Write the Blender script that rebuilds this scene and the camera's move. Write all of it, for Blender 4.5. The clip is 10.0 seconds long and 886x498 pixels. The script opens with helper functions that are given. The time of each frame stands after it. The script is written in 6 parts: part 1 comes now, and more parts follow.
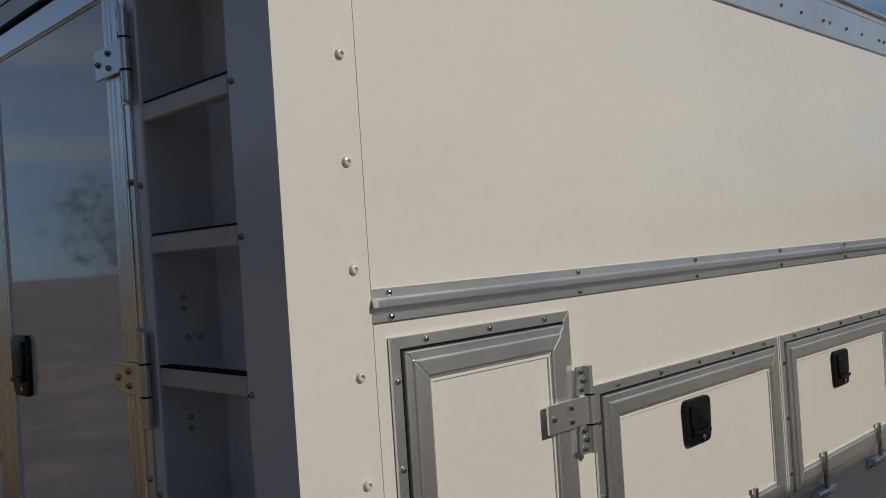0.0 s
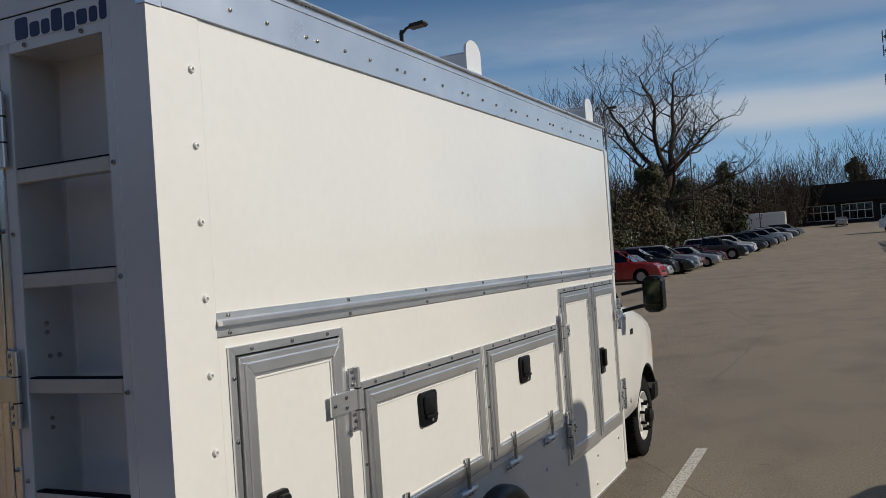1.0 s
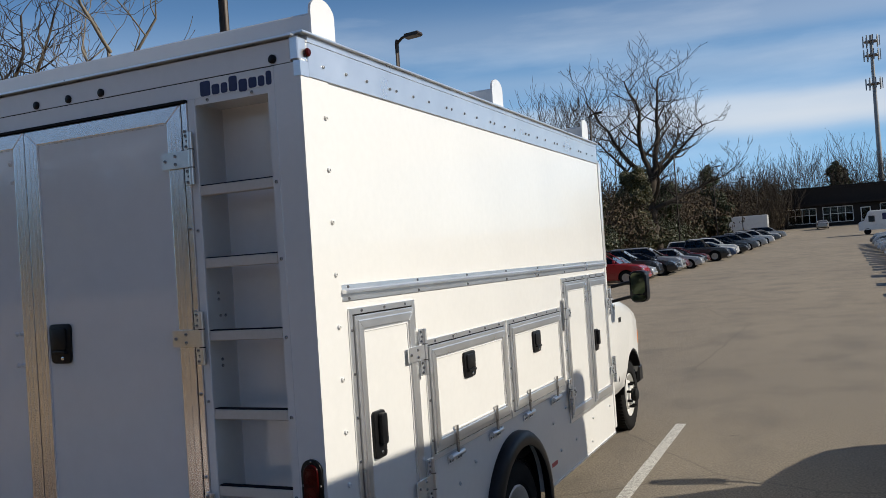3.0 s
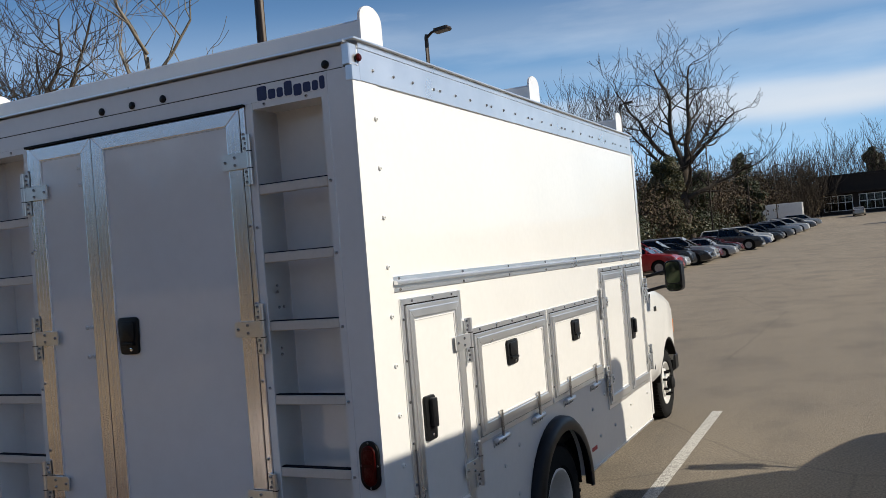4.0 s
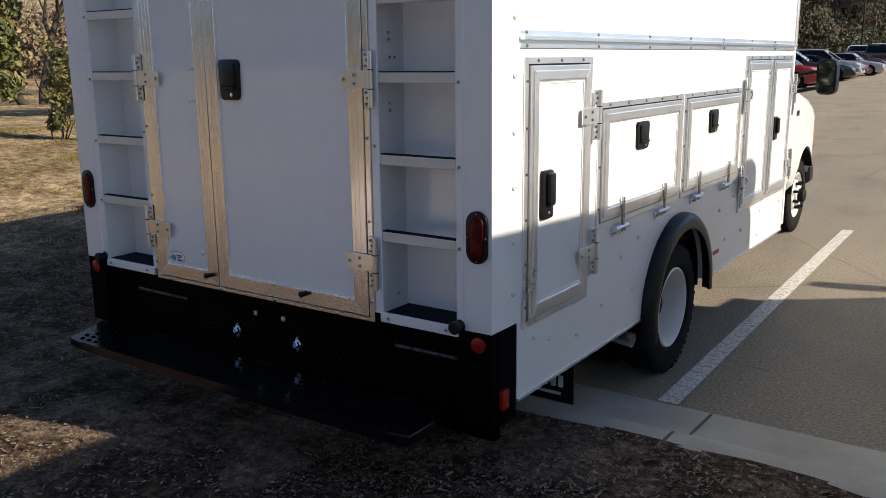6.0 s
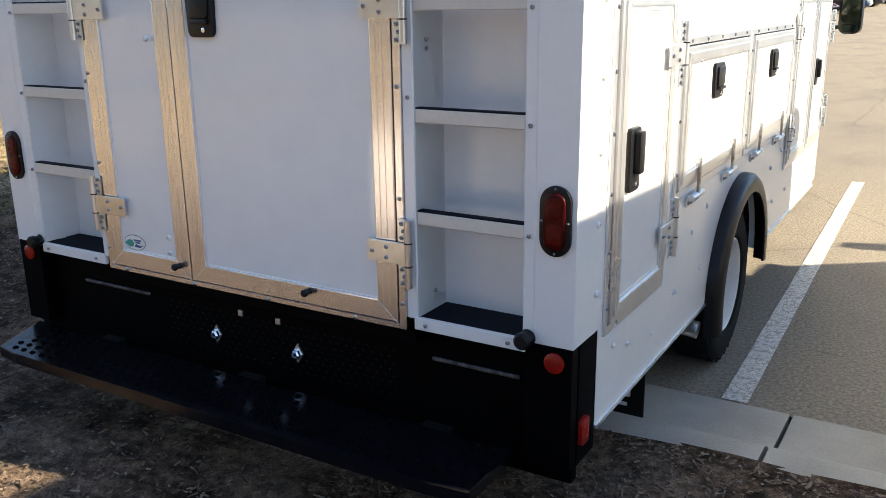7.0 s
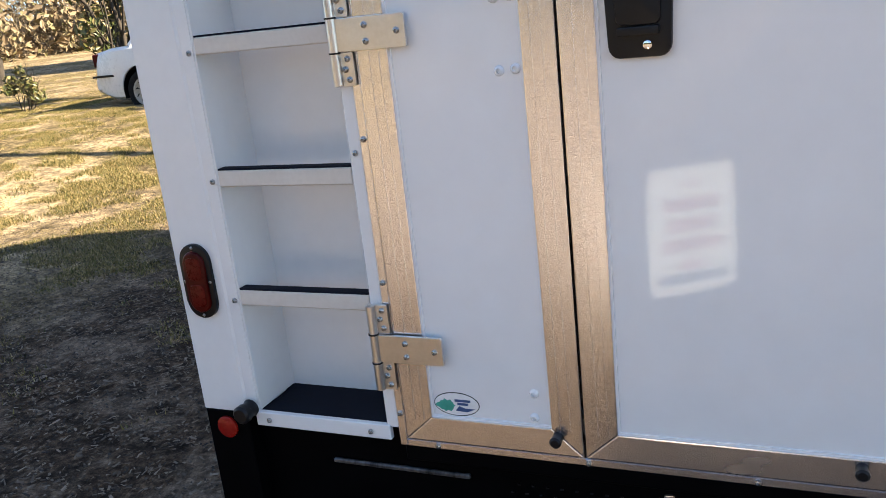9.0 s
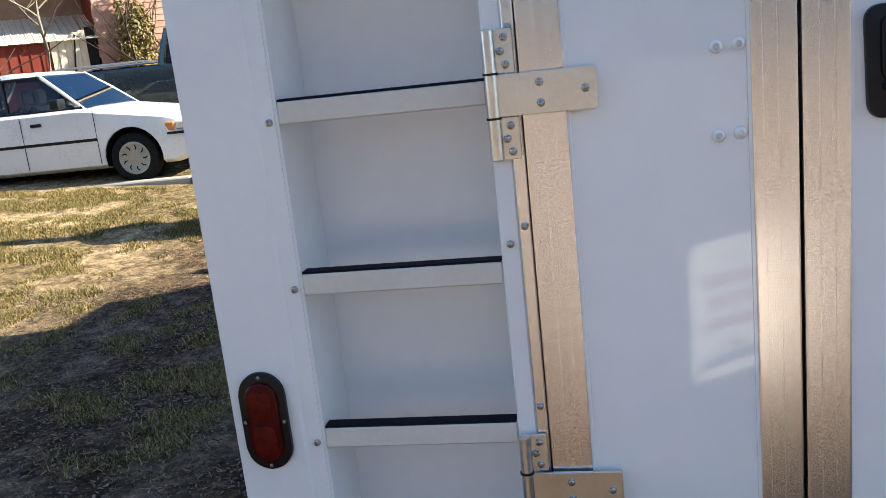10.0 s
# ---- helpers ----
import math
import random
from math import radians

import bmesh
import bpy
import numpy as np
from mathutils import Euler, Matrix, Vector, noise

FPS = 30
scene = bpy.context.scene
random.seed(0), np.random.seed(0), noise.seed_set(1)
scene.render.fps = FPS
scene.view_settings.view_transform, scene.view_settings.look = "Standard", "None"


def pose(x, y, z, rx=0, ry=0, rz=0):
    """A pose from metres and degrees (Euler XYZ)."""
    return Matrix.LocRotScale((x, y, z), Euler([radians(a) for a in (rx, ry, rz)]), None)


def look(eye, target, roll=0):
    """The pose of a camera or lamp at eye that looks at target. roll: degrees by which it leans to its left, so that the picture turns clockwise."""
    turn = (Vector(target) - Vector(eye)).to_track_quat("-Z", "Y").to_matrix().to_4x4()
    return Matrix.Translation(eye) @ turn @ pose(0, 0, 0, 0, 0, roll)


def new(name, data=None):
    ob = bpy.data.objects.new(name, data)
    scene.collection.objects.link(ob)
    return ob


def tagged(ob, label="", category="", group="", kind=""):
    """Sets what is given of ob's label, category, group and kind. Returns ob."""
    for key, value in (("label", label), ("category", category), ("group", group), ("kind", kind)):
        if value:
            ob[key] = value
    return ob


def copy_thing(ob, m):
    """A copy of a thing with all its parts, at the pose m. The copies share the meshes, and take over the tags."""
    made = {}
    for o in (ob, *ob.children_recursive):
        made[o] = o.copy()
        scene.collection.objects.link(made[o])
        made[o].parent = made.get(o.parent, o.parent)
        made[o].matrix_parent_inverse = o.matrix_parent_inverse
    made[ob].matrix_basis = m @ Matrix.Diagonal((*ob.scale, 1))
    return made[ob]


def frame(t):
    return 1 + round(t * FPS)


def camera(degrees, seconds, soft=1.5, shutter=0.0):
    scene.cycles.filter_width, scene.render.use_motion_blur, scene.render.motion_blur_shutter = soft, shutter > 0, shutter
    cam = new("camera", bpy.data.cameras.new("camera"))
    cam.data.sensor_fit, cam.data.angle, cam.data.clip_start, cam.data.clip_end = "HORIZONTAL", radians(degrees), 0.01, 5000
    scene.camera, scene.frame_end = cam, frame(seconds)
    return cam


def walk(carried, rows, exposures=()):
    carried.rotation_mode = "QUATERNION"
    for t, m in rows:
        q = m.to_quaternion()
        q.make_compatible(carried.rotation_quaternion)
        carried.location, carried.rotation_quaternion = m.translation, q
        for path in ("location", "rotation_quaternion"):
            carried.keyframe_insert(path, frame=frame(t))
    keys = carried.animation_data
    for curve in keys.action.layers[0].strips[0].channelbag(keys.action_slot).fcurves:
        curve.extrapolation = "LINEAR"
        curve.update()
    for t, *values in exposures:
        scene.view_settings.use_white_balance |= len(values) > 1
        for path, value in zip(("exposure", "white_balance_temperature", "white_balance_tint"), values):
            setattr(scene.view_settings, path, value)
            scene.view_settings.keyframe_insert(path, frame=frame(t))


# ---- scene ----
cam = camera(54.5, 10.0, 0.75)
PATH = [
    (0, (1.239, -0.846, 1.865), (-0.179, 0.565, 1.873), -3.8),
    (0.2, (1.304, -0.997, 1.879), (0.006, 0.525, 1.886), -4.3),
    (0.5, (1.418, -1.214, 1.89), (0.328, 0.462, 1.898), -3.8),
    (0.7, (1.464, -1.362, 1.899), (0.497, 0.388, 1.93), -4.1),
    (1, (1.526, -1.576, 1.896), (0.655, 0.224, 1.928), -3.9),
    (1.5, (1.493, -1.97, 1.876), (0.671, -0.147, 1.907), -3.6),
    (2, (1.597, -2.217, 1.874), (0.778, -0.393, 1.911), -3.5),
    (2.5, (1.696, -2.44, 1.858), (0.868, -0.619, 1.896), -3.6),
    (4, (1.759, -2.81, 1.856), (0.854, -1.026, 1.881), -4.7),
    (4.5, (1.737, -2.821, 1.864), (0.755, -1.079, 1.887), -4.7),
    (5, (1.752, -2.831, 1.857), (0.722, -1.117, 1.875), -4.5),
    (5.5, (1.699, -2.719, 1.828), (0.608, -1.043, 1.789), -3.0),
    (5.8, (1.636, -2.602, 1.766), (0.512, -0.968, 1.509), -1.5),
    (6, (1.542, -2.514, 1.706), (0.428, -0.91, 1.275), -0.6),
    (6.2, (1.424, -2.425, 1.675), (0.323, -0.831, 1.178), 0.0),
    (7.3, (0.563, -1.923, 1.636), (-0.406, -0.265, 1.076), -1.5),
    (7.5, (0.391, -1.893, 1.654), (-0.57, -0.235, 1.084), -2.0),
    (8, (-0.028, -1.758, 1.659), (-0.877, -0.041, 1.082), -2.8),
    (8.2, (-0.186, -1.699, 1.66), (-1.043, 0.016, 1.088), -5.5),
    (8.5, (-0.506, -1.613, 1.658), (-1.366, 0.102, 1.092), -7.1),
    (8.7, (-0.715, -1.587, 1.709), (-1.569, 0.123, 1.12), -7.3),
    (9, (-0.983, -1.594, 1.688), (-1.776, 0.154, 1.129), -6.4),
    (9.3, (-1.234, -1.625, 1.702), (-1.946, 0.167, 1.17), -5.6),
    (9.5, (-1.373, -1.57, 1.695), (-1.991, 0.265, 1.192), -5.8),
    (9.6, (-1.451, -1.522, 1.699), (-2.014, 0.329, 1.194), -7.1),
    (9.8, (-1.606, -1.442, 1.692), (-2.112, 0.428, 1.195), -7.2),
    (10, (-1.735, -1.398, 1.714), (-2.098, 0.518, 1.269), -6.3),
]
EXPOSURES = [(0, -0.88, 6700, 11), (0.2, -0.68, 6650, 11), (0.5, -0.43, 6550, 10), (0.7, -0.32, 6450, 10), (1.0, -0.26, 6380, 10), (1.5, -0.03, 6330, 10), (2.5, 0.17, 6330, 10), (4.0, 0.36, 6420, 10), (5.0, 0.36, 6450, 10), (5.5, 0.38, 6500, 10), (6.2, 1.25, 6750, 11), (7.3, 2.09, 7060, 8), (8.0, 2.39, 7070, 8), (8.5, 2.44, 7090, 8), (9.0, 2.34, 7090, 8), (9.5, 2.16, 6960, 7), (9.8, 2.0, 6740, 6), (10.0, 2.09, 6710, 6)]
walk(cam, [(t, look(eye, target, roll)) for t, eye, target, roll in PATH], EXPOSURES)

# ---- world, sun ----
SUN = Vector((1.0, 0.28, 0.596)).normalized()
world = bpy.data.worlds.new("sky")
scene.world = world
world.use_nodes = True
wn, wl = world.node_tree.nodes, world.node_tree.links
wn.clear()
w_out, w_bg, w_sky = wn.new("ShaderNodeOutputWorld"), wn.new("ShaderNodeBackground"), wn.new("ShaderNodeTexSky")
w_sky.sky_type, w_sky.sun_disc = "NISHITA", False
w_sky.sun_elevation, w_sky.sun_rotation = math.asin(SUN.z), math.atan2(SUN.x, SUN.y)
w_sky.air_density, w_sky.dust_density, w_sky.ozone_density, w_sky.altitude = 1.0, 0.6, 3.0, 600
w_co, w_map, w_noise, w_ramp = wn.new("ShaderNodeTexCoord"), wn.new("ShaderNodeMapping"), wn.new("ShaderNodeTexNoise"), wn.new("ShaderNodeValToRGB")
w_map.inputs["Scale"].default_value = (1.0, 0.8, 6.0)
w_map.inputs["Rotation"].default_value = (radians(4), radians(-5), radians(12))
w_map.inputs["Location"].default_value = (1.7, 0.6, 0.2)
w_noise.inputs["Scale"].default_value, w_noise.inputs["Detail"].default_value, w_noise.inputs["Roughness"].default_value = 1.7, 7, 0.55
w_ramp.color_ramp.elements[0].position, w_ramp.color_ramp.elements[1].position = 0.48, 0.76
w_mix = wn.new("ShaderNodeMix")
w_mix.data_type = "RGBA"
w_mix.inputs[7].default_value = (17.0, 16.6, 16.0, 1)
w_half = wn.new("ShaderNodeMath")
w_half.operation, w_half.inputs[1].default_value = "MULTIPLY", 0.42
wl.new(w_co.outputs["Generated"], w_map.inputs["Vector"])
wl.new(w_map.outputs[0], w_noise.inputs["Vector"])
wl.new(w_noise.outputs[0], w_ramp.inputs[0])
wl.new(w_ramp.outputs[0], w_half.inputs[0])
wl.new(w_half.outputs[0], w_mix.inputs[0])
w_deep = wn.new("ShaderNodeMix")
w_deep.data_type, w_deep.blend_type = "RGBA", "MULTIPLY"
w_deep.inputs[0].default_value, w_deep.inputs[7].default_value = 1.0, (0.68, 1.0, 1.30, 1)
wl.new(w_sky.outputs[0], w_deep.inputs[6])
wl.new(w_deep.outputs[2], w_mix.inputs[6])
# paler haze low in the sky
w_dir, w_low, w_tow, w_fac, w_haze = wn.new("ShaderNodeSeparateXYZ"), wn.new("ShaderNodeMapRange"), wn.new("ShaderNodeVectorMath"), wn.new("ShaderNodeMath"), wn.new("ShaderNodeMix")
wl.new(w_co.outputs["Generated"], w_dir.inputs[0])
wl.new(w_dir.outputs[2], w_low.inputs[0])
w_low.interpolation_type = "SMOOTHSTEP"
w_low.inputs[1].default_value, w_low.inputs[2].default_value, w_low.inputs[3].default_value, w_low.inputs[4].default_value = -0.02, 0.42, 1.0, 0.0
w_tow.operation = "DOT_PRODUCT"
w_tow.inputs[1].default_value = (-0.25, 0.20, 0.0)
wl.new(w_co.outputs["Generated"], w_tow.inputs[0])
w_all = wn.new("ShaderNodeMath")
w_all.operation, w_all.inputs[1].default_value = "ADD", 0.42
w_fac.operation, w_fac.use_clamp = "MULTIPLY", True
wl.new(w_low.outputs[0], w_fac.inputs[0])
wl.new(w_tow.outputs["Value"], w_all.inputs[0])
wl.new(w_all.outputs[0], w_fac.inputs[1])
w_haze.data_type = "RGBA"
w_haze.inputs[7].default_value = (6.6, 11.8, 17.6, 1)
wl.new(w_fac.outputs[0], w_haze.inputs[0])
wl.new(w_mix.outputs[2], w_haze.inputs[6])
# long soft cloud banks low over the lot
w_warp, w_add, w_h, w_bank, w_side, w_amt, w_cloud = wn.new("ShaderNodeTexNoise"), wn.new("ShaderNodeMath"), wn.new("ShaderNodeMapRange"), wn.new("ShaderNodeValToRGB"), wn.new("ShaderNodeMapRange"), wn.new("ShaderNodeMath"), wn.new("ShaderNodeMix")
w_warp.inputs["Scale"].default_value, w_warp.inputs["Detail"].default_value = 1.3, 5
wl.new(w_map.outputs[0], w_warp.inputs["Vector"])
w_add.operation, w_add.inputs[1].default_value = "MULTIPLY_ADD", 0.07
wl.new(w_warp.outputs[0], w_add.inputs[0])
wl.new(w_dir.outputs[2], w_add.inputs[2])
w_h.inputs[1].default_value, w_h.inputs[2].default_value = 0.135, 0.335
wl.new(w_add.outputs[0], w_h.inputs[0])
w_bank.color_ramp.interpolation = "EASE"
w_bank.color_ramp.elements[0].position, w_bank.color_ramp.elements[0].color = 0.04, (0, 0, 0, 1)
w_bank.color_ramp.elements[1].position, w_bank.color_ramp.elements[1].color = 0.95, (0, 0, 0, 1)
for at_, v_ in ((0.16, 0.58), (0.22, 0.50), (0.30, 0.05), (0.42, 0.16), (0.52, 0.02), (0.66, 0.18)):
    w_bank.color_ramp.elements.new(at_).color = (v_, v_, v_, 1)
wl.new(w_h.outputs[0], w_bank.inputs[0])
w_side.interpolation_type = "SMOOTHSTEP"
w_side.inputs[1].default_value, w_side.inputs[2].default_value, w_side.inputs[3].default_value, w_side.inputs[4].default_value = -0.32, 0.0, 0.6, 1.0
wl.new(w_dir.outputs[0], w_side.inputs[0])
w_amt.operation = "MULTIPLY"
wl.new(w_bank.outputs[0], w_amt.inputs[0])
wl.new(w_side.outputs[0], w_amt.inputs[1])
w_cloud.data_type = "RGBA"
w_cloud.inputs[7].default_value = (15.0, 14.4, 13.6, 1)
wl.new(w_amt.outputs[0], w_cloud.inputs[0])
wl.new(w_haze.outputs[2], w_cloud.inputs[6])
wl.new(w_cloud.outputs[2], w_bg.inputs[0])
w_bg.inputs[1].default_value = 0.050
wl.new(w_bg.outputs[0], w_out.inputs[0])

sun_data = bpy.data.lights.new("sun", "SUN")
sun_data.energy, sun_data.angle, sun_data.color = 4.0, radians(0.53), (1.0, 0.905, 0.745)
sun = new("sun", sun_data)
sun.matrix_world = look(SUN * 50, (0, 0, 0))


# ---- materials ----
def node_material(name, base, rough=0.5, metal=0.0, spec=0.5, coat=0.0):
    m = bpy.data.materials.new(name)
    m.use_nodes = True
    n = m.node_tree.nodes["Principled BSDF"]
    n.inputs["Base Color"].default_value = (*base, 1)
    n.inputs["Roughness"].default_value = rough
    n.inputs["Metallic"].default_value = metal
    n.inputs["Specular IOR Level"].default_value = spec
    n.inputs["Coat Weight"].default_value = coat
    return m, m.node_tree.nodes, m.node_tree.links, n


def noise_node(nodes, links, scale, detail=4, stretch=(1, 1, 1), rough=0.55, coord="Object"):
    co, mp, nz = nodes.new("ShaderNodeTexCoord"), nodes.new("ShaderNodeMapping"), nodes.new("ShaderNodeTexNoise")
    mp.inputs["Scale"].default_value = stretch
    nz.inputs["Scale"].default_value, nz.inputs["Detail"].default_value, nz.inputs["Roughness"].default_value = scale, detail, rough
    links.new(co.outputs[coord], mp.inputs[0])
    links.new(mp.outputs[0], nz.inputs["Vector"])
    return nz


def ramp(nodes, links, source, stops):
    r = nodes.new("ShaderNodeValToRGB")
    e = r.color_ramp.elements
    while len(e) < len(stops):
        e.new(0.5)
    for el, (p, c) in zip(e, stops):
        el.position, el.color = p, (*c, 1)
    links.new(source, r.inputs[0])
    return r


def mixed(nodes, links, fac, a, b, mode="MIX"):
    m = nodes.new("ShaderNodeMix")
    m.data_type, m.blend_type = "RGBA", mode
    for value, slot in ((fac, 0), (a, 6), (b, 7)):
        if isinstance(value, (int, float)):
            m.inputs[slot].default_value = value
        elif isinstance(value, tuple):
            m.inputs[slot].default_value = (*value, 1)
        else:
            links.new(value, m.inputs[slot])
    return m.outputs[2]


def bumped(nodes, links, n, height, strength=0.2, distance=0.01):
    b = nodes.new("ShaderNodeBump")
    b.inputs["Strength"].default_value, b.inputs["Distance"].default_value = strength, distance
    links.new(height, b.inputs["Height"])
    links.new(b.outputs[0], n.inputs["Normal"])


def brushed(m, along):
    """Brushing across the direction along, so that gloss spreads along it."""
    nd, ln = m.node_tree.nodes, m.node_tree.links
    way = nd.new("ShaderNodeCombineXYZ")
    for k in range(3):
        way.inputs[k].default_value = along[k]
    n = nd["Principled BSDF"]
    n.inputs["Anisotropic"].default_value = 0.3
    ln.new(way.outputs[0], n.inputs["Tangent"])
    return m


def varied(name, dark, light, scale=8.0, rough=0.5, metal=0.0, spec=0.5, bump=0.0, stretch=(1, 1, 1), fine=60.0, rvar=0.1, coat=0.0, distance=0.01, shade=0.0):
    """A surface with colour, gloss and relief varying at two scales."""
    m, nd, ln, n = node_material(name, light, rough, metal, spec, coat)
    big, small = noise_node(nd, ln, scale, 5, stretch), noise_node(nd, ln, fine, 3, stretch)
    mid = nd.new("ShaderNodeMath")
    mid.operation = "MULTIPLY_ADD"
    mid.inputs[1].default_value = 0.6
    sm = nd.new("ShaderNodeMath")
    sm.operation, sm.inputs[1].default_value = "MULTIPLY", 0.4
    ln.new(small.outputs[0], sm.inputs[0])
    ln.new(big.outputs[0], mid.inputs[0])
    ln.new(sm.outputs[0], mid.inputs[2])
    c = ramp(nd, ln, mid.outputs[0], [(0.32, dark), (0.68, light)]).outputs[0]
    if shade:
        info = nd.new("ShaderNodeObjectInfo")
        r2 = ramp(nd, ln, info.outputs["Random"], [(0, (1 - shade,) * 3), (1, (1.0, 1.0, 1.0))]).outputs[0]
        c = mixed(nd, ln, 1.0, c, r2, "MULTIPLY")
    ln.new(c, n.inputs["Base Color"])
    rr = nd.new("ShaderNodeMapRange")
    rr.inputs[3].default_value, rr.inputs[4].default_value = max(0.02, rough - rvar), rough + rvar
    ln.new(mid.outputs[0], rr.inputs[0])
    ln.new(rr.outputs[0], n.inputs["Roughness"])
    if bump:
        bumped(nd, ln, n, mid.outputs[0], bump, distance)
    return m


WHITE = varied("white_paint", (0.745, 0.742, 0.722), (0.80, 0.795, 0.772), 1.3, 0.20, fine=25, rvar=0.04, coat=0.3)
GELCOAT = varied("white_gelcoat", (0.74, 0.74, 0.73), (0.80, 0.80, 0.79), 2.0, 0.07, fine=12, rvar=0.03, bump=0.02, coat=0.8, distance=0.002)
ALUMINIUM = brushed(varied("brushed_aluminium", (0.835, 0.812, 0.818), (0.86, 0.835, 0.838), 1.2, 0.27, 1.0, stretch=(1, 1, 0.3), fine=5, rvar=0.02), (1, 0.3, 0.05))
ALUM_H = brushed(varied("brushed_aluminium_along", (0.835, 0.812, 0.818), (0.86, 0.835, 0.838), 1.2, 0.27, 1.0, stretch=(0.3, 0.3, 1), fine=5, rvar=0.02), (0.05, 0.3, 1))
GALV = varied("mill_aluminium", (0.76, 0.775, 0.79), (0.90, 0.91, 0.92), 2.2, 0.29, 0.88, fine=7, rvar=0.07)
SCREWSTEEL = varied("dark_screw_steel", (0.34, 0.335, 0.33), (0.50, 0.49, 0.48), 30, 0.28, 1.0, fine=200, rvar=0.06)
STEEL = varied("zinc_steel", (0.68, 0.67, 0.65), (0.79, 0.78, 0.765), 14.0, 0.30, 1.0, fine=120, rvar=0.06)
# beige in the rung paint stands in for warm light off the soil
RUNGWARM = varied("almond_rung_paint", (0.60, 0.545, 0.475), (0.68, 0.625, 0.555), 6, 0.34, fine=80, bump=0.05, rvar=0.06, distance=0.002)
CHROME = varied("chrome", (0.82, 0.82, 0.82), (0.92, 0.92, 0.92), 20, 0.08, 1.0, rvar=0.03)
BLACK = varied("black_plastic", (0.005, 0.005, 0.006), (0.011, 0.011, 0.012), 30, 0.34, spec=0.25, bump=0.05, fine=400, rvar=0.08, distance=0.001)
POWDER = varied("black_powder_coat", (0.0006, 0.0006, 0.0008), (0.002, 0.002, 0.0025), 12, 0.55, spec=0.03, bump=0.05, fine=300, rvar=0.08, distance=0.001)
STEPBLACK = varied("glossy_black_step_paint", (0.0015, 0.0015, 0.003), (0.005, 0.005, 0.008), 12, 0.16, spec=0.5, bump=0.06, fine=220, rvar=0.07, distance=0.001)
# pale streaks in the black steel stand in for a glint
GLINTSTEEL = varied("scuffed_black_steel", (0.004, 0.004, 0.004), (0.22, 0.215, 0.21), 22, 0.42, 0.6, fine=90, rvar=0.1, stretch=(1, 0.3, 0.3))
MATTE = varied("black_undercoat", (0.004, 0.004, 0.004), (0.009, 0.009, 0.009), 14, 0.7, spec=0.2, bump=0.2, fine=120, distance=0.003)
TREAD = varied("black_grip_tape", (0.003, 0.004, 0.009), (0.008, 0.010, 0.018), 60, 0.7, spec=0.1, bump=0.5, fine=600, distance=0.001)
RUBBER = varied("tyre_rubber", (0.007, 0.007, 0.007), (0.018, 0.0175, 0.017), 18, 0.8, spec=0.1, bump=0.3, fine=140, distance=0.003)
REDLENS = varied("red_lens", (0.03, 0.001, 0.001), (0.08, 0.003, 0.002), 25, 0.30, spec=0.15, fine=220, bump=0.3, distance=0.002)
LENSCELL = varied("red_lens_cell", (0.05, 0.0015, 0.001), (0.12, 0.004, 0.003), 60, 0.28, spec=0.15, fine=300, bump=0.2, distance=0.001)
REFLECTOR = varied("red_reflector", (0.20, 0.006, 0.004), (0.32, 0.012, 0.007), 60, 0.25, spec=0.3, fine=400, bump=0.3, distance=0.001)
AMBER = varied("amber_lens", (0.55, 0.16, 0.02), (0.75, 0.25, 0.04), 40, 0.15, coat=0.4)
NAVY = varied("navy_vinyl", (0.012, 0.015, 0.07), (0.02, 0.025, 0.10), 30, 0.35)
REDINK = varied("red_vinyl", (0.35, 0.02, 0.03), (0.45, 0.03, 0.04), 30, 0.4)
WHITEINK = varied("white_vinyl", (0.72, 0.72, 0.70), (0.80, 0.80, 0.78), 30, 0.4)
PALEINK = varied("faded_red_print", (0.47, 0.28, 0.26), (0.56, 0.38, 0.35), 30, 0.4)
GREYINK = varied("grey_print", (0.14, 0.15, 0.165), (0.19, 0.20, 0.215), 30, 0.4)
GREENINK = varied("green_vinyl", (0.02, 0.26, 0.19), (0.04, 0.34, 0.26), 60, 0.35)
BLUEINK = varied("blue_vinyl", (0.02, 0.06, 0.16), (0.03, 0.09, 0.22), 60, 0.35)
RIMWHITE = varied("white_steel_rim", (0.62, 0.61, 0.58), (0.74, 0.73, 0.70), 9, 0.35, fine=70, bump=0.05)
RIMGREY = varied("silver_rim", (0.27, 0.255, 0.225), (0.40, 0.38, 0.335), 9, 0.38, 0.3, fine=70)


def glass_material(name, tint, rough=0.0):
    m, nd, ln, n = node_material(name, tint, rough)
    n.inputs["Transmission Weight"].default_value = 1.0
    n.inputs["IOR"].default_value = 1.45
    return m


GLASS = glass_material("window_glass", (0.30, 0.33, 0.34))
TINTED = glass_material("tinted_glass", (0.10, 0.12, 0.13))
MIRROR = node_material("mirror_glass", (0.75, 0.77, 0.77), 0.03, 1.0)[0]


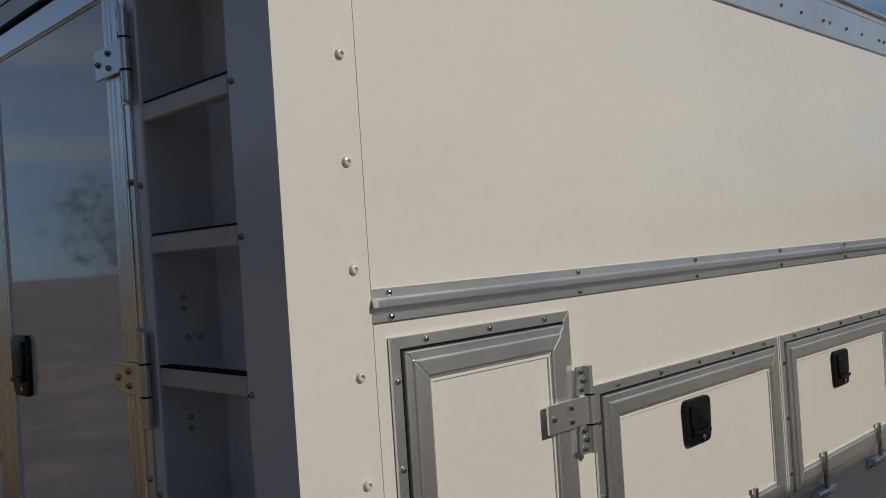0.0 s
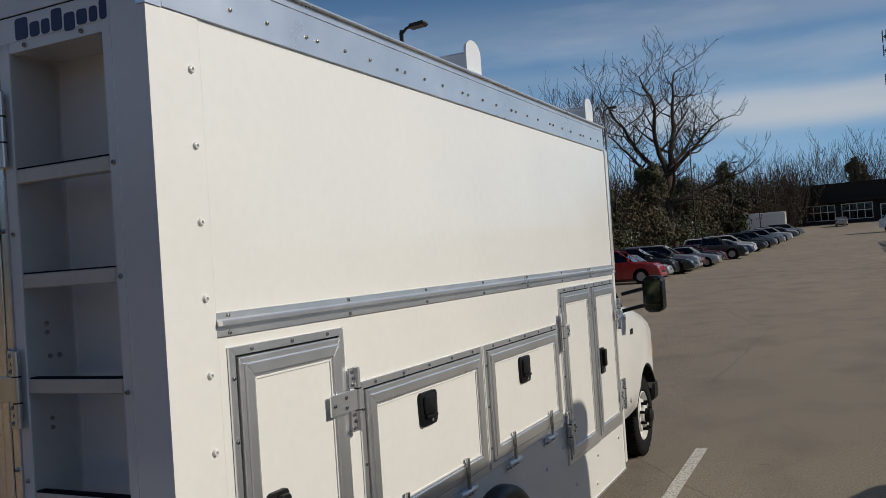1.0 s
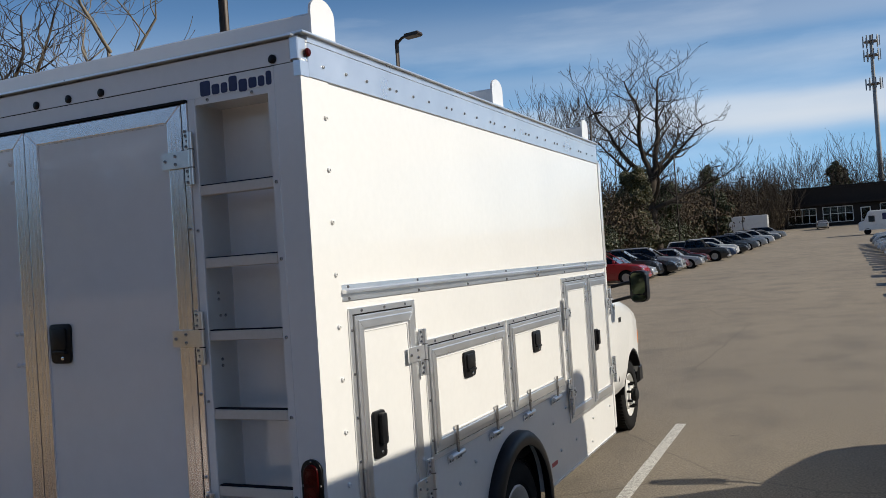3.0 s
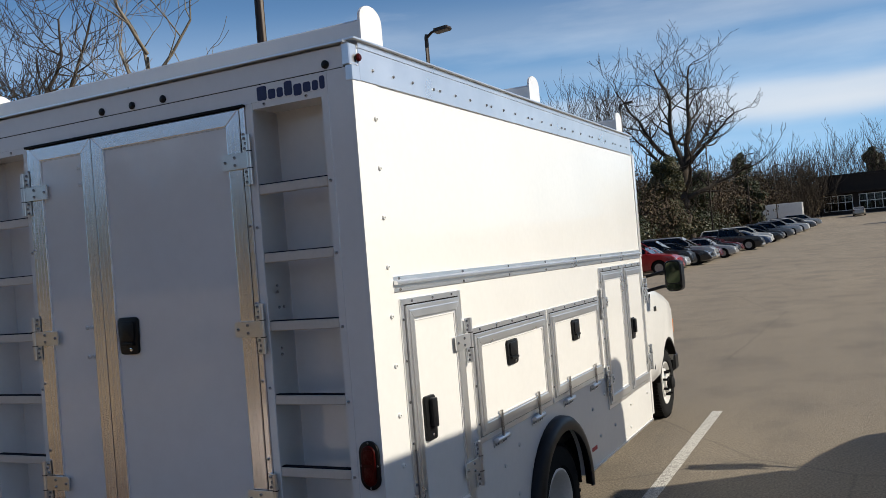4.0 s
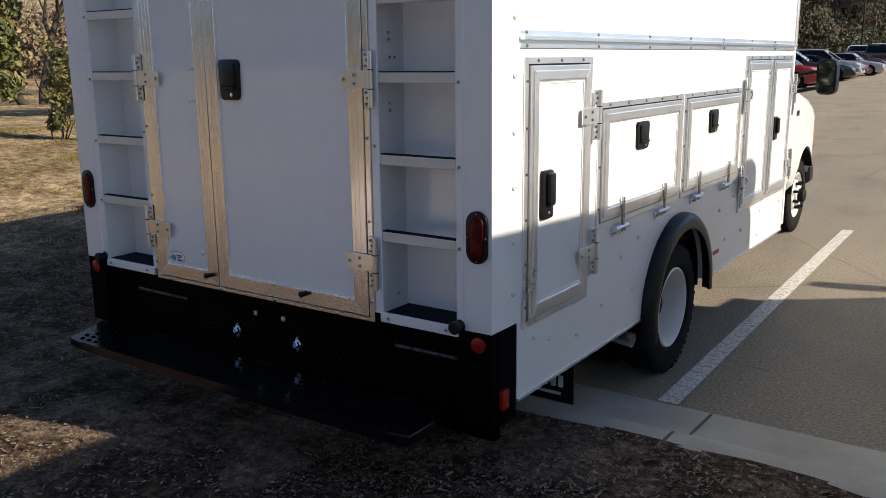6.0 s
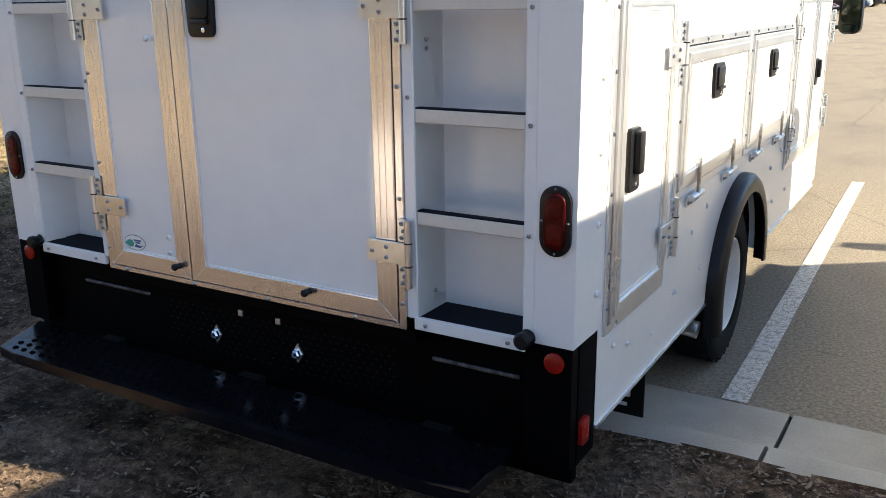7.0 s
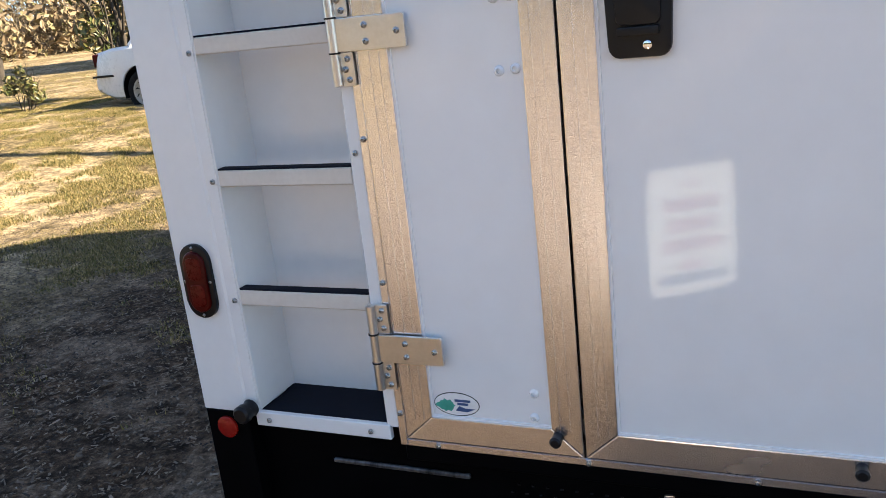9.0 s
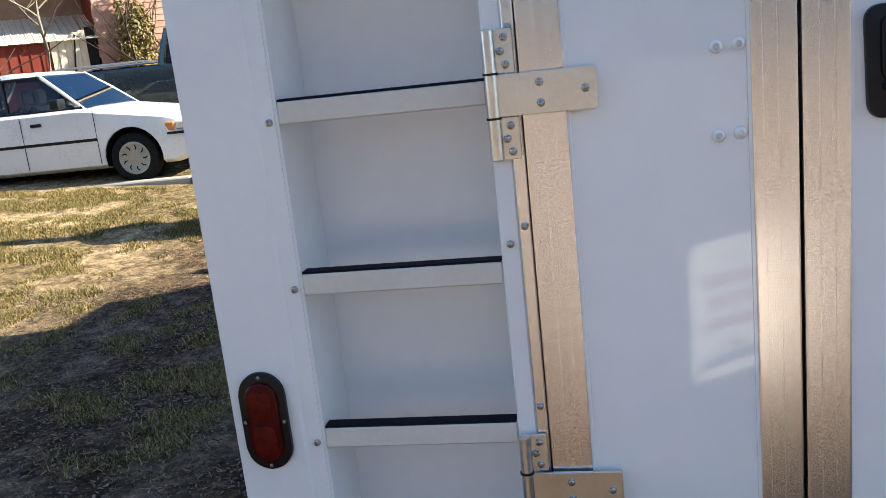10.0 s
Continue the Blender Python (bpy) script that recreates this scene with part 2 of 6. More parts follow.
def asphalt_material():
    m, nd, ln, n = node_material("worn_asphalt", (0.16, 0.15, 0.13), 0.85, spec=0.25)
    fine, grit = noise_node(nd, ln, 55, 5, rough=0.75), noise_node(nd, ln, 420, 2)
    stains, broad = noise_node(nd, ln, 0.9, 6, (1, 0.6, 1)), noise_node(nd, ln, 0.12, 4, (1, 0.4, 1))
    c = ramp(nd, ln, fine.outputs[0], [(0.30, (0.14, 0.115, 0.088)), (0.52, (0.295, 0.252, 0.195)), (0.74, (0.50, 0.435, 0.35))]).outputs[0]
    c = mixed(nd, ln, ramp(nd, ln, stains.outputs[0], [(0.33, (0.55, 0.55, 0.55)), (0.52, (0, 0, 0))]).outputs[0], c, (0.17, 0.152, 0.13))
    c = mixed(nd, ln, 1.0, c, ramp(nd, ln, broad.outputs[0], [(0.3, (0.86, 0.86, 0.86)), (0.7, (1.1, 1.09, 1.06))]).outputs[0], "MULTIPLY")
    vor = nd.new("ShaderNodeTexVoronoi")
    vor.feature = "DISTANCE_TO_EDGE"
    vor.inputs["Scale"].default_value, vor.inputs["Randomness"].default_value = 0.16, 1.0
    co, wob = nd.new("ShaderNodeTexCoord"), noise_node(nd, ln, 1.4, 4)
    wmix = mixed(nd, ln, 0.12, co.outputs["Object"], wob.outputs["Color"], "ADD")
    ln.new(wmix, vor.inputs["Vector"])
    crack = ramp(nd, ln, vor.outputs["Distance"], [(0.0, (0.26, 0.26, 0.26)), (0.0025, (0, 0, 0))]).outputs[0]
    c = mixed(nd, ln, crack, c, (0.05, 0.047, 0.042))
    # short dark scars and pale grit
    scar, spot = noise_node(nd, ln, 1.1, 6, (0.5, 3.2, 1), 0.7), noise_node(nd, ln, 9.0, 4, rough=0.75)
    c = mixed(nd, ln, ramp(nd, ln, scar.outputs[0], [(0.66, (0, 0, 0)), (0.70, (0.6, 0.6, 0.6))]).outputs[0], c, (0.075, 0.066, 0.056))
    c = mixed(nd, ln, ramp(nd, ln, spot.outputs[0], [(0.66, (0, 0, 0)), (0.72, (0.55, 0.55, 0.55))]).outputs[0], c, (0.10, 0.088, 0.072))
    ln.new(c, n.inputs["Base Color"])
    bumped(nd, ln, n, grit.outputs[0], 0.8, 0.006)
    return m


def soil_material():
    """Bare soil, dry turf and leaf litter, by broad patches; dark soil by the truck includes painted shade."""
    m, nd, ln, n = node_material("soil_and_turf", (0.2, 0.15, 0.1), 0.95, spec=0.1)
    a, b, c3 = noise_node(nd, ln, 26, 6, rough=0.7), noise_node(nd, ln, 0.9, 6, rough=0.65), noise_node(nd, ln, 140, 4, rough=0.7)
    soil = ramp(nd, ln, a.outputs[0], [(0.28, (0.016, 0.0115, 0.009)), (0.5, (0.072, 0.047, 0.031)), (0.72, (0.22, 0.156, 0.108))]).outputs[0]
    turf = ramp(nd, ln, a.outputs[0], [(0.28, (0.055, 0.042, 0.022)), (0.5, (0.19, 0.145, 0.078)), (0.75, (0.42, 0.335, 0.20))]).outputs[0]
    pale = ramp(nd, ln, a.outputs[0], [(0.28, (0.15, 0.11, 0.066)), (0.5, (0.40, 0.305, 0.19)), (0.72, (0.62, 0.50, 0.345))]).outputs[0]
    sand = ramp(nd, ln, a.outputs[0], [(0.28, (0.13, 0.094, 0.068)), (0.5, (0.30, 0.226, 0.168)), (0.72, (0.50, 0.395, 0.305))]).outputs[0]
    d = noise_node(nd, ln, 2.4, 5, rough=0.6)
    soil = mixed(nd, ln, ramp(nd, ln, d.outputs[0], [(0.46, (0, 0, 0)), (0.60, (0.6, 0.6, 0.6))]).outputs[0], soil, sand)
    pos, xyz, far_ = nd.new("ShaderNodeTexCoord"), nd.new("ShaderNodeSeparateXYZ"), nd.new("ShaderNodeMapRange")
    ln.new(mixed(nd, ln, 2.0, pos.outputs["Object"], b.outputs["Color"], "ADD"), xyz.inputs[0])
    # dark mulch, deepened for the truck's shade, turns to pale lawn here
    far_.inputs[1].default_value, far_.inputs[2].default_value = 4.3, 5.5
    slope = nd.new("ShaderNodeMath")
    slope.operation, slope.inputs[1].default_value = "MULTIPLY_ADD", -1.0
    ln.new(xyz.outputs[0], slope.inputs[0])
    slope.inputs[2].default_value = 0.0
    ln.new(slope.outputs[0], far_.inputs[0])
    back = nd.new("ShaderNodeMapRange")
    back.inputs[1].default_value, back.inputs[2].default_value, back.inputs[3].default_value, back.inputs[4].default_value = -2.6, -1.4, 1.0, 0.0
    ln.new(xyz.outputs[1], back.inputs[0])
    lawn_ = mixed(nd, ln, ramp(nd, ln, b.outputs[0], [(0.40, (0, 0, 0)), (0.56, (1, 1, 1))]).outputs[0], pale, turf)
    # unseen ground behind, toned paler and greyer for its bounce onto the rear
    worn = ramp(nd, ln, a.outputs[0], [(0.28, (0.105, 0.085, 0.072)), (0.5, (0.26, 0.214, 0.184)), (0.72, (0.46, 0.388, 0.336))]).outputs[0]
    col = mixed(nd, ln, back.outputs[0], soil, worn)
    col = mixed(nd, ln, far_.outputs[0], col, lawn_)
    col = mixed(nd, ln, 1.0, col, ramp(nd, ln, c3.outputs[0], [(0.3, (0.45, 0.45, 0.45)), (0.7, (1.45, 1.40, 1.34))]).outputs[0], "MULTIPLY")
    e = noise_node(nd, ln, 8.0, 6, rough=0.65)
    col = mixed(nd, ln, 1.0, col, ramp(nd, ln, e.outputs[0], [(0.38, (0.5, 0.5, 0.5)), (0.62, (1.45, 1.42, 1.38))]).outputs[0], "MULTIPLY")
    ln.new(col, n.inputs["Base Color"])
    bumped(nd, ln, n, c3.outputs[0], 0.9, 0.02)
    return m


ASPHALT = asphalt_material()
SOIL = soil_material()
CONCRETE = varied("kerb_concrete", (0.30, 0.275, 0.235), (0.46, 0.43, 0.375), 3.0, 0.85, spec=0.2, bump=0.35, fine=120, distance=0.004, shade=0.12)


def paint_line_material():
    m, nd, ln, n = node_material("road_paint", (0.7, 0.68, 0.62), 0.7, spec=0.3)
    vor = nd.new("ShaderNodeTexVoronoi")
    vor.feature = "DISTANCE_TO_EDGE"
    vor.inputs["Scale"].default_value = 38
    co = nd.new("ShaderNodeTexCoord")
    ln.new(co.outputs["Object"], vor.inputs["Vector"])
    wear = noise_node(nd, ln, 30, 5, rough=0.7)
    crack = ramp(nd, ln, vor.outputs["Distance"], [(0.015, (1, 1, 1)), (0.06, (0, 0, 0))]).outputs[0]
    patch = ramp(nd, ln, wear.outputs[0], [(0.40, (1, 1, 1)), (0.50, (0, 0, 0))]).outputs[0]
    c = mixed(nd, ln, crack, (0.66, 0.64, 0.58), (0.26, 0.245, 0.215))
    c = mixed(nd, ln, patch, c, (0.34, 0.32, 0.285))
    ln.new(c, n.inputs["Base Color"])
    bumped(nd, ln, n, vor.outputs["Distance"], 0.4, 0.003)
    return m


LINE = paint_line_material()
BARK = varied("grey_bark", (0.030, 0.024, 0.019), (0.085, 0.070, 0.056), 6, 0.9, spec=0.15, bump=0.5, fine=50, stretch=(1, 1, 0.3), distance=0.02)
BARKLIGHT = varied("pale_bark", (0.13, 0.11, 0.085), (0.28, 0.245, 0.195), 6, 0.9, spec=0.15, bump=0.5, fine=50, stretch=(1, 1, 0.3), distance=0.02)


def leaf_material(name, stops, rough=0.45):
    m, nd, ln, n = node_material(name, stops[0], rough, spec=0.4)
    g = nd.new("ShaderNodeNewGeometry")
    k = len(stops) - 1
    c = ramp(nd, ln, g.outputs["Random Per Island"], [(i / k, s) for i, s in enumerate(stops)]).outputs[0]
    ln.new(c, n.inputs["Base Color"])
    n.inputs["Subsurface Weight"].default_value = 0.0
    return m


LEAF = leaf_material("evergreen_leaf", [(0.035, 0.045, 0.012), (0.075, 0.085, 0.022), (0.14, 0.125, 0.04), (0.20, 0.155, 0.06)])
LEAFGOLD = leaf_material("yellowing_leaf", [(0.09, 0.085, 0.022), (0.17, 0.145, 0.04), (0.27, 0.205, 0.075), (0.24, 0.15, 0.075)], 0.6)
LEAFIVY = leaf_material("olive_leaf", [(0.018, 0.024, 0.008), (0.045, 0.05, 0.015), (0.085, 0.078, 0.026), (0.13, 0.10, 0.042)])
LEAFDARK = leaf_material("dark_leaf", [(0.018, 0.026, 0.009), (0.04, 0.05, 0.016), (0.075, 0.08, 0.03)])
BRUSH = leaf_material("dry_brush", [(0.10, 0.07, 0.04), (0.19, 0.135, 0.08), (0.28, 0.21, 0.13), (0.16, 0.14, 0.06)], 0.9)
GRASS = leaf_material("dry_grass", [(0.045, 0.056, 0.012), (0.105, 0.094, 0.022), (0.20, 0.155, 0.045), (0.32, 0.235, 0.09), (0.45, 0.34, 0.165)], 0.8)
BRUSHDARK = leaf_material("dark_dry_brush", [(0.030, 0.020, 0.012), (0.065, 0.045, 0.027), (0.115, 0.08, 0.05), (0.06, 0.055, 0.022)], 0.9)
CHIP = leaf_material("wood_chip", [(0.025, 0.017, 0.012), (0.06, 0.041, 0.028), (0.13, 0.094, 0.066), (0.18, 0.13, 0.09), (0.28, 0.215, 0.155)], 0.9)
BRICKDARK = varied("dark_brick", (0.010, 0.008, 0.007), (0.024, 0.018, 0.015), 2.0, 0.85, fine=12, bump=0.2)
ROOFTIN = varied("weathered_tin", (0.48, 0.44, 0.385), (0.70, 0.655, 0.59), 0.8, 0.60, 0.0, fine=8, bump=0.1)
BARNBROWN = varied("weathered_brown_board", (0.26, 0.165, 0.12), (0.42, 0.29, 0.22), 3, 0.9, spec=0.1, fine=30, bump=0.2)
BARNRED = varied("faded_red_board", (0.46, 0.25, 0.185), (0.64, 0.42, 0.335), 3, 0.9, spec=0.15, fine=40, stretch=(0.2, 0.2, 2), shade=0.35, bump=0.3)
BARNDARK = varied("dark_red_board", (0.14, 0.028, 0.02), (0.22, 0.05, 0.035), 3, 0.85, spec=0.15, fine=40, bump=0.2)
BARNGREY = varied("weathered_board", (0.46, 0.40, 0.31), (0.66, 0.60, 0.50), 4, 0.9, spec=0.1, fine=30, stretch=(1, 1, 0.2), bump=0.3)
POLE = varied("bronze_pole", (0.03, 0.022, 0.018), (0.055, 0.042, 0.034), 5, 0.45, 0.3, fine=60)
TOWERMAT = varied("galvanised_tower", (0.20, 0.205, 0.21), (0.34, 0.345, 0.35), 2, 0.5, 0.3)
SEATCLOTH = varied("grey_seat_cloth", (0.10, 0.10, 0.11), (0.18, 0.18, 0.19), 8, 0.9)
STONE = varied("grey_block_wall", (0.07, 0.06, 0.05), (0.15, 0.13, 0.11), 2, 0.9, fine=10)


# ---- mesh helpers ----
def done(bm, name, mat, smooth=0.0):
    me = bpy.data.meshes.new(name)
    bm.to_mesh(me)
    bm.free()
    me.materials.append(mat)
    if smooth:
        me.shade_smooth()
        me.set_sharp_from_angle(angle=radians(smooth))
    return me


def part(name, bm, material, parent, label="", m=None, smooth=0.0):
    ob = new(name, done(bm, name, material, smooth) if isinstance(bm, bmesh.types.BMesh) else bm)
    ob.parent = parent
    if m is not None:
        ob.matrix_local = m
    return tagged(ob, label)


def thing(name, label, category, m=None, group="", kind=""):
    ob = new(name)
    ob.empty_display_size = 0.1
    if m is not None:
        ob.matrix_world = m
    return tagged(ob, label, category, group, kind)


def box(bm, x0, x1, y0, y1, z0, z1, bevel=0.0):
    vs = [bm.verts.new((x, y, z)) for z in (z0, z1) for x, y in ((x0, y0), (x1, y0), (x1, y1), (x0, y1))]
    fs = [bm.faces.new([vs[i] for i in f]) for f in ((3, 2, 1, 0), (4, 5, 6, 7), (0, 1, 5, 4), (1, 2, 6, 5), (2, 3, 7, 6), (3, 0, 4, 7))]
    if bevel:
        es = {e for f in fs for e in f.edges}
        bmesh.ops.bevel(bm, geom=list(es), offset=bevel, segments=1, affect="EDGES", profile=0.6)
    return bm


def box_bm(*a, bevel=0.0):
    return box(bmesh.new(), *a, bevel=bevel)


def prism(bm, pts, n0, n1, bevel=0.0):
    """A polygon in (u, v), from n0 to n1."""
    a, b = [bm.verts.new((u, v, n0)) for u, v in pts], [bm.verts.new((u, v, n1)) for u, v in pts]
    k = len(pts)
    top = bm.faces.new(b)
    bm.faces.new(a[::-1])
    for i in range(k):
        j = (i + 1) % k
        bm.faces.new((a[i], a[j], b[j], b[i]))
    if bevel:
        bmesh.ops.bevel(bm, geom=list(top.edges), offset=bevel, segments=2, affect="EDGES", profile=0.6)
    return bm


def rounded(u0, u1, v0, v1, r, n=5, taper=0.0):
    """A rounded rectangle's outline; taper narrows the lower end."""
    pts = []
    for cu, cv, a0 in ((u1 - r, v1 - r, 0), (u0 + r, v1 - r, 90), (u0 + r, v0 + r, 180), (u1 - r, v0 + r, 270)):
        for i in range(n + 1):
            a = radians(a0 + 90 * i / n)
            pts.append((cu + r * math.cos(a), cv + r * math.sin(a)))
    mid = (u0 + u1) / 2
    return [(mid + (u - mid) * (1 - taper * (v1 - v) / (v1 - v0)), v) for u, v in pts]


def mitred(bm, u0, u1, v0, v1, w, n0, n1, bevel=0.002):
    """Four mitred lengths of frame."""
    o, i = [(u0, v0), (u1, v0), (u1, v1), (u0, v1)], [(u0 + w, v0 + w), (u1 - w, v0 + w), (u1 - w, v1 - w), (u0 + w, v1 - w)]
    for k in range(4):
        j = (k + 1) % 4
        prism(bm, [o[k], o[j], i[j], i[k]], n0, n1, bevel)
    return bm


def loft(bm, rings, cap=True):
    vs = [[bm.verts.new(p) for p in ring] for ring in rings]
    k = len(rings[0])
    for a, b in zip(vs, vs[1:]):
        for i in range(k):
            j = (i + 1) % k
            bm.faces.new((a[i], a[j], b[j], b[i]))
    if cap:
        bm.faces.new(vs[0][::-1])
        bm.faces.new(vs[-1])
    bmesh.ops.recalc_face_normals(bm, faces=bm.faces)
    return bm


def lathe(bm, profile, n=24, m=Matrix(), caps=(True, True)):
    """Turns (radius, height) round z."""
    rings = []
    for r, h in profile:
        rings.append([bm.verts.new(m @ Vector((r * math.cos(2 * math.pi * i / n), r * math.sin(2 * math.pi * i / n), h))) for i in range(n)])
    for a, b in zip(rings, rings[1:]):
        for i in range(n):
            j = (i + 1) % n
            bm.faces.new((a[i], a[j], b[j], b[i]))
    for ring, closed in zip((rings[0][::-1], rings[-1]), caps):
        if closed:
            bm.faces.new(ring)
    bmesh.ops.recalc_face_normals(bm, faces=bm.faces)
    return bm


def tube(bm, pts, r, n=8):
    """A pipe along points; r is one radius or one for each point."""
    rings = []
    for k, p in enumerate(pts):
        d = (Vector(pts[min(k + 1, len(pts) - 1)]) - Vector(pts[max(k - 1, 0)])).normalized()
        q = d.to_track_quat("Z", "Y")
        rad = r[k] if isinstance(r, (list, tuple)) else r
        rings.append([Vector(p) + q @ Vector((rad * math.cos(2 * math.pi * i / n), rad * math.sin(2 * math.pi * i / n), 0)) for i in range(n)])
    return loft(bm, rings)


def moved(bm, m):
    bmesh.ops.transform(bm, matrix=m, verts=bm.verts)
    return bm


def cut(ob, cutters):
    """Takes the cutters' volumes out of ob's mesh."""
    holes = []
    for c in cutters:
        h = new("cutter", done(c, "cutter", MATTE))
        h.parent = ob.parent
        mod = ob.modifiers.new("cut", "BOOLEAN")
        mod.operation, mod.object, mod.solver = "DIFFERENCE", h, "EXACT"
        holes.append(h)
    deps = bpy.context.evaluated_depsgraph_get()
    fresh = bpy.data.meshes.new_from_object(ob.evaluated_get(deps))
    ob.modifiers.clear()
    ob.data = fresh
    for h in holes:
        bpy.data.objects.remove(h)
    return ob


SIDE = Matrix(((0, 0, 1, 0), (1, 0, 0, 0), (0, 1, 0, 0), (0, 0, 0, 1)))
REAR = Matrix(((1, 0, 0, 0), (0, 0, -1, 0), (0, 1, 0, 0), (0, 0, 0, 1)))


# ---- ground ----
def smooth(a, b, x):
    t = min(1, max(0, (x - a) / (b - a)))
    return t * t * (3 - 2 * t)


def rise(y):
    d = max(0.0, y - 28)
    return 0.008 * d + 0.00016 * min(d, 150) ** 2 + 0.03 * max(0.0, d - 150)


def in_lot(x, y):
    return (x > -2.95 and y > 0.78) if y < 16 else x > -13.0


def ground_z(x, y):
    if in_lot(x, y) and y < 172:
        return rise(y) - 0.10
    z = 0.125 + 0.025 * noise.noise((x * 0.7, y * 0.7, 0)) + 0.012 * noise.noise((x * 3, y * 3, 5))
    if x < -2.5:
        r = math.hypot(x + 1.2, y)
        z += 0.57 * smooth(4.5, 12.0, r) + 0.5 * smooth(25, 60, r)
        az = math.degrees(math.atan2(-x, y))
        z += 9.0 * smooth(62, 120, r) * smooth(50, 57, az) * (1 - smooth(80, 100, az))
    return max(z, rise(y) + 0.1 if y > 20 else -9)


def grid_lines(lo, hi, dense, step, extra):
    out, v = [], dense[0]
    while v <= dense[1]:
        out.append(v)
        v += step
    g, v = step, dense[1]
    while v < hi:
        g *= 1.22
        v += g
        out.append(min(v, hi))
    g, v = step, dense[0]
    while v > lo:
        g *= 1.22
        v -= g
        out.append(max(v, lo))
    return sorted(set(round(a, 4) for a in out + extra))


def sheet(name, xs, ys, fz, keep, mat, smooth_angle=60):
    index, verts, faces = {}, [], []
    for i in range(len(xs) - 1):
        for j in range(len(ys) - 1):
            if not keep((xs[i] + xs[i + 1]) / 2, (ys[j] + ys[j + 1]) / 2):
                continue
            f = []
            for a, b in ((i, j), (i + 1, j), (i + 1, j + 1), (i, j + 1)):
                if (a, b) not in index:
                    index[a, b] = len(verts)
                    verts.append((xs[a], ys[b], fz(xs[a], ys[b])))
                f.append(index[a, b])
            faces.append(f)
    me = bpy.data.meshes.new(name)
    me.from_pydata(verts, [], faces)
    me.materials.append(mat)
    me.shade_smooth()
    return new(name, me)


gx = grid_lines(-1200, 1200, (-14, 4), 0.22, [-2.96, -2.94, -13.01, -12.99])
gy = grid_lines(-1200, 1500, (-4, 13), 0.22, [0.77, 0.79, 15.99, 16.01, 171.9, 172.1])
tagged(sheet("ground", gx, gy, ground_z, lambda x, y: True, SOIL), "bare brown soil with thin dry turf", "ground", kind="structure")
lx = [-13.0, -10, -7, -5, -2.9, -2, 0, 2, 4, 7, 12, 20, 35, 60, 100]
ly = [1.44, 2, 4, 8, 12, 16] + [16 + 3 * i for i in range(1, 52)]
tagged(sheet("road", lx, ly, lambda x, y: rise(y), lambda x, y: x > -2.95 if y < 16 else True, ASPHALT), "worn grey-tan asphalt parking lot", "parking lot", kind="structure")

# kerb with its gutter, in lengths with open joints
kerb = tagged(new("kerb"), "pale concrete kerb and gutter", "kerb", kind="structure")
KERB = [(0.73, -0.1), (0.73, 0.115), (0.75, 0.128), (0.88, 0.126), (0.93, 0.108), (1.02, 0.05), (1.09, 0.022), (1.44, 0.008), (1.44, -0.1)]
x = -2.75
lengths = [1.62, 1.51, 3.05, 3.05, 3.05, 3.05, 3.05]
for length in lengths:
    b = bmesh.new()
    loft(b, [[(xx, y, z + 0.003 * noise.noise((xx, y, z))) for y, z in KERB] for xx in np.linspace(x + 0.008, x + length - 0.008, 6)])
    part("kerb_stone", b, CONCRETE, kerb, smooth=40)
    x += length

def stripe(x0, x1, y0, y1):
    b = bmesh.new()
    n = 24
    rows = []
    for i in range(n + 1):
        y = y0 + (y1 - y0) * i / n
        w = 0.004 * noise.noise((x0, y * 4, 3))
        skew = -0.0144 * (y - y0)
        rows.append([b.verts.new((xx + skew, y, rise(y) + 0.004)) for xx in (x0 + w, x1 + w * 0.5)])
    for a, c in zip(rows, rows[1:]):
        b.faces.new((a[0], a[1], c[1], c[0]))
    ob = new("trim", done(b, "trim", LINE))
    tagged(ob, "worn cracked white parking line on asphalt", "parking line", "parking lines", "structure")


stripe(0.092, 0.198, 1.47, 6.68)
for k in range(1, 4):
    stripe(0.092 + 2.75 * k, 0.198 + 2.75 * k, 1.47, 6.68)


# ---- the box truck; x = 0 is its kerbside wall, y = 0 its rear ----
truck = thing("box_truck", "white service box truck with aluminium-framed doors, parked at the kerb", "truck")


def screw_mesh(name, r, h, mat, n=8):
    return done(lathe(bmesh.new(), [(r, 0), (r, h * 0.35), (r * 0.78, h * 0.85), (r * 0.46, h), (r * 0.40, h * 0.25)], n), name, mat, 40)


SCREW = screw_mesh("screw", 0.007, 0.006, SCREWSTEEL)
CAP = screw_mesh("screw_cap", 0.0105, 0.008, WHITE, 10)


def screw(u, v, n, wall, parent, me=SCREW):
    return part(me.name, me, None, parent, m=wall @ Matrix.Translation((u, v, n)))


def local(name, bm, mat, wall, parent, label="", smooth=0.0):
    return part(name, moved(bm, wall), mat, parent, label, smooth=smooth)


# walls of the body
b = bmesh.new()
arc = [(1.925 + 0.455 * math.cos(radians(a)), 0.43 + 0.430 * math.sin(radians(a))) for a in range(180, -1, -12)]
prism(b, [(0.19, 0.43), *arc, (4.18, 0.43), (4.18, 2.60), (0.19, 2.60)], -0.03, 0.0)
local("side_panel", b, WHITE, SIDE, truck)
b = bmesh.new()
prism(b, [(0.19, 0.43), (4.18, 0.43), (4.18, 2.60), (0.19, 2.60)], -2.44, -2.41)
local("side_panel", b, WHITE, SIDE, truck)
part("floor_pan", box_bm(-2.41, -0.03, 0.20, 4.18, 0.70, 0.74), MATTE, truck)
part("bulkhead", box_bm(-2.41, -0.03, 4.15, 4.18, 0.74, 2.60), WHITE, truck)
